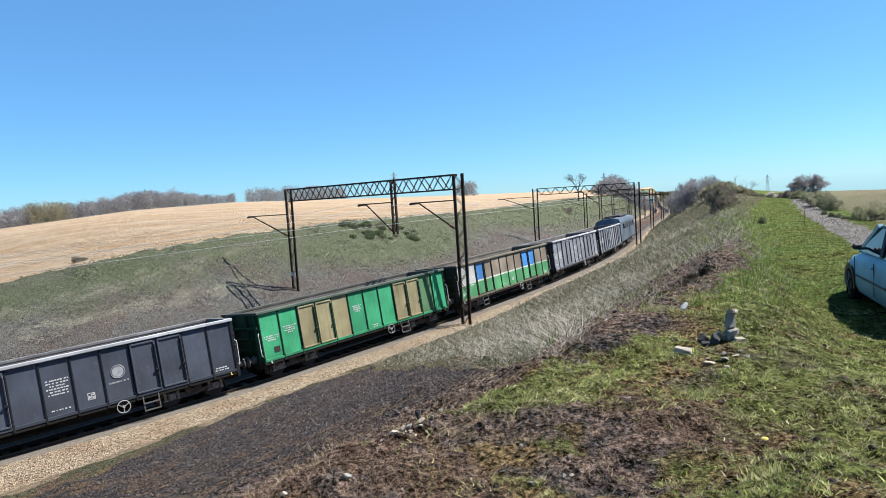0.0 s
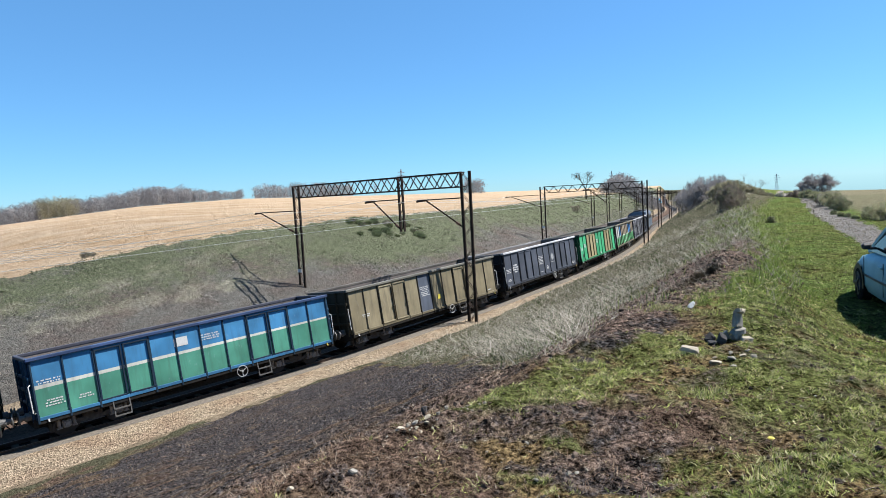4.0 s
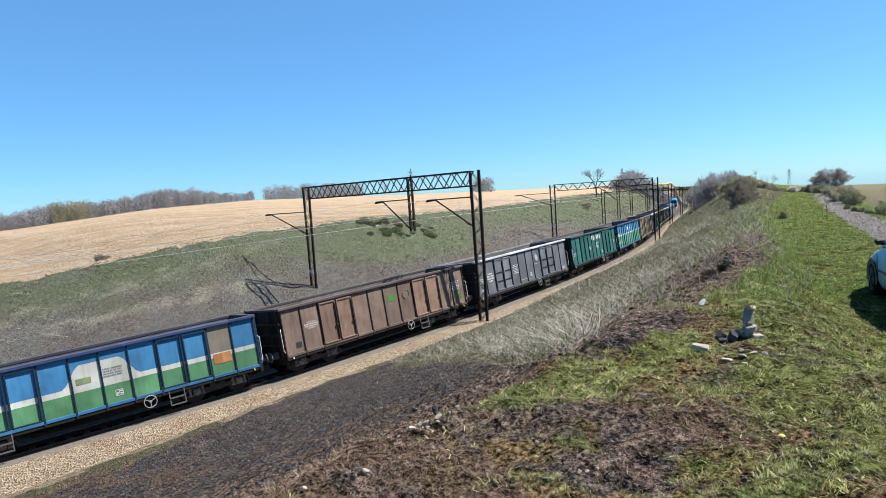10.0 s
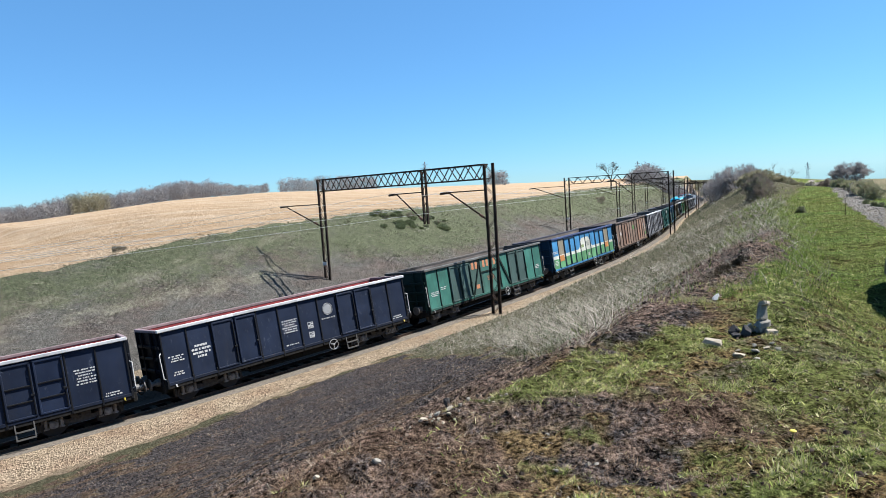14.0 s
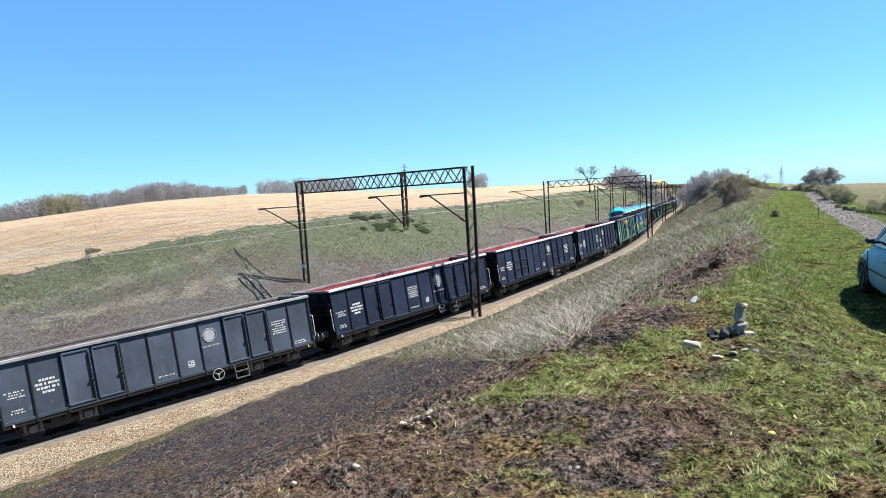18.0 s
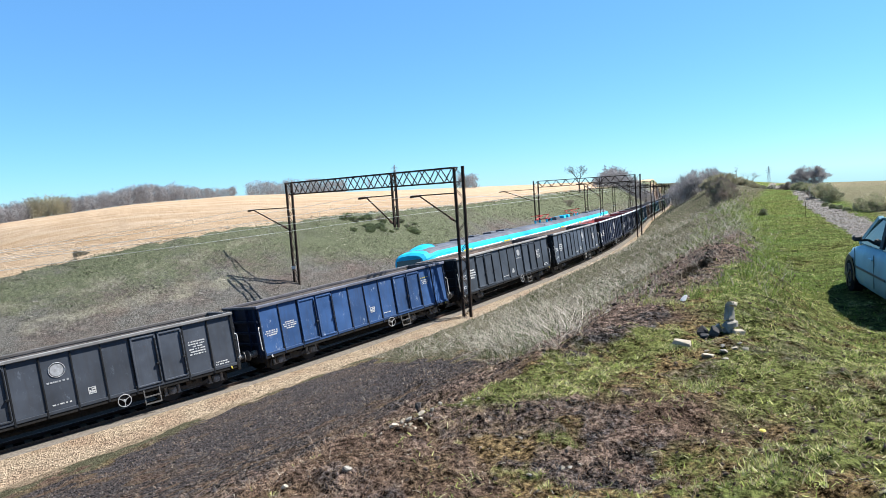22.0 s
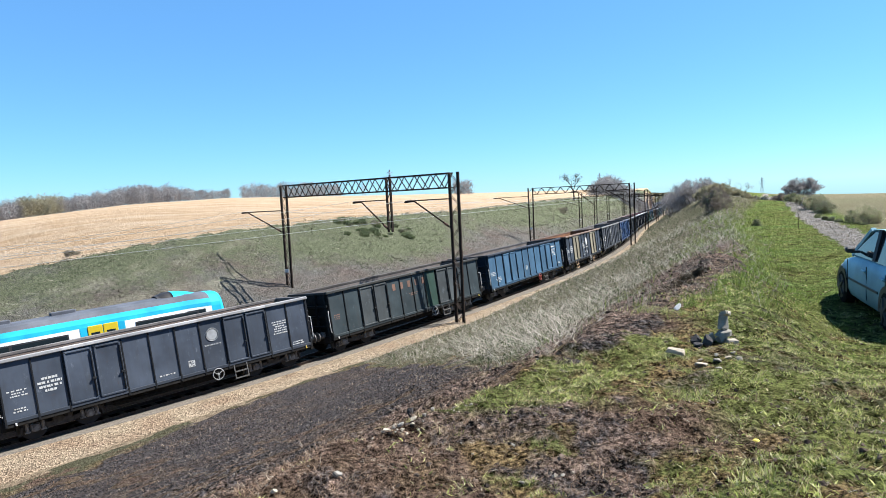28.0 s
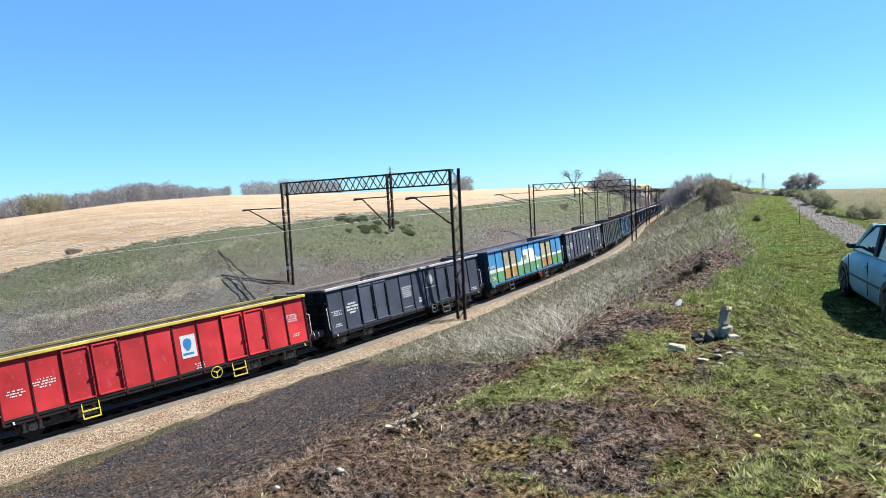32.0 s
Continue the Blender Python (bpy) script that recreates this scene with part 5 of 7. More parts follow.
def emu_car(kind):
    c = new("train_car")
    tagged(c, {"cab_front": "teal and white train car with a rounded cab", "middle": "teal and white train car with red pantographs", "cab_rear": "teal and white tail car with a rounded cab"}[kind], "train car", "cars of the passenger train")
    L2 = 10.55
    ring = SEC + [(-x, z) for x, z in SEC[-2::-1]]
    mats_ = SEC_M + SEC_M[::-1]
    ys = [(-L2, 1.0, 0.0), (L2, 1.0, 0.0)]
    if kind != "middle":
        e = -1 if kind == "cab_front" else 1
        q = 1.0 if e < 0 else 0.45
        nose = [(0.0, 0.82, 0.34 * q), (0.22, 0.93, 0.20 * q), (0.7, 0.985, 0.12 * q), (1.7, 1.0, 0.0)]
        ys = [(e * (L2 + 0.35 - d), k, dz) for d, k, dz in nose]
        if e < 0:
            ys = ys + [(L2, 1.0, 0.0)]
        else:
            ys = [(-L2, 1.0, 0.0)] + ys[::-1]
    m = Mesh()
    n = len(ring)
    for y, k, dz in ys:
        for x, z in ring:
            top = max(0.0, (z - 1.5) / 2.3)
            m.v.append((x * k, y - (0.55 * top * (0.30 if dz else 0) * (1 if y > 0 else -1)) * (1 if dz > 0.1 else 0.4), z - dz * top * 1.2))
    for i in range(len(ys) - 1):
        for j in range(n - 1):
            m.f.append((i * n + j, i * n + j + 1, (i + 1) * n + j + 1, (i + 1) * n + j))
            m.m.append(0 if (kind != "middle" and ((e < 0 and i < 2) or (e > 0 and i > 1)) and mats_[j] in (1, 2)) else mats_[j])
    m.f += [tuple(range(n)), tuple(range((len(ys) - 1) * n, len(ys) * n))[::-1]]
    m.m += [0 if kind == "cab_front" else 4, 0 if kind == "cab_rear" else 4]
    part("body", m, [TEAL, EMU_WHITE, EMU_GREY, STEEL_DARK, STEEL_DARK], c)
    doors = (-4.35, 4.35) if kind == "middle" else (-5.1, 1.7) if kind == "cab_front" else (-1.7, 5.3)
    for sx in (-1, 1):
        x0, x1 = sorted((sx * 1.435, sx * 1.462))
        spans, y = [], -L2 + 0.7
        for d in list(doors) + [L2 + 0.3]:
            spans.append((y, d - 1.0))
            y = d + 1.0
        for a, b in spans:
            if b - a < 0.8:
                continue
            k = max(1, round((b - a) / 2.6))
            w = Mesh()
            w.box(x0, x1, a + 0.35, b - 0.35, 2.2, 2.78, 0, 0.01)
            band = part("window_band", w, STEEL_DARK, c)
            for i in range(k):
                p = Mesh()
                q = (b - a - 0.7) / k
                xx = sorted((sx * 1.455, sx * 1.470))
                p.box(*xx, a + 0.41 + q * i, a + 0.29 + q * (i + 1), 2.26, 2.72, 0, 0.005)
                part("window", p, GLASS, band)
        for d in doors:
            p = Mesh()
            p.box(*sorted((sx * 1.436, sx * 1.449)), d - 0.92, d + 0.92, 1.0, 2.94, 0, 0.004)
            part("door_surround", p, TEAL, c)
            for h in (-0.315, 0.315):
                p = Mesh()
                xx = sorted((sx * 1.44, sx * 1.475))
                p.box(*xx, d + h - 0.30, d + h + 0.30, 0.95, 2.96, 0, 0.02)
                dr = part("door", p, EMU_YELLOW, c)
                p = Mesh()
                xx = sorted((sx * 1.47, sx * 1.482))
                p.box(*xx, d + h - 0.18, d + h + 0.18, 1.85, 2.66, 0, 0.01)
                part("door_window", p, GLASS, dr)
    for y in (-7.5, 7.5):
        b = part("bogie", shared("bogie", bogie_mesh, [BOGIE, AXLEBOX]), None, c, at=pose(0, y, 0))
        for dy in (-1.1, 1.1):
            part("wheelset", shared("wheelset", wheel_mesh, STEEL_DARK), None, b, at=pose(0, dy, 0.46))
    u = Mesh()
    u.box(-1.25, 1.25, -5.5, 5.5, 0.35, 0.85, 0, 0.05)
    part("underframe_box", u, STEEL_DARK, c)
    if kind == "middle":
        for y, e2 in ((-6.0, -1), (6.5, 1)):
            p, arms = Mesh(), []
            z = 3.98
            for x in (-0.6, 0.6):
                p.bar((x, y - 1.0, z), (x, y + 1.0, z), 0.06)
                arms += [("lower_arm", (x * 0.8, y + e2 * 0.9, z + 0.05), (x * 0.5, y - e2 * 1.2, z + 0.35), 0.05), ("upper_arm", (x * 0.5, y - e2 * 1.2, z + 0.35), (x * 1.0, y + e2 * 1.0, z + 0.42), 0.04)]
            for k in (-1.0, 0.0, 1.0):
                p.bar((-0.6, y + k, z), (0.6, y + k, z), 0.05)
            arms.append(("contact_strip", (-0.95, y + e2 * 1.0, z + 0.44), (0.95, y + e2 * 1.0, z + 0.44), 0.06))
            pg = part("pantograph", p, RED_PAINT, c, "red folded pantograph")
            for nm, a, b, w in arms:
                q = Mesh()
                q.bar(a, b, w)
                part(nm, q, RED_PAINT, pg)
            for x in (-0.6, 0.6):
                for k in (-0.9, 0.9):
                    q = Mesh()
                    q.tube([(x, y + k, 3.60), (x, y + k, 3.97)], 0.09, 8)
                    part("insulator", q, TEAL, pg)
        for y, l in ((-2.0, 1.6), (1.2, 0.9), (3.2, 0.7)):
            q = Mesh()
            q.box(-0.55, 0.55, y - l / 2, y + l / 2, 3.6, 3.98, 0, 0.05)
            part("roof_box", q, TEAL if l < 1 else EMU_GREY, c)
    else:
        q = Mesh()
        e = -1 if kind == "cab_front" else 1
        # a rounded pod above the cab: dark grille towards the middle of the car, teal cowl towards the nose
        for nm, mat, ya, yb in (("roof_grille", STEEL_DARK, 7.9, 8.6), ("roof_pod", TEAL, 8.6, 10.0)):
            q = Mesh()
            n2, cuts = 9, 6
            for i in range(cuts):
                u = i / (cuts - 1)
                y = e * (ya + (yb - ya) * u)
                k = 0.55 + 0.45 * math.sin(math.pi * min(1.0, 0.12 + 0.5 * u)) if mat is STEEL_DARK else math.sqrt(max(0.04, 1 - (0.9 * u) ** 2))
                for j in range(n2):
                    a = math.pi * j / (n2 - 1)
                    q.v.append((-0.92 * math.cos(a) * (0.6 + 0.4 * k), y, 3.44 - 0.12 * u * (mat is TEAL) + 0.44 * k * math.sin(a) ** 0.8))
            for i in range(cuts - 1):
                for j in range(n2 - 1):
                    q.f.append((i * n2 + j, i * n2 + j + 1, (i + 1) * n2 + j + 1, (i + 1) * n2 + j))
                    q.m.append(0)
            q.f += [tuple(range(n2)), tuple(range((cuts - 1) * n2, cuts * n2))[::-1]]
            q.m += [0, 0]
            part(nm, q, mat, c, smooth=True)
        g = Mesh()
        y0 = e * (L2 + 0.37)
        g.add([(-1.08, y0, 1.85), (1.08, y0, 1.85), (0.98, y0 - e * 0.13, 2.98), (-0.98, y0 - e * 0.13, 2.98), (-1.08, y0 + e * 0.03, 1.85), (1.08, y0 + e * 0.03, 1.85), (0.98, y0 - e * 0.10, 3.0), (-0.98, y0 - e * 0.10, 3.0)], [(0, 1, 2, 3), (4, 5, 6, 7), (0, 1, 5, 4), (2, 3, 7, 6), (0, 3, 7, 4), (1, 2, 6, 5)])
        part("windscreen", g, GLASS, c)
        for sx in (-1, 1):
            p = Mesh()
            yy = e * 9.4
            p.box(*sorted((sx * 1.42, sx * 1.46)), yy - 0.45, yy + 0.45, 2.2, 2.8, 0, 0.01)
            part("cab_window", p, GLASS, c)
            h = Mesh()
            h.disc((sx * 0.75, e * (L2 + 0.40), 1.25), (0, 1, 0), 0.13, 0.08, 12)
            part("headlamp", h, WHITE, c)
    for y in (-4, -1.5, 1.5, 4) if kind != "middle" else ():
        q = Mesh()
        q.box(-0.4, 0.4, y - 0.5, y + 0.5, 3.62, 3.80, 0, 0.03)
        part("roof_vent", q, EMU_GREY, c)
    if kind != "cab_rear":
        g = Mesh()
        for i in range(5):
            y = L2 + 0.04 + i * 0.055
            g.box(-1.15, 1.15, y, y + 0.04, 0.9, 3.5, 0, 0.01)
        part("gangway_bellows", g, STEEL_DARK, c)
    return c


emu = [emu_car("cab_front"), emu_car("middle"), emu_car("cab_rear")]

# ---- overhead line ----
INSUL = plain("insulator_brown", (0.096, 0.042, 0.024), 0.3)


def lattice_mast(h, w0=0.56, w1=0.56, d=0.3):
    m = Mesh()
    for sx in (-1, 1):
        m.bar((sx * w0 / 2, 0, 0), (sx * w1 / 2, 0, h), 0.09, d * 0.55)
    n = max(3, round(h / 0.62))
    for i in range(n):
        z0, z1 = h * i / n, h * (i + 1) / n
        a = w0 / 2 + (w1 - w0) / 2 * z0 / h
        s = 1 if i % 2 else -1
        for y in (-d * 0.26, d * 0.26):
            m.bar((-s * a, y, z0), (s * a, y, z1), 0.05, 0.014)
    return m


def lattice_beam(a, b, deep=0.8, d=0.5):
    """A beam of two chords with zigzag lacing between lateral places a and b, its underside at z = 0."""
    m = Mesh()
    for y in (-d / 2, d / 2):
        for z in (0.0, deep):
            m.bar((a, y, z), (b, y, z), 0.08)
        n = max(4, round((b - a) / 0.62))
        for i in range(n):
            x0, x1 = a + (b - a) * i / n, a + (b - a) * (i + 1) / n
            m.bar((x0, y, 0.0 if i % 2 else deep), (x1, y, deep if i % 2 else 0.0), 0.045)
    for i in range(9):
        x = a + (b - a) * i / 8
        m.bar((x, -d / 2, 0.0), (x, d / 2, 0.0), 0.04)
        m.bar((x, -d / 2, deep), (x, d / 2, deep), 0.04)
    return m


def cantilever(x0, z0, x1, z1):
    m = Mesh()
    m.tube([(x0, 0, z0), (x1 + 0.15, 0, z1)], 0.05, 6)
    m.tube([(x0, 0, z1 + 0.05), (x1 - 0.55, 0, z1 + 0.02)], 0.035, 6)
    m.tube([(x1 + 0.15, 0, z1), (x1 - 0.6, 0, z1 - 0.05)], 0.05, 6)
    return m


def portal(s, left, right, post, post_low, top, third):
    p = new("catenary_portal")
    tagged(p, "dark lattice steel portal carrying overhead wires across two tracks", "catenary portal", "portals of the overhead line")
    t = float(np.interp(s, LS, LT))
    base = on_line(s, 0, 0, False)
    p.matrix_basis = Matrix.Translation(base) @ pose(0, 0, 0, 0, 0, -math.degrees(t))
    deep = 0.82
    for x, nm in ((right, 0), (left, 1)):
        ms = lattice_mast(top + 0.75, 0.50, 0.62)
        q = part("mast", ms, MAST, p, at=pose(x, 0, -0.7, 0, 0, 0))
        f = Mesh()
        f.box(-0.5, 0.5, -0.45, 0.45, -0.9, 0.25 if nm else 0.1, 0, 0.05)
        part("mast_foot", f, SLEEPER, p, at=pose(x, 0, -0.25))
    w = Mesh()
    w.box(left - 0.2, left + 0.2, -0.22, -0.17, 2.45, 2.68)
    part("sign_plate", w, WHITE, p, "small white plate")
    part("beam", lattice_beam(left + 0.25, right - 0.25, deep), MAST, p, at=pose(0, 0, top - deep))
    h = Mesh()
    for k in (-0.16, 0.16):
        h.bar((post + k, 0, post_low), (post + k, 0, top), 0.08, 0.14)
    for i in range(round((top - post_low) / 0.5)):
        z = post_low + 0.5 * i
        h.bar((post - 0.16, 0, z), (post + 0.16, 0, z + 0.5), 0.035)
    part("hanging_post", h, MAST, p)
    ends = [(right - 0.3, 5.5, right - 3.2, 7.15), (post - 0.1, 5.4, post - 2.6, 7.25)]
    if third:
        ends.append((left - 0.3, 5.3, left - 4.6, 6.85))
    for x0, z0, x1, z1 in ends:
        c = part("cantilever", cantilever(x0, z0, x1, z1), MAST, p)
        i = Mesh()
        for k in range(5):
            a = 0.10 + 0.018 * k
            i.disc((x0 + (x1 - x0) * a, 0, z0 + (z1 - z0) * a), (x1 - x0, 0, z1 - z0), 0.085, 0.03, 8)
        part("insulator", i, INSUL, c)
    return [(s, x1, z1) for x0, z0, x1, z1 in ends]


runs = [portal(13.0, -12.9, 2.43, -2.65, 5.3, 8.65, True)]
for k in range(1, 9):
    runs.append(portal(13.0 + 50.8 * k, -10.9, 2.25, -2.35, 0.6 if k < 9 else 2.0, 7.95, k < 3))
runs.insert(0, portal(-44.0, -12.9, 3.3, -2.65, 5.3, 8.65, True))


def wires():
    for track in range(3):
        pts = [r[track] for r in runs if len(r) > track]
        w = new("overhead_wire")
        tagged(w, "thin overhead contact wire with its bearer and droppers", "wire", "overhead wires")
        for (s0, x0, z0), (s1, x1, z1) in zip(pts, pts[1:]):
            con, mes = Mesh(), Mesh()
            a = Vector(on_line(s0, x0, z0 + 0.1, False))
            b = Vector(on_line(s1, x1, z1 + 0.1, False))
            low0, low1 = a - Vector((0, 0, 1.15)), b - Vector((0, 0, 1.15))
            con.tube([low0, low1], 0.010, 4)
            part("contact_wire", con, WIRE, w)
            mp = [a.lerp(b, i / 12) - Vector((0, 0, 4 * 0.75 * (i / 12) * (1 - i / 12))) for i in range(13)]
            mes.tube(mp, 0.010, 4)
            part("bearer_wire", mes, WIRE, w)
            for i in range(2, 12, 2):
                drop = Mesh()
                drop.tube([mp[i], low0.lerp(low1, i / 12)], 0.004, 4)
                part("dropper", drop, WIRE, w)


wires()

# ---- parked car ----
def build_car():
    car = new("car")
    tagged(car, "pale blue saloon car parked on the grass verge", "car")
    body = painted("car_paint", (0.185, 0.345, 0.40), rough=0.25, wear=0.05, rust=0.0, metal=0.2)
    rubber, trim = plain("tyre_rubber", (0.013, 0.013, 0.014), 0.85), plain("black_trim", (0.012, 0.012, 0.012), 0.5)
    # rim metal coloured dark to stand for the shadow over the wheels
    rimm = plain("shaded_wheel_rim", (0.055, 0.057, 0.06), 0.5, 0.4)
    # lower body: sections along the length (y), half width and height profile
    st = [(-2.12, 0.62, 0.40, 0.78), (-2.05, 0.74, 0.28, 0.86), (-1.75, 0.82, 0.22, 0.92), (-0.9, 0.85, 0.20, 0.93), (0.2, 0.85, 0.20, 0.92), (0.95, 0.84, 0.20, 0.90), (1.45, 0.81, 0.22, 0.82), (1.85, 0.74, 0.26, 0.74), (2.05, 0.60, 0.34, 0.64)]
    m = Mesh()
    for y, w, z0, z1 in st:
        h = z1 - z0
        m.v += [(-w * 0.92, y, z0), (-w * 0.99, y, z0 + 0.18 * h), (-w, y, z0 + 0.5 * h), (-w * 0.985, y, z0 + 0.78 * h), (-w * 0.93, y, z0 + 0.95 * h), (-w * 0.80, y, z1), (0, y, z1 + 0.03), (w * 0.80, y, z1), (w * 0.93, y, z0 + 0.95 * h), (w * 0.985, y, z0 + 0.78 * h), (w, y, z0 + 0.5 * h), (w * 0.99, y, z0 + 0.18 * h), (w * 0.92, y, z0)]
    n = 13
    for i in range(len(st) - 1):
        for j in range(n - 1):
            m.f.append((i * n + j, i * n + j + 1, (i + 1) * n + j + 1, (i + 1) * n + j))
            m.m.append(0)
    m.f += [tuple(range(n))[::-1], tuple(range((len(st) - 1) * n, len(st) * n))]
    m.m += [0, 0]
    part("body", m, body, car, smooth=True)
    # cabin: roof and pillars
    r = Mesh()
    st2 = [(-1.72, 0.70, 0.92), (-1.05, 0.60, 1.38), (-0.2, 0.60, 1.43), (0.30, 0.60, 1.40), (1.12, 0.70, 0.90)]
    for a, b in zip(st2[1:], st2[2:-1]):
        r.add([(-a[1], a[0], a[2]), (a[1], a[0], a[2]), (b[1], b[0], b[2]), (-b[1], b[0], b[2]), (-a[1] + 0.04, a[0], a[2] - 0.05), (a[1] - 0.04, a[0], a[2] - 0.05), (b[1] - 0.04, b[0], b[2] - 0.05), (-b[1] + 0.04, b[0], b[2] - 0.05)], [(0, 1, 2, 3), (4, 7, 6, 5), (0, 3, 7, 4), (1, 5, 6, 2)])
    part("roof", r, body, car)
    for sx in (-1, 1):
        for a, b, nm in ((st2[0], st2[1], "rear_pillar"), (st2[3], st2[4], "front_pillar")):
            q = Mesh()
            q.bar((sx * a[1], a[0], a[2]), (sx * b[1], b[0], b[2]), 0.075, 0.06)
            part(nm, q, body, car)
        q = Mesh()
        q.bar((sx * 0.72, -0.28, 0.93), (sx * 0.60, -0.22, 1.42), 0.06, 0.09)
        part("middle_pillar", q, trim, car)
        for ya, yb, za, zb, nm in ((0.98, -0.22, 0.25, -0.18, "front_window"), (-0.32, -1.5, -0.26, -1.02, "rear_window")):
            q = Mesh()
            q.face([(sx * 0.735, ya, 0.92), (sx * 0.735, yb, 0.92), (sx * 0.605, zb, 1.36), (sx * 0.605, za, 1.37)])
            part(nm, q, GLASS, car)
        d = Mesh()
        for y in (0.92, -0.27, -1.25):
            g = Mesh()
            g.box(*sorted((sx * 0.842, sx * 0.853)), y - 0.003, y + 0.003, 0.30, 0.84)
            part("door_gap", g, trim, car)
        d.box(*sorted((sx * 0.845, sx * 0.862)), -0.9, 0.85, 0.50, 0.54, 0, 0.006)
        part("side_moulding", d, trim, car, "black rubbing strip")
        for y in (-0.12, -1.12):
            h = Mesh()
            h.box(*sorted((sx * 0.84, sx * 0.875)), y - 0.1, y + 0.1, 0.74, 0.775, 0, 0.01)
            part("door_handle", h, body, car)
        mi = Mesh()
        mi.box(*sorted((sx * 0.72, sx * 0.86)), 0.62, 0.68, 0.98, 1.02)
        mi.box(*sorted((sx * 0.80, sx * 0.945)), 0.59, 0.69, 0.985, 1.09, 0, 0.03)
        part("wing_mirror", mi, trim, car)
        for y in (-1.30, 1.28):
            w = Mesh()
            w.tube([(sx * 0.67, y, 0.31), (sx * 0.69, y, 0.31), (sx * 0.84, y, 0.31), (sx * 0.86, y, 0.31)], [0.27, 0.31, 0.31, 0.27], 24)
            wh = part("wheel", w, rubber, car)
            c = Mesh()
            c.disc((sx * 0.862, y, 0.31), (1, 0, 0), 0.21, 0.02, 18)
            for k in range(5):
                a = 1.2566 * k
                c.bar((sx * 0.875, y, 0.31), (sx * 0.875, y + 0.2 * math.cos(a), 0.31 + 0.2 * math.sin(a)), 0.04)
            part("rim", c, rimm, wh)
            ar = Mesh()
            pts = [(sx * 0.858, y + 0.37 * math.cos(a), 0.31 + 0.37 * math.sin(a)) for a in np.linspace(-0.15, math.pi + 0.15, 14)]
            ar.face([(p[0], p[1], p[2]) for p in pts])
            part("wheel_arch", ar, trim, car)
        li = Mesh()
        li.box(*sorted((sx * 0.45, sx * 0.72)), 1.93, 2.0, 0.52, 0.64, 0, 0.02)
        part("headlamp", li, WHITE, car)
    q = Mesh()
    q.face([(-0.70, 1.06, 0.93), (0.70, 1.06, 0.93), (0.57, 0.30, 1.38), (-0.57, 0.30, 1.38)])
    part("windscreen", q, GLASS, car)
    q = Mesh()
    q.face([(-0.68, -1.68, 0.95), (0.68, -1.68, 0.95), (0.57, -1.06, 1.36), (-0.57, -1.06, 1.36)])
    part("rear_screen", q, GLASS, car)
    az = 20.0
    wheel = Vector((7.60, 11.98, 0))
    rot = pose(0, 0, 0, 0, 0, -az)
    origin = wheel - rot @ Vector((-0.77, 1.28, 0)) * 1.03
    gz = float(ground_at(np.array([wheel.x]), np.array([wheel.y]))[0])
    car.matrix_basis = Matrix.Translation((origin.x, origin.y, gz - 0.02)) @ rot @ Matrix.Scale(1.03, 4)
    return car


car = build_car()

# ---- stones ----
STONE = plain("pale_stone", (0.30, 0.26, 0.20), 0.9, 0, 0.25, 9, 0.5)
STONE_GREY = plain("grey_stone", (0.216, 0.198, 0.168), 0.9, 0, 0.3, 9, 0.5)
STONE_DARK = plain("dark_stone", (0.051, 0.048, 0.047), 0.85, 0, 0.4, 12, 0.6)


def rock_mesh(sx, sy, sz, seed, rough=0.22, cuts=2):
    """A broken stone: a sphere flattened by a few planes."""
    rnd = random.Random(seed)
    bm = bmesh.new()
    bmesh.ops.create_icosphere(bm, subdivisions=cuts, radius=1.0)
    planes = [(Vector((rnd.gauss(0, 1), rnd.gauss(0, 1), rnd.gauss(0, 0.8))).normalized(), rnd.uniform(0.34, 0.62)) for _ in range(9)]
    for v in bm.verts:
        p = v.co.copy()
        for d, k in planes:
            e = p.dot(d)
            if e > k:
                p -= d * (e - k)
        p *= 1 + rough * 0.4 * (noise.noise(p * 2.5 + Vector((seed, 0, 0))))
        v.co = Vector((p.x * sx, p.y * sy, p.z * sz))
    m = Mesh()
    m.v = [tuple(v.co) for v in bm.verts]
    m.f = [tuple(v.index for v in f.verts) for f in bm.faces]
    m.m = [0] * len(m.f)
    bm.free()
    return m


def stone(x, y, size, seed, mat=None, label="pale broken stone lying on scorched grass", sink=0.3, tall=None, turn=0.0, lift=0.0, tilt=0.0):
    sx, sy, sz = size if isinstance(size, tuple) else (size, size * 0.8, size * 0.55)
    ob = part("stone", rock_mesh(sx, sy, sz, seed), mat or STONE, None, label, category="stone")
    gz = float(ground_at(np.array([x]), np.array([y]))[0])
    ob.matrix_basis = pose(x, y, gz + sz * (1 - sink) + lift, tilt, tilt * 0.6, turn)
    return ob


# the little cairn: a hewn block on a flat stone, over a heap of broken ones
def block(x, y, size, seed, mat, label, lift, turn=0.0, tilt=0.0, lean=0.0, slope=0.0):
    """A hewn block with worn edges, narrower at the top, its top cut at a slope."""
    rnd = random.Random(seed)
    sx, sy, sz = size
    m = Mesh()
    m.box(-1, 1, -1, 1, -1, 1, 0, 0.22)
    for i, (a, b, c) in enumerate(m.v):
        k = 1.0 - 0.10 * (c + 1)
        m.v[i] = ((a * k + rnd.uniform(-0.28, 0.28)) * sx, (b * k + rnd.uniform(-0.28, 0.28)) * sy, (c + (slope * a if c > 0.5 else 0) + rnd.uniform(-0.13, 0.13)) * sz)
    ob = part("stone", m, mat, None, label, category="stone")
    gz = float(ground_at(np.array([x]), np.array([y]))[0])
    ob.matrix_basis = pose(x, y, gz + lift, tilt, lean, turn)
    return ob


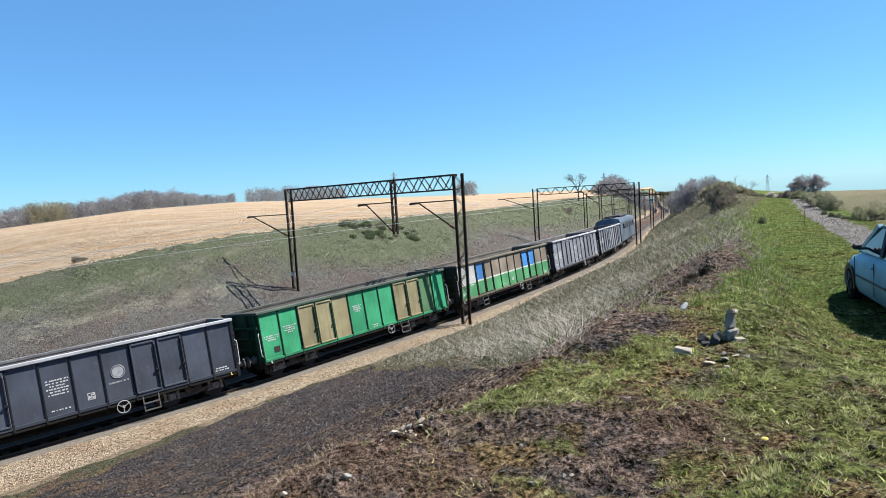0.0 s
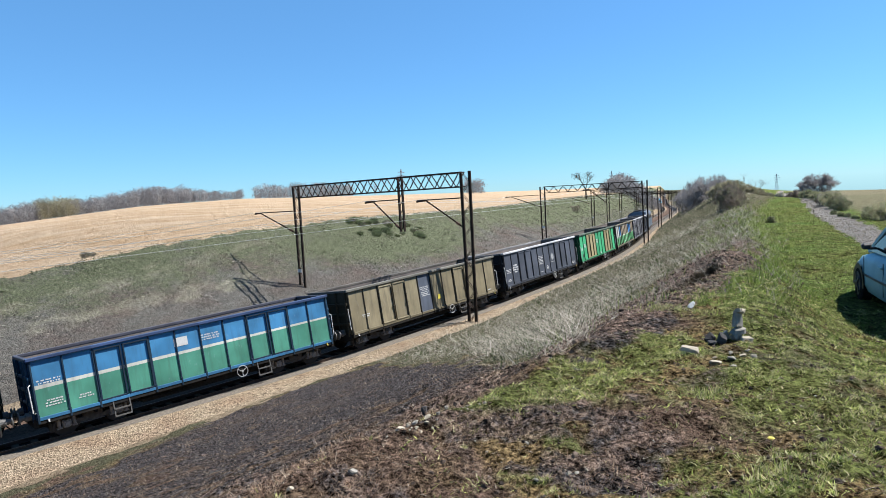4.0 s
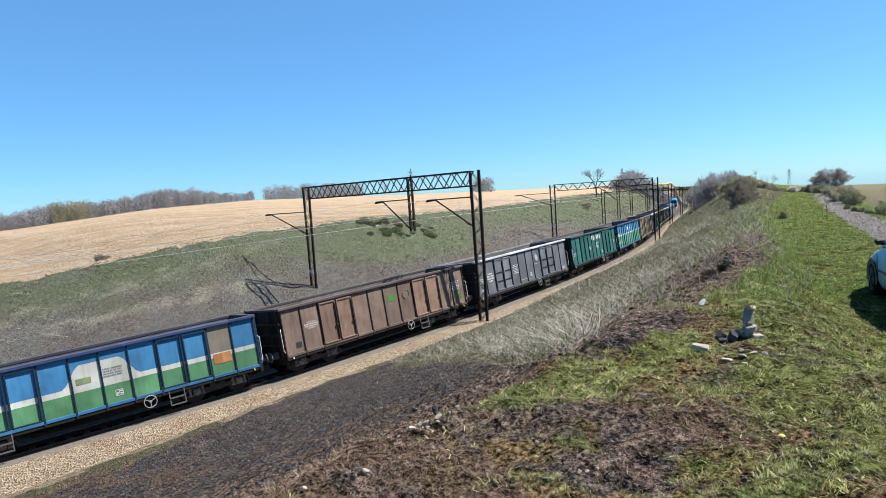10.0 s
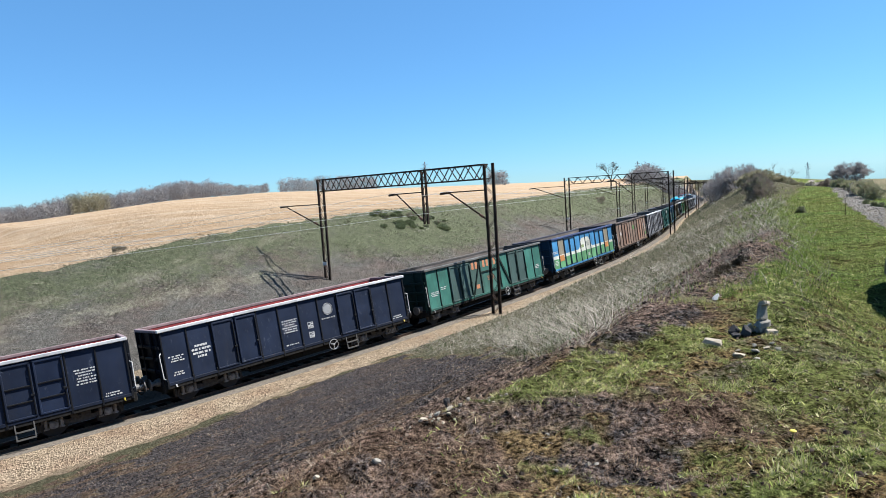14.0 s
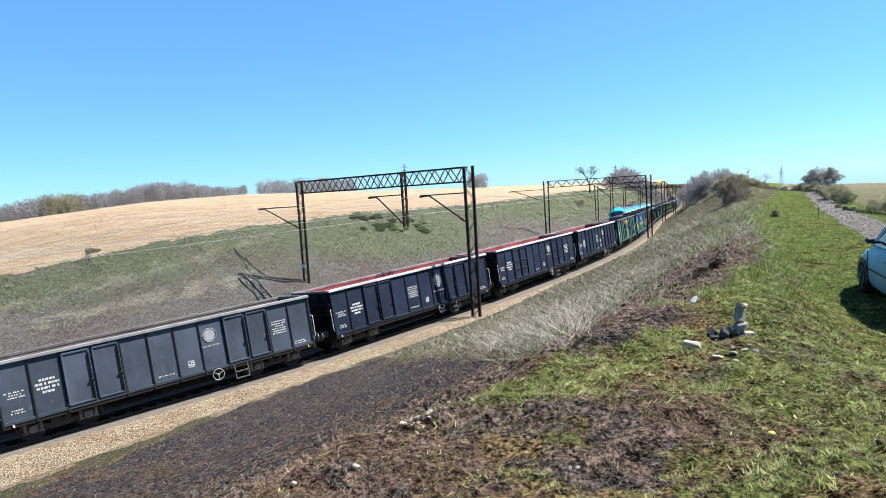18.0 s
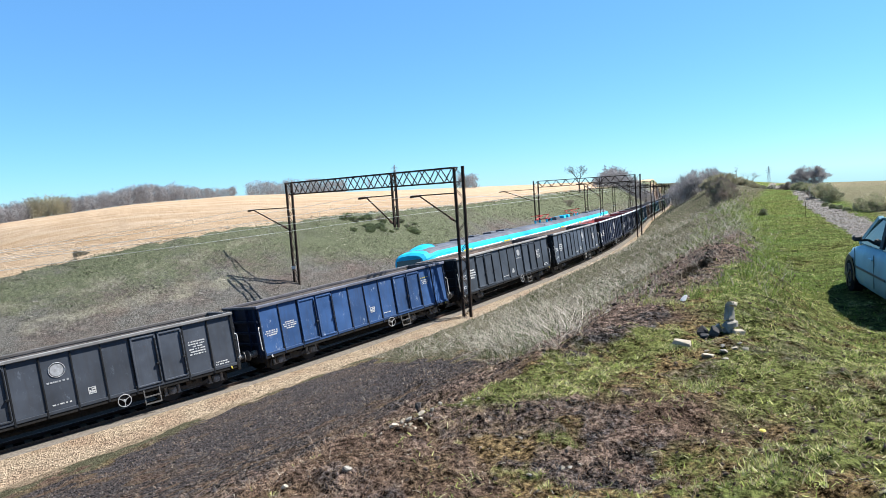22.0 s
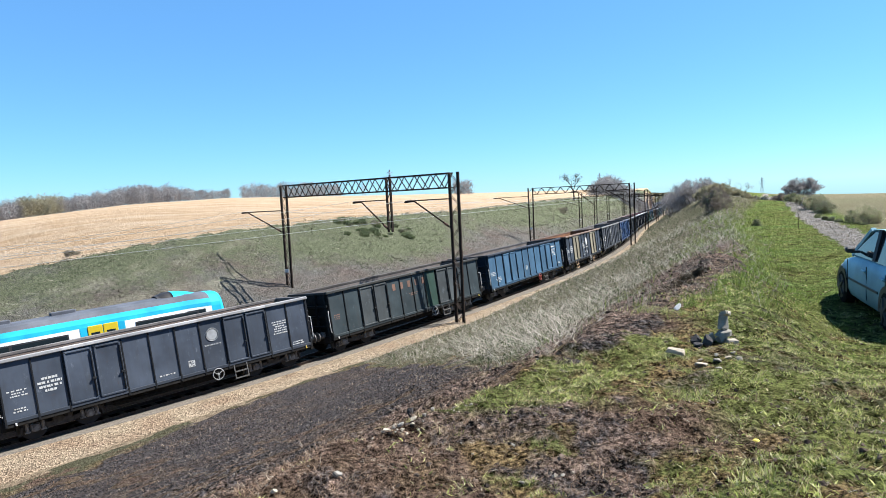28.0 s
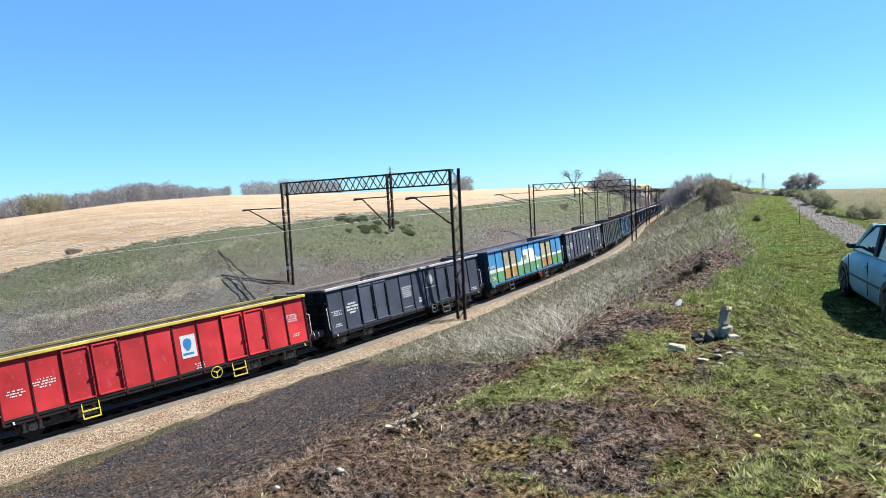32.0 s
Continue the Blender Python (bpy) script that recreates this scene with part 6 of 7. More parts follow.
block(2.955, 6.74, (0.044, 0.040, 0.088), 91, STONE_GREY, "upright grey hewn stone with a pale sloping top", 0.21, 25, -5, 9, -0.2)
block(2.975, 6.73, (0.050, 0.045, 0.022), 93, STONE, "pale cap stone on the upright block", 0.305, 35, -16, 20)
block(2.95, 6.71, (0.070, 0.060, 0.030), 92, STONE_GREY, "broad grey stone under the upright block", 0.095, 10, 6, -6)
block(3.00, 6.64, (0.060, 0.040, 0.024), 94, STONE, "pale slab wedged under the broad stone", 0.045, -10, 8, 4)
stone(2.93, 6.72, (0.10, 0.085, 0.06), 90, STONE_GREY, "grey stone at the foot of the heap")
# the dark stones of this heap carry its shadow in their colour
stone(2.74, 6.62, (0.10, 0.075, 0.08), 5, STONE_DARK, "stone leaning in the heap, coloured dark for its shade", 0.25, tilt=35, turn=20)
stone(2.82, 6.74, (0.09, 0.075, 0.065), 6, STONE_GREY, "grey stone in the heap")
stone(2.60, 6.56, (0.08, 0.07, 0.055), 61, STONE_DARK, "stone in the heap, coloured dark for its shade")
stone(2.66, 6.70, (0.085, 0.065, 0.07), 62, STONE_DARK, "stone at the back of the heap, coloured dark for its shade")
block(2.19, 6.04, (0.085, 0.036, 0.018), 7, STONE, "flat pale stone lying on the grass", 0.05, -32, 18, 8)
stone(2.32, 5.73, (0.07, 0.06, 0.04), 8, STONE, "pale stone beside the heap")
for i, (x, y, k) in enumerate(((2.5, 5.81, 0.075), (2.61, 5.88, 0.06), (2.42, 5.62, 0.055), (2.68, 5.78, 0.07), (2.55, 5.98, 0.05), (2.36, 5.9, 0.045), (2.75, 6.05, 0.05))):
    stone(x, y, k * 0.7, 20 + i, STONE if i % 2 else STONE_GREY, "small stone beside the heap")
stone(3.08, 8.41, (0.075, 0.06, 0.055), 9, plain("white_stone", (0.62, 0.61, 0.58), 0.9, 0, 0.1), "white stone on the grass at the slope's edge")
stone(-0.30, 5.05, (0.05, 0.045, 0.055), 10, STONE_DARK, "dark lump of stone on burnt ground", 0.15)
for i, (x, y, k) in enumerate(((-0.44, 4.40, 0.045), (-0.34, 4.49, 0.05), (-0.26, 4.6, 0.055), (-0.18, 4.62, 0.04), (-0.40, 4.55, 0.03), (-0.22, 4.5, 0.03), (-0.3, 4.42, 0.028), (-0.12, 4.75, 0.035), (-0.48, 4.5, 0.03), (0.05, 4.95, 0.04), (-0.02, 4.85, 0.03),
                               (0.63, 3.56, 0.04), (0.58, 3.52, 0.036), (0.41, 4.09, 0.034), (-1.04, 3.64, 0.05), (-0.67, 3.71, 0.07), (-0.25, 5.5, 0.03), (0.40, 3.54, 0.035), (0.70, 3.60, 0.03), (1.8, 3.68, 0.025), (2.51, 4.68, 0.03), (2.73, 4.89, 0.035), (0.15, 3.8, 0.03), (1.2, 5.3, 0.03), (1.05, 5.75, 0.04), (0.9, 6.2, 0.03))):
    stone(x, y, k * (0.75 if i < 11 else 0.6), 40 + i, (STONE, STONE_GREY)[i % 2], turn=i * 50)
_rnd = random.Random(88)
for i in range(36):
    a = _rnd.random()
    stone(-0.52 + 0.62 * a + _rnd.gauss(0, 0.06), 4.38 + 0.45 * a + _rnd.gauss(0, 0.08), _rnd.uniform(0.008, 0.022), 500 + i, (STONE, STONE_GREY)[i % 2], "small broken stone at the edge of the burnt ground", turn=_rnd.uniform(0, 360))


def road_stones():
    rnd = np.random.RandomState(15)
    shapes = [rock_mesh(1, 0.8, 0.6, 260 + i, 0.2, 1) for i in range(4)]
    m = Mesh()
    for i in range(1500):
        y = 14 + 52 * rnd.rand() ** 1.3
        x = (0.44 * y + 3.55 + rnd.uniform(-0.9, 0.9)) / 0.9
        z = float(ground_at(np.array([x]), np.array([y]))[0])
        k = rnd.uniform(0.02, 0.05) * (0.8 + 0.012 * y)
        sh = shapes[i % 4]
        m.add(sh.v, sh.f, int(rnd.rand() < 0.5), Matrix.Translation((x, y, z + k * 0.2)) @ pose(0, 0, 0, rnd.uniform(0, 360), rnd.uniform(0, 60), 0) @ Matrix.Scale(k, 4))
    part("road_gravel", m, [STONE, STONE_GREY], None, "loose coarse gravel on the narrow road", kind="stuff", category="gravel")


road_stones()


def scatter_stones():
    rnd = np.random.RandomState(5)
    shapes = [rock_mesh(1, 0.8, 0.6, 200 + i, 0.2, 1) for i in range(5)]
    r = 3 + 17 * rnd.rand(1500) ** 1.4
    az = rnd.uniform(-0.75, 0.75, 1500)
    x, y = r * np.sin(az), r * np.cos(az)
    z, s, lat, f, brink = ground_at(x, y, True)
    mk = masks(x, y, s, lat, f, brink)
    m = Mesh()
    for i in range(len(x)):
        if lat[i] < 5 or brink[i] > 5:
            continue
        if rnd.rand() > 0.35 + 0.6 * mk["burnt"][i]:
            continue
        k = rnd.uniform(0.004, 0.013) * (1 + 0.05 * r[i])
        sh = shapes[i % 5]
        m.add(sh.v, sh.f, int(rnd.rand() < 0.45), Matrix.Translation((x[i], y[i], z[i] + k * 0.3)) @ pose(0, 0, 0, rnd.uniform(0, 360), rnd.uniform(0, 60), 0) @ Matrix.Scale(k, 4))
    part("pebbles", m, [STONE, STONE_GREY], None, "scattered pebbles on burnt soil and grass", kind="stuff", category="pebbles")


scatter_stones()


# ---- pylons on the skyline ----
PYLON = plain("pylon_grey", (0.252, 0.276, 0.3), 0.6, 0.3)


def pylon(az, dist, height):
    p = new("power_pylon")
    tagged(p, "distant grey lattice power pylon on the skyline", "pylon", "power pylons")
    m = Mesh()
    w = height * 0.085
    for sx in (-1, 1):
        for sy in (-1, 1):
            m.bar((sx * w, sy * w, 0), (sx * w * 0.12, sy * w * 0.12, height), height * 0.009)
    n = 9
    for i in range(n):
        a, b = i / n, (i + 1) / n
        for sy in (-1, 1):
            wa, wb = w * (1 - 0.88 * a), w * (1 - 0.88 * b)
            m.bar((-wa, sy * wa, a * height), (wb, sy * wb, b * height), height * 0.004)
            m.bar((wa, sy * wa, a * height), (-wb, sy * wb, b * height), height * 0.004)
    part("tower", m, PYLON, p)
    for z, k in ((0.62, 0.16), (0.75, 0.20), (0.88, 0.13)):
        c = Mesh()
        c.bar((-height * k, 0, height * z), (height * k, 0, height * z), height * 0.009)
        c.bar((-height * k, 0, height * z), (0, 0, height * (z + 0.05)), height * 0.009)
        c.bar((height * k, 0, height * z), (0, 0, height * (z + 0.05)), height * 0.009)
        part("crossarm", c, PYLON, p)
    x, y = dist * math.sin(az), dist * math.cos(az)
    p.matrix_basis = pose(x, y, float(ground_at(np.array([x]), np.array([y]))[0]) - 0.3, 0, 0, -math.degrees(az) + 20)
    return p


for px, dist, h in ((700, 700, 30), (653, 850, 24), (1069, 700, 20), (1356, 640, 14.5)):
    pylon(math.atan((px - 784) / 1140), dist, h)


# ---- an insect that flies past ----
def build_insect():
    b = new("bee")
    tagged(b, "small dark insect flying past against the sky", "insect")
    m = Mesh()
    m.tube([(-0.008, 0, 0), (-0.005, 0, 0), (0.0, 0, 0.0005), (0.004, 0, 0), (0.0065, 0, 0)], [0.0008, 0.0024, 0.0028, 0.0022, 0.0008], 8)
    part("body", m, STEEL_DARK, b)
    for sy in (-1, 1):
        w = Mesh()
        w.face([(0.001, sy * 0.002, 0.002), (-0.006, sy * 0.006, 0.005), (-0.004, sy * 0.011, 0.006), (0.003, sy * 0.008, 0.004)])
        part("wing", w, STEEL_DARK, b)
    return b


bee = build_insect()

# ---- plants ----
def leafy(name, cols, rough=0.8, trans=0.0):
    """Blades, leaves and twigs: each piece takes one tone of a few."""
    m, t, b = nodes(name)
    r = t.nodes.new("ShaderNodeNewGeometry").outputs["Random Per Island"]
    cr = t.nodes.new("ShaderNodeValToRGB")
    el = cr.color_ramp.elements
    el[0].color, el[1].color = (*cols[0], 1), (*cols[-1], 1)
    for i, c in enumerate(cols[1:-1], 1):
        e = el.new(i / (len(cols) - 1))
        e.color = (*c, 1)
    link(t, r, cr.inputs["Fac"])
    p = place(t, True)
    c = mix(t, times(t, ramp(t, noise_node(t, p, 1.3, 4), 0.4, 0.7), 0.45), cr.outputs["Color"], tuple(x * 0.6 for x in cols[len(cols) // 2]))
    c = mix(t, times(t, ramp(t, noise_node(t, p, 8.0, 3), 0.48, 0.62), 0.55), c, tuple(x * 0.45 for x in cols[0]))
    link(t, c, b.inputs["Base Color"])
    b.inputs["Roughness"].default_value = rough
    b.inputs["Specular IOR Level"].default_value = 0.06
    if trans:
        tr, ms = t.nodes.new("ShaderNodeBsdfTranslucent"), t.nodes.new("ShaderNodeMixShader")
        ms.inputs["Fac"].default_value = trans
        link(t, c, tr.inputs["Color"])
        link(t, b.outputs["BSDF"], ms.inputs[1])
        link(t, tr.outputs["BSDF"], ms.inputs[2])
        link(t, ms.outputs["Shader"], t.nodes["Material Output"].inputs["Surface"])
    return m


GRASS = leafy("grass_blades", [(0.032, 0.048, 0.013), (0.33, 0.40, 0.095), (0.58, 0.58, 0.21), (0.72, 0.66, 0.39), (0.085, 0.14, 0.032), (0.44, 0.49, 0.12), (0.62, 0.51, 0.31), (0.20, 0.14, 0.085)], 0.75, 0.4)
GRASS_FAR = leafy("path_grass", [(0.030, 0.058, 0.014), (0.20, 0.29, 0.072), (0.36, 0.42, 0.125), (0.52, 0.48, 0.25), (0.07, 0.125, 0.028), (0.27, 0.36, 0.09), (0.42, 0.37, 0.20), (0.12, 0.10, 0.055)], 0.75, 0.4)
LONGGRASS = leafy("long_grass", [(0.0345, 0.0633, 0.0115), (0.115, 0.178, 0.0345), (0.23, 0.31, 0.0633), (0.069, 0.115, 0.0207), (0.345, 0.345, 0.127)], 0.75, 0.35)
STRAW = leafy("dry_stalks", [(0.07, 0.058, 0.042), (0.25, 0.215, 0.17), (0.50, 0.46, 0.39), (0.13, 0.115, 0.085), (0.37, 0.33, 0.265)], 0.8, 0.2)
CHAR = leafy("burnt_stubble", [(0.009, 0.009, 0.010), (0.042, 0.035, 0.034), (0.14, 0.100, 0.080), (0.018, 0.017, 0.018), (0.055, 0.040, 0.032), (0.21, 0.17, 0.14), (0.014, 0.013, 0.014)])
RUSTGRASS = leafy("scorched_grass", [(0.038, 0.023, 0.018), (0.175, 0.105, 0.066), (0.31, 0.225, 0.155), (0.090, 0.052, 0.037)], 0.8, 0.2)
DEADGRASS = leafy("dead_grass", [(0.022, 0.015, 0.013), (0.130, 0.086, 0.064), (0.32, 0.25, 0.185), (0.058, 0.037, 0.029), (0.205, 0.138, 0.100), (0.47, 0.39, 0.30)], 0.8, 0.2)
WEED = leafy("slope_weeds", [(0.048, 0.047, 0.038), (0.098, 0.096, 0.076), (0.16, 0.146, 0.128), (0.07, 0.064, 0.056), (0.235, 0.214, 0.188)])
WEED_GREEN = leafy("green_weeds", [(0.04, 0.062, 0.026), (0.092, 0.125, 0.055), (0.155, 0.18, 0.095)], 0.8, 0.25)


def blades(name, mat, x, y, z, length, width, lean, label, category, seed, curl=0.5, flat=None):
    """Many bent blades as one mesh; every argument is an array with one value a blade."""
    rnd = np.random.RandomState(seed)
    n = len(x)
    a = rnd.uniform(0, 2 * np.pi, n)
    b = rnd.uniform(0, 2 * np.pi, n) if flat is None else flat
    lx, ly = np.cos(b) * np.sin(lean), np.sin(b) * np.sin(lean)
    up = np.cos(lean)
    wx, wy = np.cos(a) * width / 2, np.sin(a) * width / 2
    p0 = np.stack([x, y, z - 0.01], -1)
    d = np.stack([lx, ly, up], -1)
    d2 = np.stack([lx * (1 + curl), ly * (1 + curl), up * (1 - 0.35 * curl)], -1)
    w = np.stack([wx, wy, 0 * wx], -1)
    mid = p0 + d * (length * 0.55)[:, None]
    tip = mid + d2 * (length * 0.45)[:, None]
    v = np.stack([p0 - w, p0 + w, mid + w * 0.8, mid - w * 0.8, tip], 1).reshape(-1, 3)
    base = np.arange(n)[:, None] * 5
    loops = np.concatenate([base + [0, 1, 2, 3], base + [3, 2, 4]], 1).ravel()
    starts = (np.arange(n)[:, None] * 7 + [0, 4]).ravel()
    me = bpy.data.meshes.new(name)
    me.vertices.add(len(v))
    me.vertices.foreach_set("co", v.ravel())
    me.loops.add(len(loops))
    me.loops.foreach_set("vertex_index", loops.astype(np.int32))
    me.polygons.add(2 * n)
    me.polygons.foreach_set("loop_start", starts.astype(np.int32))
    me.update(calc_edges=True)
    me.materials.append(mat)
    return tagged(new(name, me), label, category, "", "stuff")


def polar(n, r0, r1, a0, a1, seed, power=1.0):
    rnd = np.random.RandomState(seed)
    u = rnd.rand(n) ** power
    r = r0 * (r1 / r0) ** u
    az = rnd.uniform(a0, a1, n)
    return r * np.sin(az), r * np.cos(az), r, rnd


def grow():
    # high ground: dense short grass in patches near by, sparser further off
    for n, r0, r1, many, seed in ((170000, 2.3, 13, 22, 11), (50000, 13, 75, 14, 12)):
        x, y, r, rnd = polar(n, r0, r1, -0.34, 0.72, seed)
        z, s, lat, f, brink = ground_at(x, y, True)
        mk = masks(x, y, s, lat, f, brink)
        clump = hum(x, y, 0.75, 3.0) * 0.6 + hum(x, y, 0.30, 5.0) * 0.5 + hum(x, y, 0.13, 2.0) * 0.3
        here = (brink > -0.5) & (road_off(x, y) > 0.95) & (0.9 * x - 0.44 * y < 5.2)
        dens = np.clip(0.08 + 1.25 * mk["green"] + 1.2 * clump - 0.9 * mk["burnt"] - 1.2 * mk["red"], 0.003, 1)
        i = np.where(here & (rnd.rand(n) < dens))[0]
        tall = (0.010 + 0.022 * rnd.rand(len(i)) + 0.024 * np.clip(clump[i] - 0.2, 0, 1)) * (0.8 + 0.025 * r[i])
        wide = (0.0034 + 0.0042 * rnd.rand(len(i))) * (0.8 + r[i] * 0.07)
        blades("grass", GRASS if seed == 11 else GRASS_FAR, x[i], y[i], z[i], tall, wide, rnd.uniform(0.25, 1.35, len(i)), "short spring grass with bare patches", "grass", seed)
        # small tufts of blades that spread from one root
        i = np.repeat(np.where(here & (rnd.rand(n) < 0.085 * dens + 0.0005))[0], many)
        a, q = rnd.uniform(0, 2 * np.pi, len(i)), rnd.rand(len(i)) ** 0.7
        size = 0.018 + 0.0035 * r[i]
        tx, ty = x[i] + np.cos(a) * q * size, y[i] + np.sin(a) * q * size
        blades("grass_clumps", GRASS if seed == 11 else GRASS_FAR, tx, ty, ground_at(tx, ty), (0.020 + 0.028 * rnd.rand(len(i))) * (0.9 + 0.035 * r[i]), (0.0035 + 0.003 * rnd.rand(len(i))) * (0.8 + 0.06 * r[i]), 0.15 + 1.0 * q, "small clumps of spring grass", "grass", seed + 40, 0.5, a)
        if seed == 11:
            j = np.where((brink > -0.6) & (brink < 6) & (rnd.rand(n) < 0.45 * mk["red"] + 0.10 * (clump < -0.1) + 0.05 + 0.28 * mk["clod"] * (clump > 0)))[0]
            blades("scorched_grass", RUSTGRASS, x[j], y[j], z[j], 0.02 + 0.05 * rnd.rand(len(j)), 0.0036 * (1 + 0.08 * r[j]), rnd.uniform(0.5, 1.45, len(j)), "scorched reddish-brown grass", "grass", 2)
            k = np.where((brink > -1.2) & (rnd.rand(n) < 0.03))[0]
            blades("straw_litter", STRAW, x[k], y[k], z[k] + 0.008, 0.018 + 0.035 * rnd.rand(len(k)), 0.004 * (1 + 0.08 * r[k]), rnd.uniform(1.2, 1.56, len(k)), "pale bits of straw strewn over the ground", "straw", 13)
    # mats of dead grass
    x, y, r, rnd = polar(120000, 2.3, 11, -0.62, 0.66, 19)
    z, s, lat, f, brink = ground_at(x, y, True)
    mk = masks(x, y, s, lat, f, brink)
    mat_ = hum(x, y, 0.9, 12.0) + 0.7 * hum(x, y, 0.35, 14.0)
    i = np.where((brink > -2.2) & (rnd.rand(len(x)) < np.clip(0.04 + 0.5 * mat_, 0.01, 0.6) * (1 - 0.5 * smoothstep(x - 0.25 * y, 0.6, 1.3)) * (1 - 0.85 * mk["burnt"]) * (1 - 0.45 * np.clip(mk["red"], 0, 1) * (x < 0.5))))[0]
    turn = 2.5 * hum(x[i], y[i], 0.5, 16.0) + rnd.normal(0, 0.7, len(i))
    blades("dead_grass", DEADGRASS, x[i], y[i], z[i] + 0.012 * rnd.rand(len(i)), 0.025 + 0.05 * rnd.rand(len(i)), 0.0025 * (1 + 0.08 * r[i]), rnd.uniform(1.1, 1.52, len(i)), "matted tan and rusty dead grass", "dry grass", 20, 0.3, turn)
    # broad low leaves among the grass
    x, y, r, rnd = polar(60000, 2.3, 40, -0.1, 0.72, 17)
    z, s, lat, f, brink = ground_at(x, y, True)
    mk = masks(x, y, s, lat, f, brink)
    clump = hum(x, y, 0.5, 9.0) + 0.6 * hum(x, y, 1.9, 4.0)
    i = np.where((brink > 0) & (road_off(x, y) > 1.0) & (0.9 * x - 0.44 * y < 5.2) & (rnd.rand(len(x)) < 0.05 + 0.7 * np.clip(clump, 0, 1) - 0.6 * mk["burnt"]))[0]
    blades("low_leaves", GRASS, x[i], y[i], z[i] + 0.006, (0.025 + 0.03 * rnd.rand(len(i))) * (0.9 + 0.05 * r[i]), (0.006 + 0.006 * rnd.rand(len(i))) * (0.9 + 0.05 * r[i]), rnd.uniform(0.7, 1.4, len(i)), "low broad leaves among the grass", "weeds", 18, 0.3)
    # taller tufts
    tx, ty, th = [], [], []
    rr = np.random.RandomState(9)
    for cx, cy, n, sp, h in ((1.66, 3.42, 150, 0.055, 0.09), (1.93, 4.9, 170, 0.07, 0.08), (2.05, 5.05, 90, 0.05, 0.07), (2.62, 8.3, 200, 0.16, 0.10), (3.05, 8.05, 140, 0.12, 0.09), (1.25, 5.95, 70, 0.06, 0.06), (3.7, 9.4, 160, 0.2, 0.09)):
        tx.append(cx + rr.randn(n) * sp)
        ty.append(cy + rr.randn(n) * sp)
        th.append(h * (0.5 + 0.7 * rr.rand(n)))
    tx, ty, th = np.concatenate(tx), np.concatenate(ty), np.concatenate(th)
    tz = ground_at(tx, ty)
    blades("grass_tufts", GRASS, tx, ty, tz, th, 0.0045 * (1 + 0.06 * ty), rr.uniform(0.1, 0.9, len(tx)), "taller tufts of fresh green grass", "grass", 3)
    x, y, r, rnd = polar(26000, 9, 60, 0.2, 0.62, 27)
    z, s, lat, f, brink = ground_at(x, y, True)
    knot = hum(x, y, 1.1, 15.0) + 0.7 * hum(x, y, 0.42, 6.0)
    i = np.where((brink > 0.5) & (road_off(x, y) > 1.0) & (0.9 * x - 0.44 * y < 3.0) & (rnd.rand(len(x)) < np.clip(2.2 * knot - 0.25, 0, 0.9)))[0]
    blades("path_tufts", LONGGRASS, x[i], y[i], z[i], 0.04 + 0.05 * rnd.rand(len(i)) + 0.002 * r[i], 0.006 * (1 + 0.06 * r[i]), rnd.uniform(0.1, 1.1, len(i)), "darker green tufts scattered over the grass path", "grass", 28, 0.6)
    # long grass and weeds along the brink, where the path meets the bank
    x, y, r, rnd = polar(90000, 7, 70, 0.1, 0.62, 23)
    z, s, lat, f, brink = ground_at(x, y, True)
    mk = masks(x, y, s, lat, f, brink)
    tuft = hum(x, y, 0.7, 5.0) + 0.6 * hum(x, y, 1.9, 8.0)
    i = np.where((brink > -1.6) & (brink < 2.2) & (rnd.rand(len(x)) < np.clip(0.15 + 0.8 * tuft, 0, 1) * (1 - mk["burnt"]) * (1 - smoothstep(brink, 0.6, 2.2)) * smoothstep(y, 7.5, 11)))[0]
    blades("long_grass", LONGGRASS, x[i], y[i], z[i], 0.10 + 0.20 * rnd.rand(len(i)) + 0.003 * r[i], 0.0045 * (1 + 0.07 * r[i]), rnd.uniform(0.1, 1.1, len(i)), "long green grass along the edge of the bank", "grass", 24, 0.6)
    i = np.where((brink > -1.0) & (brink < 1.6) & (rnd.rand(len(x)) < 0.05) & (y > 9))[0]
    blades("brink_straw", STRAW, x[i], y[i], z[i], 0.2 + 0.35 * rnd.rand(len(i)), 0.004 * (1 + 0.06 * r[i]), rnd.uniform(0.5, 1.5, len(i)), "pale dead stalks among the long grass", "dry grass", 25, 0.4)
    # dry stalks on the near bank
    x, y, r, rnd = polar(170000, 6, 150, -0.5, 0.62, 21)
    z, s, lat, f, brink = ground_at(x, y, True)
    mk = masks(x, y, s, lat, f, brink)
    clump = hum(x, y, 1.8, 3.0)
    i = np.where((lat > toe_at(s) + 0.3) & ((brink < 1.0) | (rnd.rand(len(x)) < 0.25 * mk["rough"])) & (rnd.rand(len(x)) < mk["dry"] * (0.75 + 0.4 * clump)))[0]
    t = np.interp(s[i], LS, LT)
    down = np.arctan2(np.sin(t), -np.cos(t)) + rnd.uniform(-1.3, 1.3, len(i))
    blades("dry_stalks", STRAW, x[i], y[i], z[i], 0.25 + 0.8 * rnd.rand(len(i)) ** 1.4, 0.0052 * (1 + 0.05 * r[i]) * (0.6 + 0.8 * rnd.rand(len(i))), rnd.uniform(0.95, 1.56, len(i)), "tangled pale dry grass stalks on the bank", "dry grass", 4, 0.4)
    k = np.where((lat > toe_at(s) + 0.3) & (brink < 0.6) & (rnd.rand(len(x)) < mk["dry"] * np.clip(0.12 - 0.5 * clump, 0.05, 0.6)))[0]
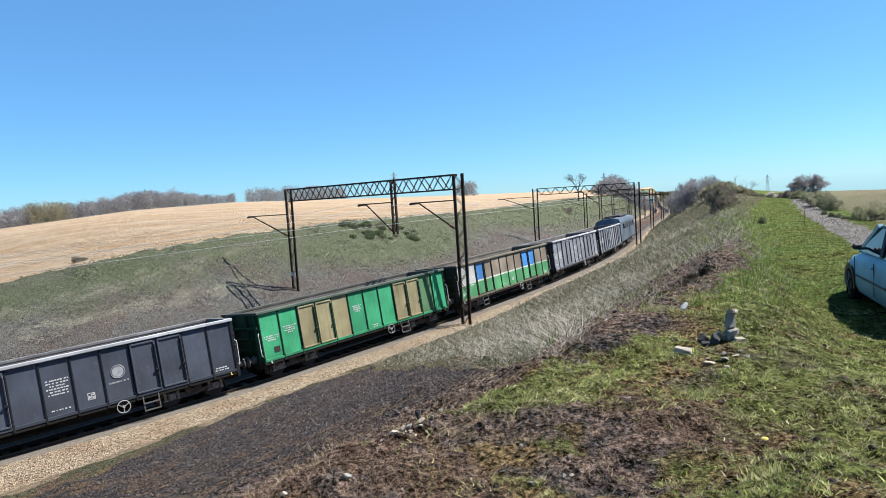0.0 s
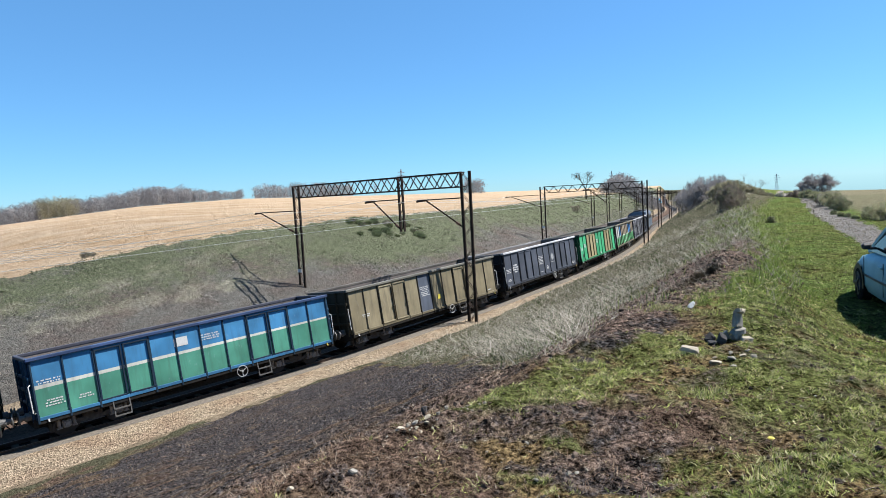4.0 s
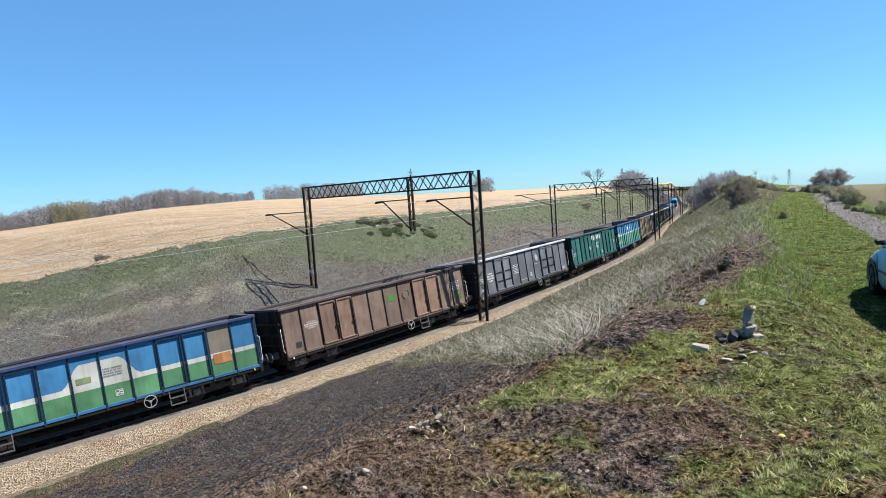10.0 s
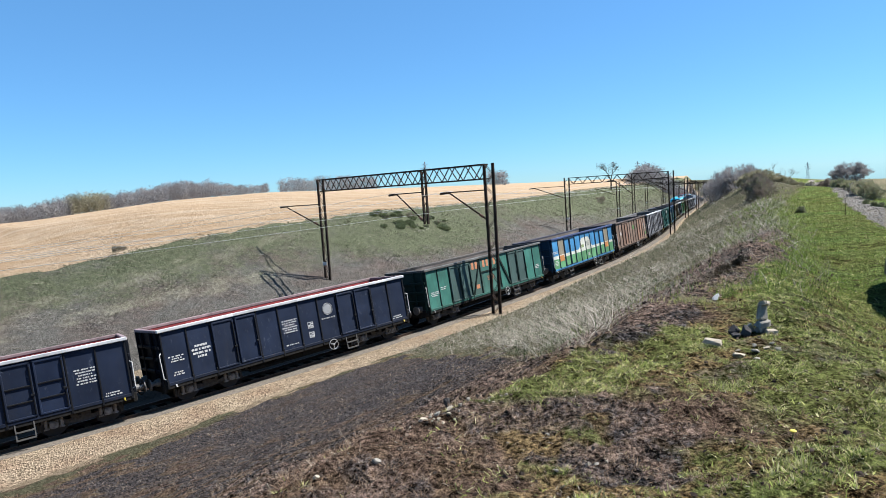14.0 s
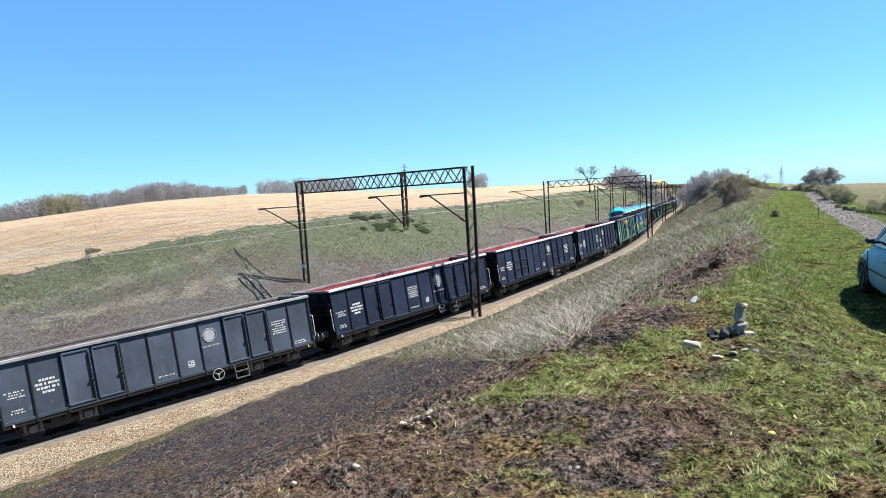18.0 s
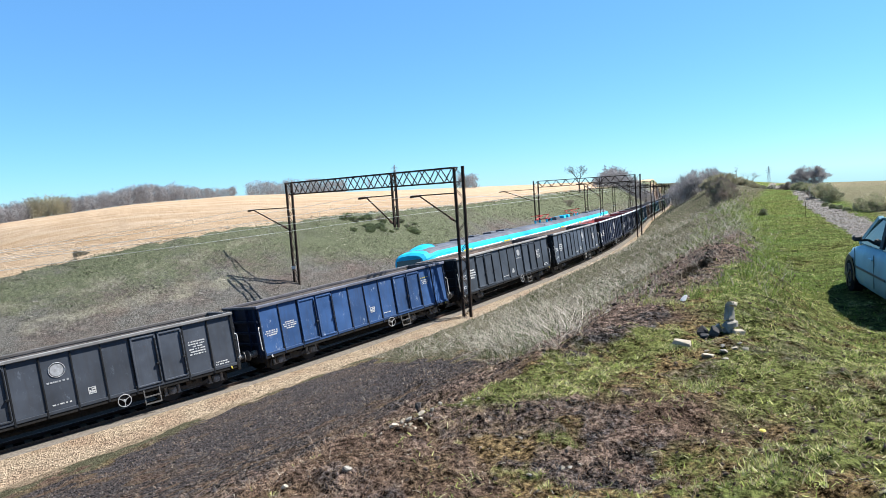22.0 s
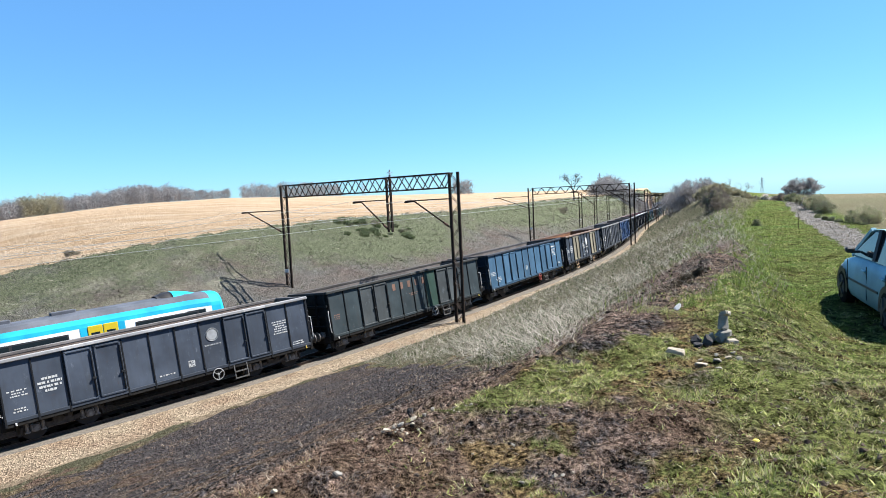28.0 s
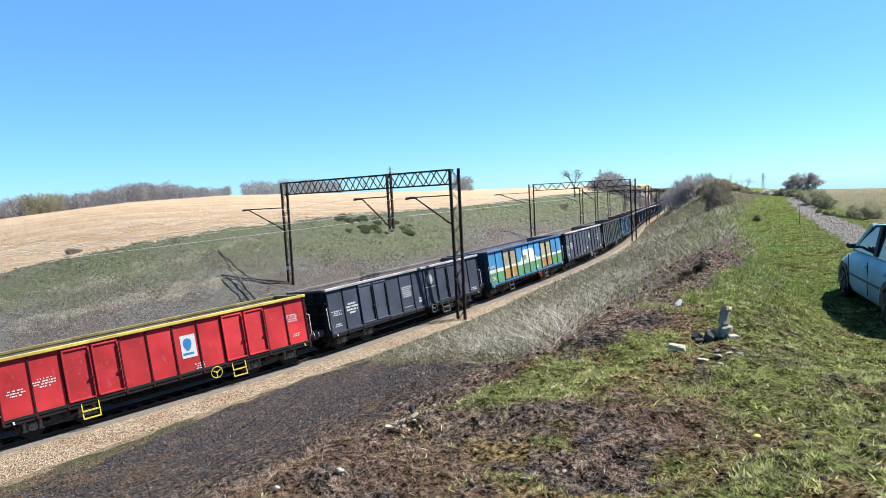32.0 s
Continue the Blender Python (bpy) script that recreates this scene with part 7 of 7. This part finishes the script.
    blades("bank_grass", WEED_GREEN, x[k], y[k], z[k], 0.12 + 0.2 * rnd.rand(len(k)), 0.007 * (1 + 0.06 * r[k]), rnd.uniform(0.1, 0.9, len(k)), "green grass between dry stalks on the bank", "grass", 5)
    # burnt stubble
    x, y, r, rnd = polar(130000, 2.6, 40, -0.85, 0.45, 31)
    z, s, lat, f, brink = ground_at(x, y, True)
    mk = masks(x, y, s, lat, f, brink)
    i = np.where((lat > toe_at(s) + 0.5) & (rnd.rand(len(x)) < mk["burnt"] * np.clip(0.34 - 0.9 * (hum(x, y, 1.4, 9.0) + 0.8 * hum(x, y, 0.45, 3.0)) - 0.25 * mk["brown"], 0.05, 0.9)))[0]
    blades("burnt_stubble", CHAR, x[i], y[i], z[i], 0.012 + 0.035 * rnd.rand(len(i)) + 0.002 * r[i], 0.0045 * (1 + 0.10 * r[i]), rnd.uniform(0.8, 1.5, len(i)), "charred stubble on the burnt bank", "burnt grass", 6)
    spot = hum(x, y, 1.4, 9.0) + 0.8 * hum(x, y, 0.45, 3.0)
    k = np.where((lat > toe_at(s) + 0.5) & (brink < 0.5) & (rnd.rand(len(x)) < mk["burnt"] * np.clip(0.06 + 1.0 * spot + 0.18 * mk["brown"], 0.02, 0.8)))[0]
    blades("scorched_tufts", DEADGRASS, x[k], y[k], z[k], 0.02 + 0.06 * rnd.rand(len(k)) + 0.003 * r[k], 0.0045 * (1 + 0.09 * r[k]), rnd.uniform(0.5, 1.5, len(k)), "brown half-burnt grass on the bank", "burnt grass", 26)
    j = np.where((lat > toe_at(s) + 0.3) & (lat < toe_at(s) + 7) & (rnd.rand(len(x)) < 0.9 * mk["red"] * (brink < 0)))[0]
    blades("scorched_bank_grass", RUSTGRASS, x[j], y[j], z[j], 0.04 + 0.09 * rnd.rand(len(j)), 0.005 * (1 + 0.08 * r[j]), rnd.uniform(0.2, 1.2, len(j)), "scorched brown grass along the ballast", "grass", 7)
    # far bank
    rnd = np.random.RandomState(41)
    n = 120000
    s = -60 + 330 * rnd.rand(n) ** 1.5
    lat = -rnd.uniform(8.3, 22.6, n)
    p = on_line(s, lat, 0, False)
    x, y = p[:, 0], p[:, 1]
    z = ground_at(x, y)
    dist = np.hypot(x, y)
    clump = hum(x, y, 5.0, 2.0) * 0.6 + hum(x, y, 1.7, 4.0) * 0.5
    bench = np.exp(-((lat + 15.5) / 0.5) ** 2) * (s < 14)
    ok = rnd.rand(n) < (0.4 + 0.6 * clump) * (1 - 0.8 * bench)
    i = np.where(ok)[0]
    blades("bank_weeds", WEED, x[i], y[i], z[i], (0.08 + 0.17 * rnd.rand(len(i))) * (1 + 0.3 * clump[i]), 0.014 + 0.0007 * dist[i], rnd.uniform(0.9, 1.5, len(i)), "rough dead weeds on the far bank", "weeds", 8)
    k = np.where(rnd.rand(n) < 0.18 * (0.4 + clump))[0]
    t = np.interp(s[k], LS, LT)
    lie = np.arctan2(-np.cos(t), -np.sin(t)) + rnd.normal(0.7, 0.9, len(k))
    blades("fallen_stalks", STRAW, x[k], y[k], z[k] + 0.04, 0.5 + 1.1 * rnd.rand(len(k)), 0.009 + 0.0005 * dist[k], rnd.uniform(1.25, 1.5, len(k)), "long pale dead stalks lying over the far bank", "dry grass", 14, 0.2, lie)
    green = np.exp(-(((s - 32) / 14) ** 2 + ((lat + 15) / 4) ** 2)) + 0.8 * np.exp(-(((s + 2) / 10) ** 2 + ((lat + 20) / 2.5) ** 2)) + 0.45 * (lat < -19.5) + 0.5 * (s > 70)
    j = np.where(rnd.rand(n) < green * (0.4 + 0.6 * clump))[0]
    blades("green_weeds", WEED_GREEN, x[j], y[j], z[j], 0.08 + 0.2 * rnd.rand(len(j)), 0.016 + 0.0007 * dist[j], rnd.uniform(0.7, 1.45, len(j)), "fresh green weeds and brambles on the far bank", "weeds", 9)


def clods():
    """Lumps of burnt earth along the brink."""
    rnd = np.random.RandomState(61)
    n = 15000
    r = 3 + 14 * rnd.rand(n) ** 1.2
    az = rnd.uniform(-0.7, 0.68, n)
    x, y = r * np.sin(az), r * np.cos(az)
    z, s, lat, f, brink = ground_at(x, y, True)
    mk = masks(x, y, s, lat, f, brink)
    shapes = [rock_mesh(1, 0.8, 0.55, 300 + i, 0.5, 1) for i in range(5)]
    m = Mesh()
    for i in range(n):
        if brink[i] < -4 or rnd.rand() > max(0.8 * mk["burnt"][i], 0.10 * (brink[i] < 3), 0.28 * (brink[i] > 1.0) * (brink[i] < 9) * (road_off(x[i], y[i]) > 1), 0.4 * mk["red"][i] * (brink[i] > 0)):
            continue
        k = (0.007 + (0.03 + 0.022 * mk["clod"][i] * (brink[i] < 0.5) * (y[i] > 5)) * rnd.rand() ** 2.2) * (0.8 + 0.03 * r[i])
        sh = shapes[i % 5]
        m.add(sh.v, sh.f, 0, Matrix.Translation((x[i], y[i], z[i] + k * 0.15)) @ pose(0, 0, 0, 0, rnd.uniform(-20, 20), rnd.uniform(0, 360)) @ Matrix.Scale(k, 4))
    part("earth_clods", m, leafy("burnt_clods", [(0.012, 0.010, 0.009), (0.05, 0.038, 0.031), (0.14, 0.105, 0.08), (0.028, 0.021, 0.018), (0.09, 0.066, 0.052)], 0.95), None, "crumbly clods of burnt earth", kind="stuff", category="earth")


def tall_weed(px, dist, h):
    w = new("dead_weed")
    tagged(w, "thin dark dead weed stalk beside the path", "weed")
    rnd = random.Random(px)
    m = Mesh()
    m.tube([(0, 0, -0.05), (0.02, 0.01, h * 0.5), (-0.01, 0.03, h)], [0.014, 0.011, 0.006], 5)
    part("stalk", m, TWIG_DARK, w)
    for k in range(7):
        z = h * (0.45 + 0.08 * k)
        a = rnd.uniform(0, 6.28)
        t = Mesh()
        t.tube([(0, 0, z), (0.12 * h * math.cos(a), 0.12 * h * math.sin(a), z + 0.09 * h)], [0.007, 0.004], 4)
        part("twig", t, TWIG_DARK, w)
    return w


TWIG_DARK = leafy("dark_twigs", [(0.036, 0.027, 0.018), (0.084, 0.066, 0.042)])
grow()
clods()

# one dandelion
dl = new("dandelion")
tagged(dl, "single yellow dandelion in the grass", "flower")
_z = float(ground_at(np.array([1.93]), np.array([3.96]))[0])
dl.matrix_basis = pose(1.93, 3.96, _z)
_m = Mesh()
_m.tube([(0, 0, 0), (0.004, 0, 0.06)], 0.003, 5)
part("stem", _m, WEED_GREEN, dl)
_m = Mesh()
_m.tube([(0.004, 0, 0.055), (0.004, 0, 0.066), (0.004, 0, 0.072)], [0.008, 0.022, 0.016], 12)
part("flower_head", _m, YELLOW, dl)

# ---- trees and bushes ----
BARK = plain("grey_bark", (0.114, 0.099, 0.087), 0.9, 0, 0.3, 6)
TWIG = leafy("bare_twigs", [(0.13, 0.105, 0.085), (0.24, 0.20, 0.165), (0.18, 0.15, 0.125)], 0.85, 0.3)
# twigs for distant growth, paler and greyer: the haze is mixed into the tones
TWIG_FAR = leafy("hazed_twigs", [(0.20, 0.190, 0.190), (0.29, 0.276, 0.276), (0.24, 0.227, 0.226)], 0.85, 0.4)
BUD = leafy("budding_leaves", [(0.22, 0.20, 0.125), (0.33, 0.30, 0.20), (0.27, 0.24, 0.165)], 0.8, 0.5)
LEAF = leafy("young_leaves", [(0.12, 0.13, 0.075), (0.19, 0.20, 0.12), (0.26, 0.25, 0.17)], 0.7, 0.5)
LEAF2 = leafy("fresh_leaves", [(0.14, 0.175, 0.085), (0.23, 0.27, 0.14), (0.31, 0.33, 0.19)], 0.7, 0.5)
BRAMBLE = leafy("bramble_leaves", [(0.085, 0.110, 0.058), (0.14, 0.172, 0.085), (0.20, 0.22, 0.13)], 0.7, 0.45)
BLOSSOM = leafy("white_blossom", [(0.45, 0.45, 0.38), (0.58, 0.58, 0.5)], 0.7, 0.3)


def limbs(m, rnd, p, d, length, rad, depth, tips):
    """Tapered, forking limbs; the ends are collected in tips."""
    q = p + d * length * 0.5 + Vector((rnd.gauss(0, 1), rnd.gauss(0, 1), rnd.gauss(0, 0.5))) * length * 0.06
    e = q + (d + Vector((rnd.gauss(0, 0.12), rnd.gauss(0, 0.12), 0.08))).normalized() * length * 0.5
    m.tube([p, q, e], [rad, rad * 0.8, rad * 0.6], 5 if depth > 1 else 4, 0, False)
    if depth == 0:
        tips.append((e, d))
        return
    for k in range(rnd.choice((2, 3, 3))):
        nd = (d + Vector((rnd.gauss(0, 0.5), rnd.gauss(0, 0.5), rnd.uniform(-0.05, 0.45)))).normalized()
        limbs(m, rnd, e if k else q.lerp(e, 0.6), nd, length * rnd.uniform(0.6, 0.8), rad * 0.55, depth - 1, tips)


def crown(m, rnd, tips, n, spread, w, l, up=0.5):
    for p, d in tips:
        for _ in range(n):
            c = p + Vector((rnd.gauss(0, 1), rnd.gauss(0, 1), rnd.gauss(0, 0.8))) * spread
            t = (d * up + Vector((rnd.gauss(0, 1), rnd.gauss(0, 1), rnd.gauss(0.4, 0.8)))).normalized()
            a = t.orthogonal().normalized()
            k = l * rnd.uniform(0.5, 1.3)
            m.face([c - a * w / 2, c + a * w / 2, c + t * k * 0.6 + a * w * 0.35, c + t * k, c + t * k * 0.6 - a * w * 0.35])


def bare_tree(h, seed, depth=3, twigs=10, w=0.03, leaf=None, squat=1.0, name="tree", label="bare deciduous tree in early spring", mat=None, stems=1, wood_mat=None):
    rnd = random.Random(seed)
    t = new(name)
    tagged(t, label, "tree" if name == "tree" else "bush")
    wood, tips = Mesh(), []
    for k in range(stems):
        if k:
            part("stem", wood, BARK, t)
            wood = Mesh()
        d = Vector((rnd.gauss(0, 0.05 if stems == 1 else 0.5), rnd.gauss(0, 0.05 if stems == 1 else 0.5), 1)).normalized()
        limbs(wood, rnd, Vector((rnd.gauss(0, 0.12) * (stems > 1), rnd.gauss(0, 0.12) * (stems > 1), -0.1)), d, h * 0.36 * squat, h * (0.022 if wood_mat is None else 0.034) / stems ** 0.5, depth, tips)
    part("trunk" if stems == 1 else "stem", wood, wood_mat or BARK, t)
    if stems > 1:
        for _ in range(26):
            a, q = rnd.uniform(0, 6.28), rnd.random() ** 0.6
            z = rnd.uniform(0.05, 0.8)
            tips.append((Vector((math.cos(a) * q, math.sin(a) * q, 0)) * h * 0.42 * math.sqrt(max(0.1, 1 - (z - 0.25) ** 2 * 2.4)) + Vector((0, 0, h * z * 0.75)), Vector((0, 0, 1))))
    c = Mesh()
    crown(c, rnd, tips, twigs, h * 0.055, w, h * (0.07 if stems == 1 else 0.12))
    part("crown", c, mat or TWIG, t)
    if leaf is not None:
        lv = Mesh()
        crown(lv, rnd, tips, twigs, h * 0.075, w * 1.7, h * 0.035)
        part("leaves", lv, leaf, t)
    return t


def put(ob, px, dist, sink=0.1, turn=0.0, scale=1.0):
    """Stands a thing on the ground in a direction and distance from the place where one stands."""
    az = math.atan((px - 784) / 1140)
    x, y = dist * math.sin(az), dist * math.cos(az)
    z = float(ground_at(np.array([x]), np.array([y]))[0])
    ob.matrix_basis = pose(x, y, z - sink, 0, 0, turn) @ Matrix.Scale(scale, 4)
    return ob


def wood_stuff(name, label, spots, kinds, seed, mats):
    """Far woodland as one mesh of many bare trees."""
    rnd = random.Random(seed)
    m = Mesh()
    for px, dist, h in spots:
        v, f, q = kinds[rnd.randrange(len(kinds))]
        az = math.atan((px - 784) / 1140)
        x, y = dist * math.sin(az), dist * math.cos(az)
        z = float(ground_at(np.array([x]), np.array([y]))[0])
        k = h / 10.0
        a = rnd.uniform(0, 6.28)
        ca, sa = math.cos(a) * k, math.sin(a) * k
        n = len(m.v)
        m.v += [(x + p[0] * ca - p[1] * sa, y + p[0] * sa + p[1] * ca, z + p[2] * k) for p in v]
        m.f += [tuple(n + i for i in g) for g in f]
        m.m += q
    return part(name, m, mats, None, label, kind="stuff", category="woodland")


def kind_of(seed, leaf):
    rnd = random.Random(seed)
    m, tips = Mesh(), []
    limbs(m, rnd, Vector((0, 0, -0.3)), Vector((0, 0, 1)), 3.6, 0.11, 2, tips)
    low = [(Vector((rnd.gauss(0, 0.7), rnd.gauss(0, 0.7), rnd.uniform(0.6, 5.5))), Vector((0, 0, 1))) for _ in range(16)]
    c = Mesh()
    crown(c, rnd, tips + low, 7, 0.8, 0.20, 1.2)
    n = len(m.v)
    m.v += c.v
    m.f += [tuple(n + i for i in g) for g in c.f]
    m.m += [leaf] * len(c.f)
    return m.v, m.f, m.m


rnd = random.Random(77)
kinds = [kind_of(i, 1) for i in range(5)]
green_kinds = [kind_of(i + 10, 2) for i in range(3)]
# bark of the far woods is paled with haze in its colour too
WOODM = [plain("hazed_bark", (0.18, 0.162, 0.15), 0.9), TWIG_FAR, BUD]
spots = []
for px in np.arange(-130, 418, 2.6):
    for row in range(2):
        spots.append((px + rnd.uniform(-2, 2), rnd.uniform(265, 300) + row * 18, (rnd.uniform(6.3, 8.3) + 0.8 * math.sin(px * 0.03)) * (1 - 0.42 * float(smoothstep(px, 300, 415)))))
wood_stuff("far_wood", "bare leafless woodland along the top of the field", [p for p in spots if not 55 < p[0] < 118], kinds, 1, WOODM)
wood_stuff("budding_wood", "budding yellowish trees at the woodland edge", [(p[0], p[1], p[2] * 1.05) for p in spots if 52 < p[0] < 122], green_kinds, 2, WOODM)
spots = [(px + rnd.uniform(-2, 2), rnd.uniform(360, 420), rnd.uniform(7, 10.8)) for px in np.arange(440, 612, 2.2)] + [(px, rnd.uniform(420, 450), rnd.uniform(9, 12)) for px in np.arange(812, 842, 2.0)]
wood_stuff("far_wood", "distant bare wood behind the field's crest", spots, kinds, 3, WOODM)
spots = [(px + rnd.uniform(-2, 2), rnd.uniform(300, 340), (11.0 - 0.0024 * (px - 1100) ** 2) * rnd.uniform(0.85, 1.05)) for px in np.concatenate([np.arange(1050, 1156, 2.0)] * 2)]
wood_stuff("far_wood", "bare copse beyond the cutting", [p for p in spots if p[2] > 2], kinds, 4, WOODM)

put(bare_tree(8.6, 5, 4, 9, 0.09, label="lone bare tree above the cutting", mat=TWIG_DARK, wood_mat=TWIG_DARK), 1023, 192, 0.2)
put(bare_tree(2.4, 6, 2, 10, 0.07, name="bush", stems=4, label="small dark bush on the far bank", leaf=LEAF), 1003, 150)
put(bare_tree(0.8, 8, 2, 12, 0.03, name="bush", stems=5, label="small green bush at the field's edge", leaf=LEAF), 128, 53)


def clump(px, dist, h, seed, leaf, label, squat=0.8, mat=None, twigs=15):
    """A bush of many thin upright twigs, with or without young leaves."""
    rnd = random.Random(seed)
    b = new("bush")
    tagged(b, label, "bush")
    tips = []
    for k in range(5):
        w = Mesh()
        d = Vector((rnd.gauss(0, 0.45), rnd.gauss(0, 0.45), 1)).normalized()
        limbs(w, rnd, Vector((rnd.gauss(0, 0.1) * h, rnd.gauss(0, 0.1) * h, -0.1)), d, h * 0.30 * squat, h * 0.012, 2, tips)
        part("stem", w, BARK, b)
    for _ in range(44):
        a, q, u = rnd.uniform(0, 6.28), rnd.random() ** 0.6, rnd.random()
        rad = h * 0.5 * math.sqrt(max(0.05, 1 - (2 * u - 0.9) ** 2 * 0.8))
        tips.append((Vector((math.cos(a) * q * rad, math.sin(a) * q * rad, h * squat * u * 0.85)), Vector((math.cos(a) * 0.3, math.sin(a) * 0.3, 1))))
    wide = 0.006 + 0.00055 * dist
    c = Mesh()
    crown(c, rnd, tips, twigs, h * 0.06, wide * 0.8, h * 0.17, 1.5)
    part("crown", c, mat or TWIG, b)
    if leaf is not None:
        lv = Mesh()
        crown(lv, rnd, tips, twigs, h * 0.07, wide * 1.5, max(0.05, 0.0018 * dist), 1.0)
        part("leaves", lv, leaf, b)
    return put(b, px, dist, 0.08, seed * 37)


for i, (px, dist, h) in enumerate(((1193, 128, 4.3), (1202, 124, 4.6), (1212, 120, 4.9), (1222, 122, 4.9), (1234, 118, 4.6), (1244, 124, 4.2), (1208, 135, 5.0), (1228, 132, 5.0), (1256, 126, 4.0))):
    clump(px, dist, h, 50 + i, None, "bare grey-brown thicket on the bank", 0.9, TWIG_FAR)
for i, (px, dist, h) in enumerate(((1262, 62, 1.5), (1270, 60, 1.9), (1279, 61, 1.9), (1288, 63, 1.4), (1274, 58, 1.2))):
    clump(px, dist, h, 70 + i, LEAF if i % 2 else None, "twiggy grey-olive bush by the path", 1.15, TWIG)
for i, (px, dist, h) in enumerate(((1250, 88, 2.0), (1262, 86, 2.0), (1274, 84, 1.9), (1288, 86, 1.8), (1302, 88, 1.7), (1316, 88, 1.6), (1330, 90, 1.5), (1344, 92, 1.3), (1296, 94, 2.2), (1322, 95, 2.0))):
    clump(px, dist, h, 90 + i, (BUD, LEAF)[i % 2], "budding bush on the overgrown mound", 0.8, BUD)
for px, h in ((1303, 3.4), (1320, 3.0)):
    put(bare_tree(h, int(px), 3, 9, 0.035, label="slender bare young tree on the mound"), px, 94, 0.1)
clump(1362, 84, 1.0, 141, BLOSSOM, "bush with white blossom at the end of the path")
for i, (px, dist, h) in enumerate(((1380, 88, 1.2), (1390, 84, 1.3), (1400, 82, 1.1))):
    clump(px, dist, h, 120 + i, None, "brown bare bush beside the gravel road", 0.9, TWIG)
for i, (px, dist, h) in enumerate(((1404, 76, 1.0), (1413, 73, 1.15), (1422, 70, 1.2), (1430, 67, 1.2), (1447, 61, 1.5), (1457, 58, 1.75), (1467, 55, 1.3))):
    clump(px, dist, h, 110 + i, LEAF2, "fresh yellow-green bush beside the gravel road", 0.8, BUD)
clump(1440, 62, 1.4, 140, BLOSSOM, "bush with white blossom by the road")
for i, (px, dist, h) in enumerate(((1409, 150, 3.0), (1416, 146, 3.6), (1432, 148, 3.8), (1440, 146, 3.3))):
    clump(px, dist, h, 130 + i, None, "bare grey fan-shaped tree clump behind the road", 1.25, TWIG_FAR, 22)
for i, (px, dist, h) in enumerate(((1515, 43, 0.8), (1526, 42, 1.1), (1540, 41, 1.2), (1553, 42, 1.0))):
    clump(px, dist, h, 150 + i, LEAF2, "thin grey-green bush beside the gravel road", 0.95, BUD, 9)
for i, (px, dist, h) in enumerate(((1455, 50, 0.4), (1468, 47, 0.4), (1480, 45, 0.4), (1492, 43, 0.35))):
    clump(px, dist, h, 170 + i, LEAF2, "low green weeds along the road's edge", 0.8)
for i, (px, dist, h) in enumerate(((1218, 11.6, 0.34), (1196, 11.2, 0.28), (1238, 12.4, 0.32), (1172, 10.8, 0.24), (1252, 13.2, 0.3))):
    clump(px, dist, h, 160 + i, None, "low dead bramble on the bank's edge", 0.6, TWIG_DARK)
clump(1345, 40, 0.5, 181, LEAF2, "dark green dock plant in the grass", 0.9)
put(tall_weed(1418, 20, 0.95), 1420, 37.5, 0)
rnd = random.Random(17)
for i in range(30):
    px = 600 + 130 * rnd.random()
    clump(px, 61.5 + (px - 600) * 0.045 + rnd.uniform(-1.5, 3.2), rnd.uniform(0.6, 1.3), 190 + i, BRAMBLE, "low green bramble on the far bank", 0.32, BRAMBLE if i % 3 else TWIG, 8)


# ---- what moves ----
EMU_T = [0, 10, 15, 17, 18, 19, 20, 21, 22, 23, 24, 25, 26, 27.5, 28, 29, 32]
EMU_S = [480, 268, 160, 115, 93, 71, 49, 31, 16.6, 3.15, -10.8, -24.4, -37.7, -57, -63.2, -76, -114]


def motions():
    times_ = [0.5 * i for i in range(65)]
    for k, w in enumerate(freight, 1):
        walk(w, [(t, seat(freight_s(t, k))) for t in times_])
    walk(engine, [(t, seat(freight_s(t, 0) + 2.6, 4.9)) for t in times_])
    front = np.interp(np.arange(0, 32.6, 0.5), EMU_T, EMU_S)
    soft = np.convolve(np.pad(front, 1, mode="reflect", reflect_type="odd"), [0.25, 0.5, 0.25], "valid")
    for k, c in enumerate(emu):
        walk(c, [(t, Matrix.Translation((0, 0, -0.3 * float(smoothstep(soft[i] + 10.7 + 21.4 * k, 0, 25)))) @ seat(soft[i] + 10.7 + 21.4 * k, 7.5, -4.5)) for i, t in enumerate(times_)])

    # the insect: metres ahead and to the right of, and above, the place where one stands
    way = [(0, -30, 60, 9.0), (1.0, -2.2, 6.5, 2.9), (1.2, -0.50, 2.3, 2.23), (1.3, -0.16, 1.12, 1.925), (1.4, 0.0, 0.75, 1.84), (1.5, 0.18, 0.42, 1.785), (1.6, 0.62, 0.18, 1.80), (2.5, 4.5, -2.0, 2.4), (32, 40.0, -30.0, 6.0)]
    walk(bee, [(t, pose(x, y, h, 0, 10, 20)) for t, x, y, h in way])


motions()
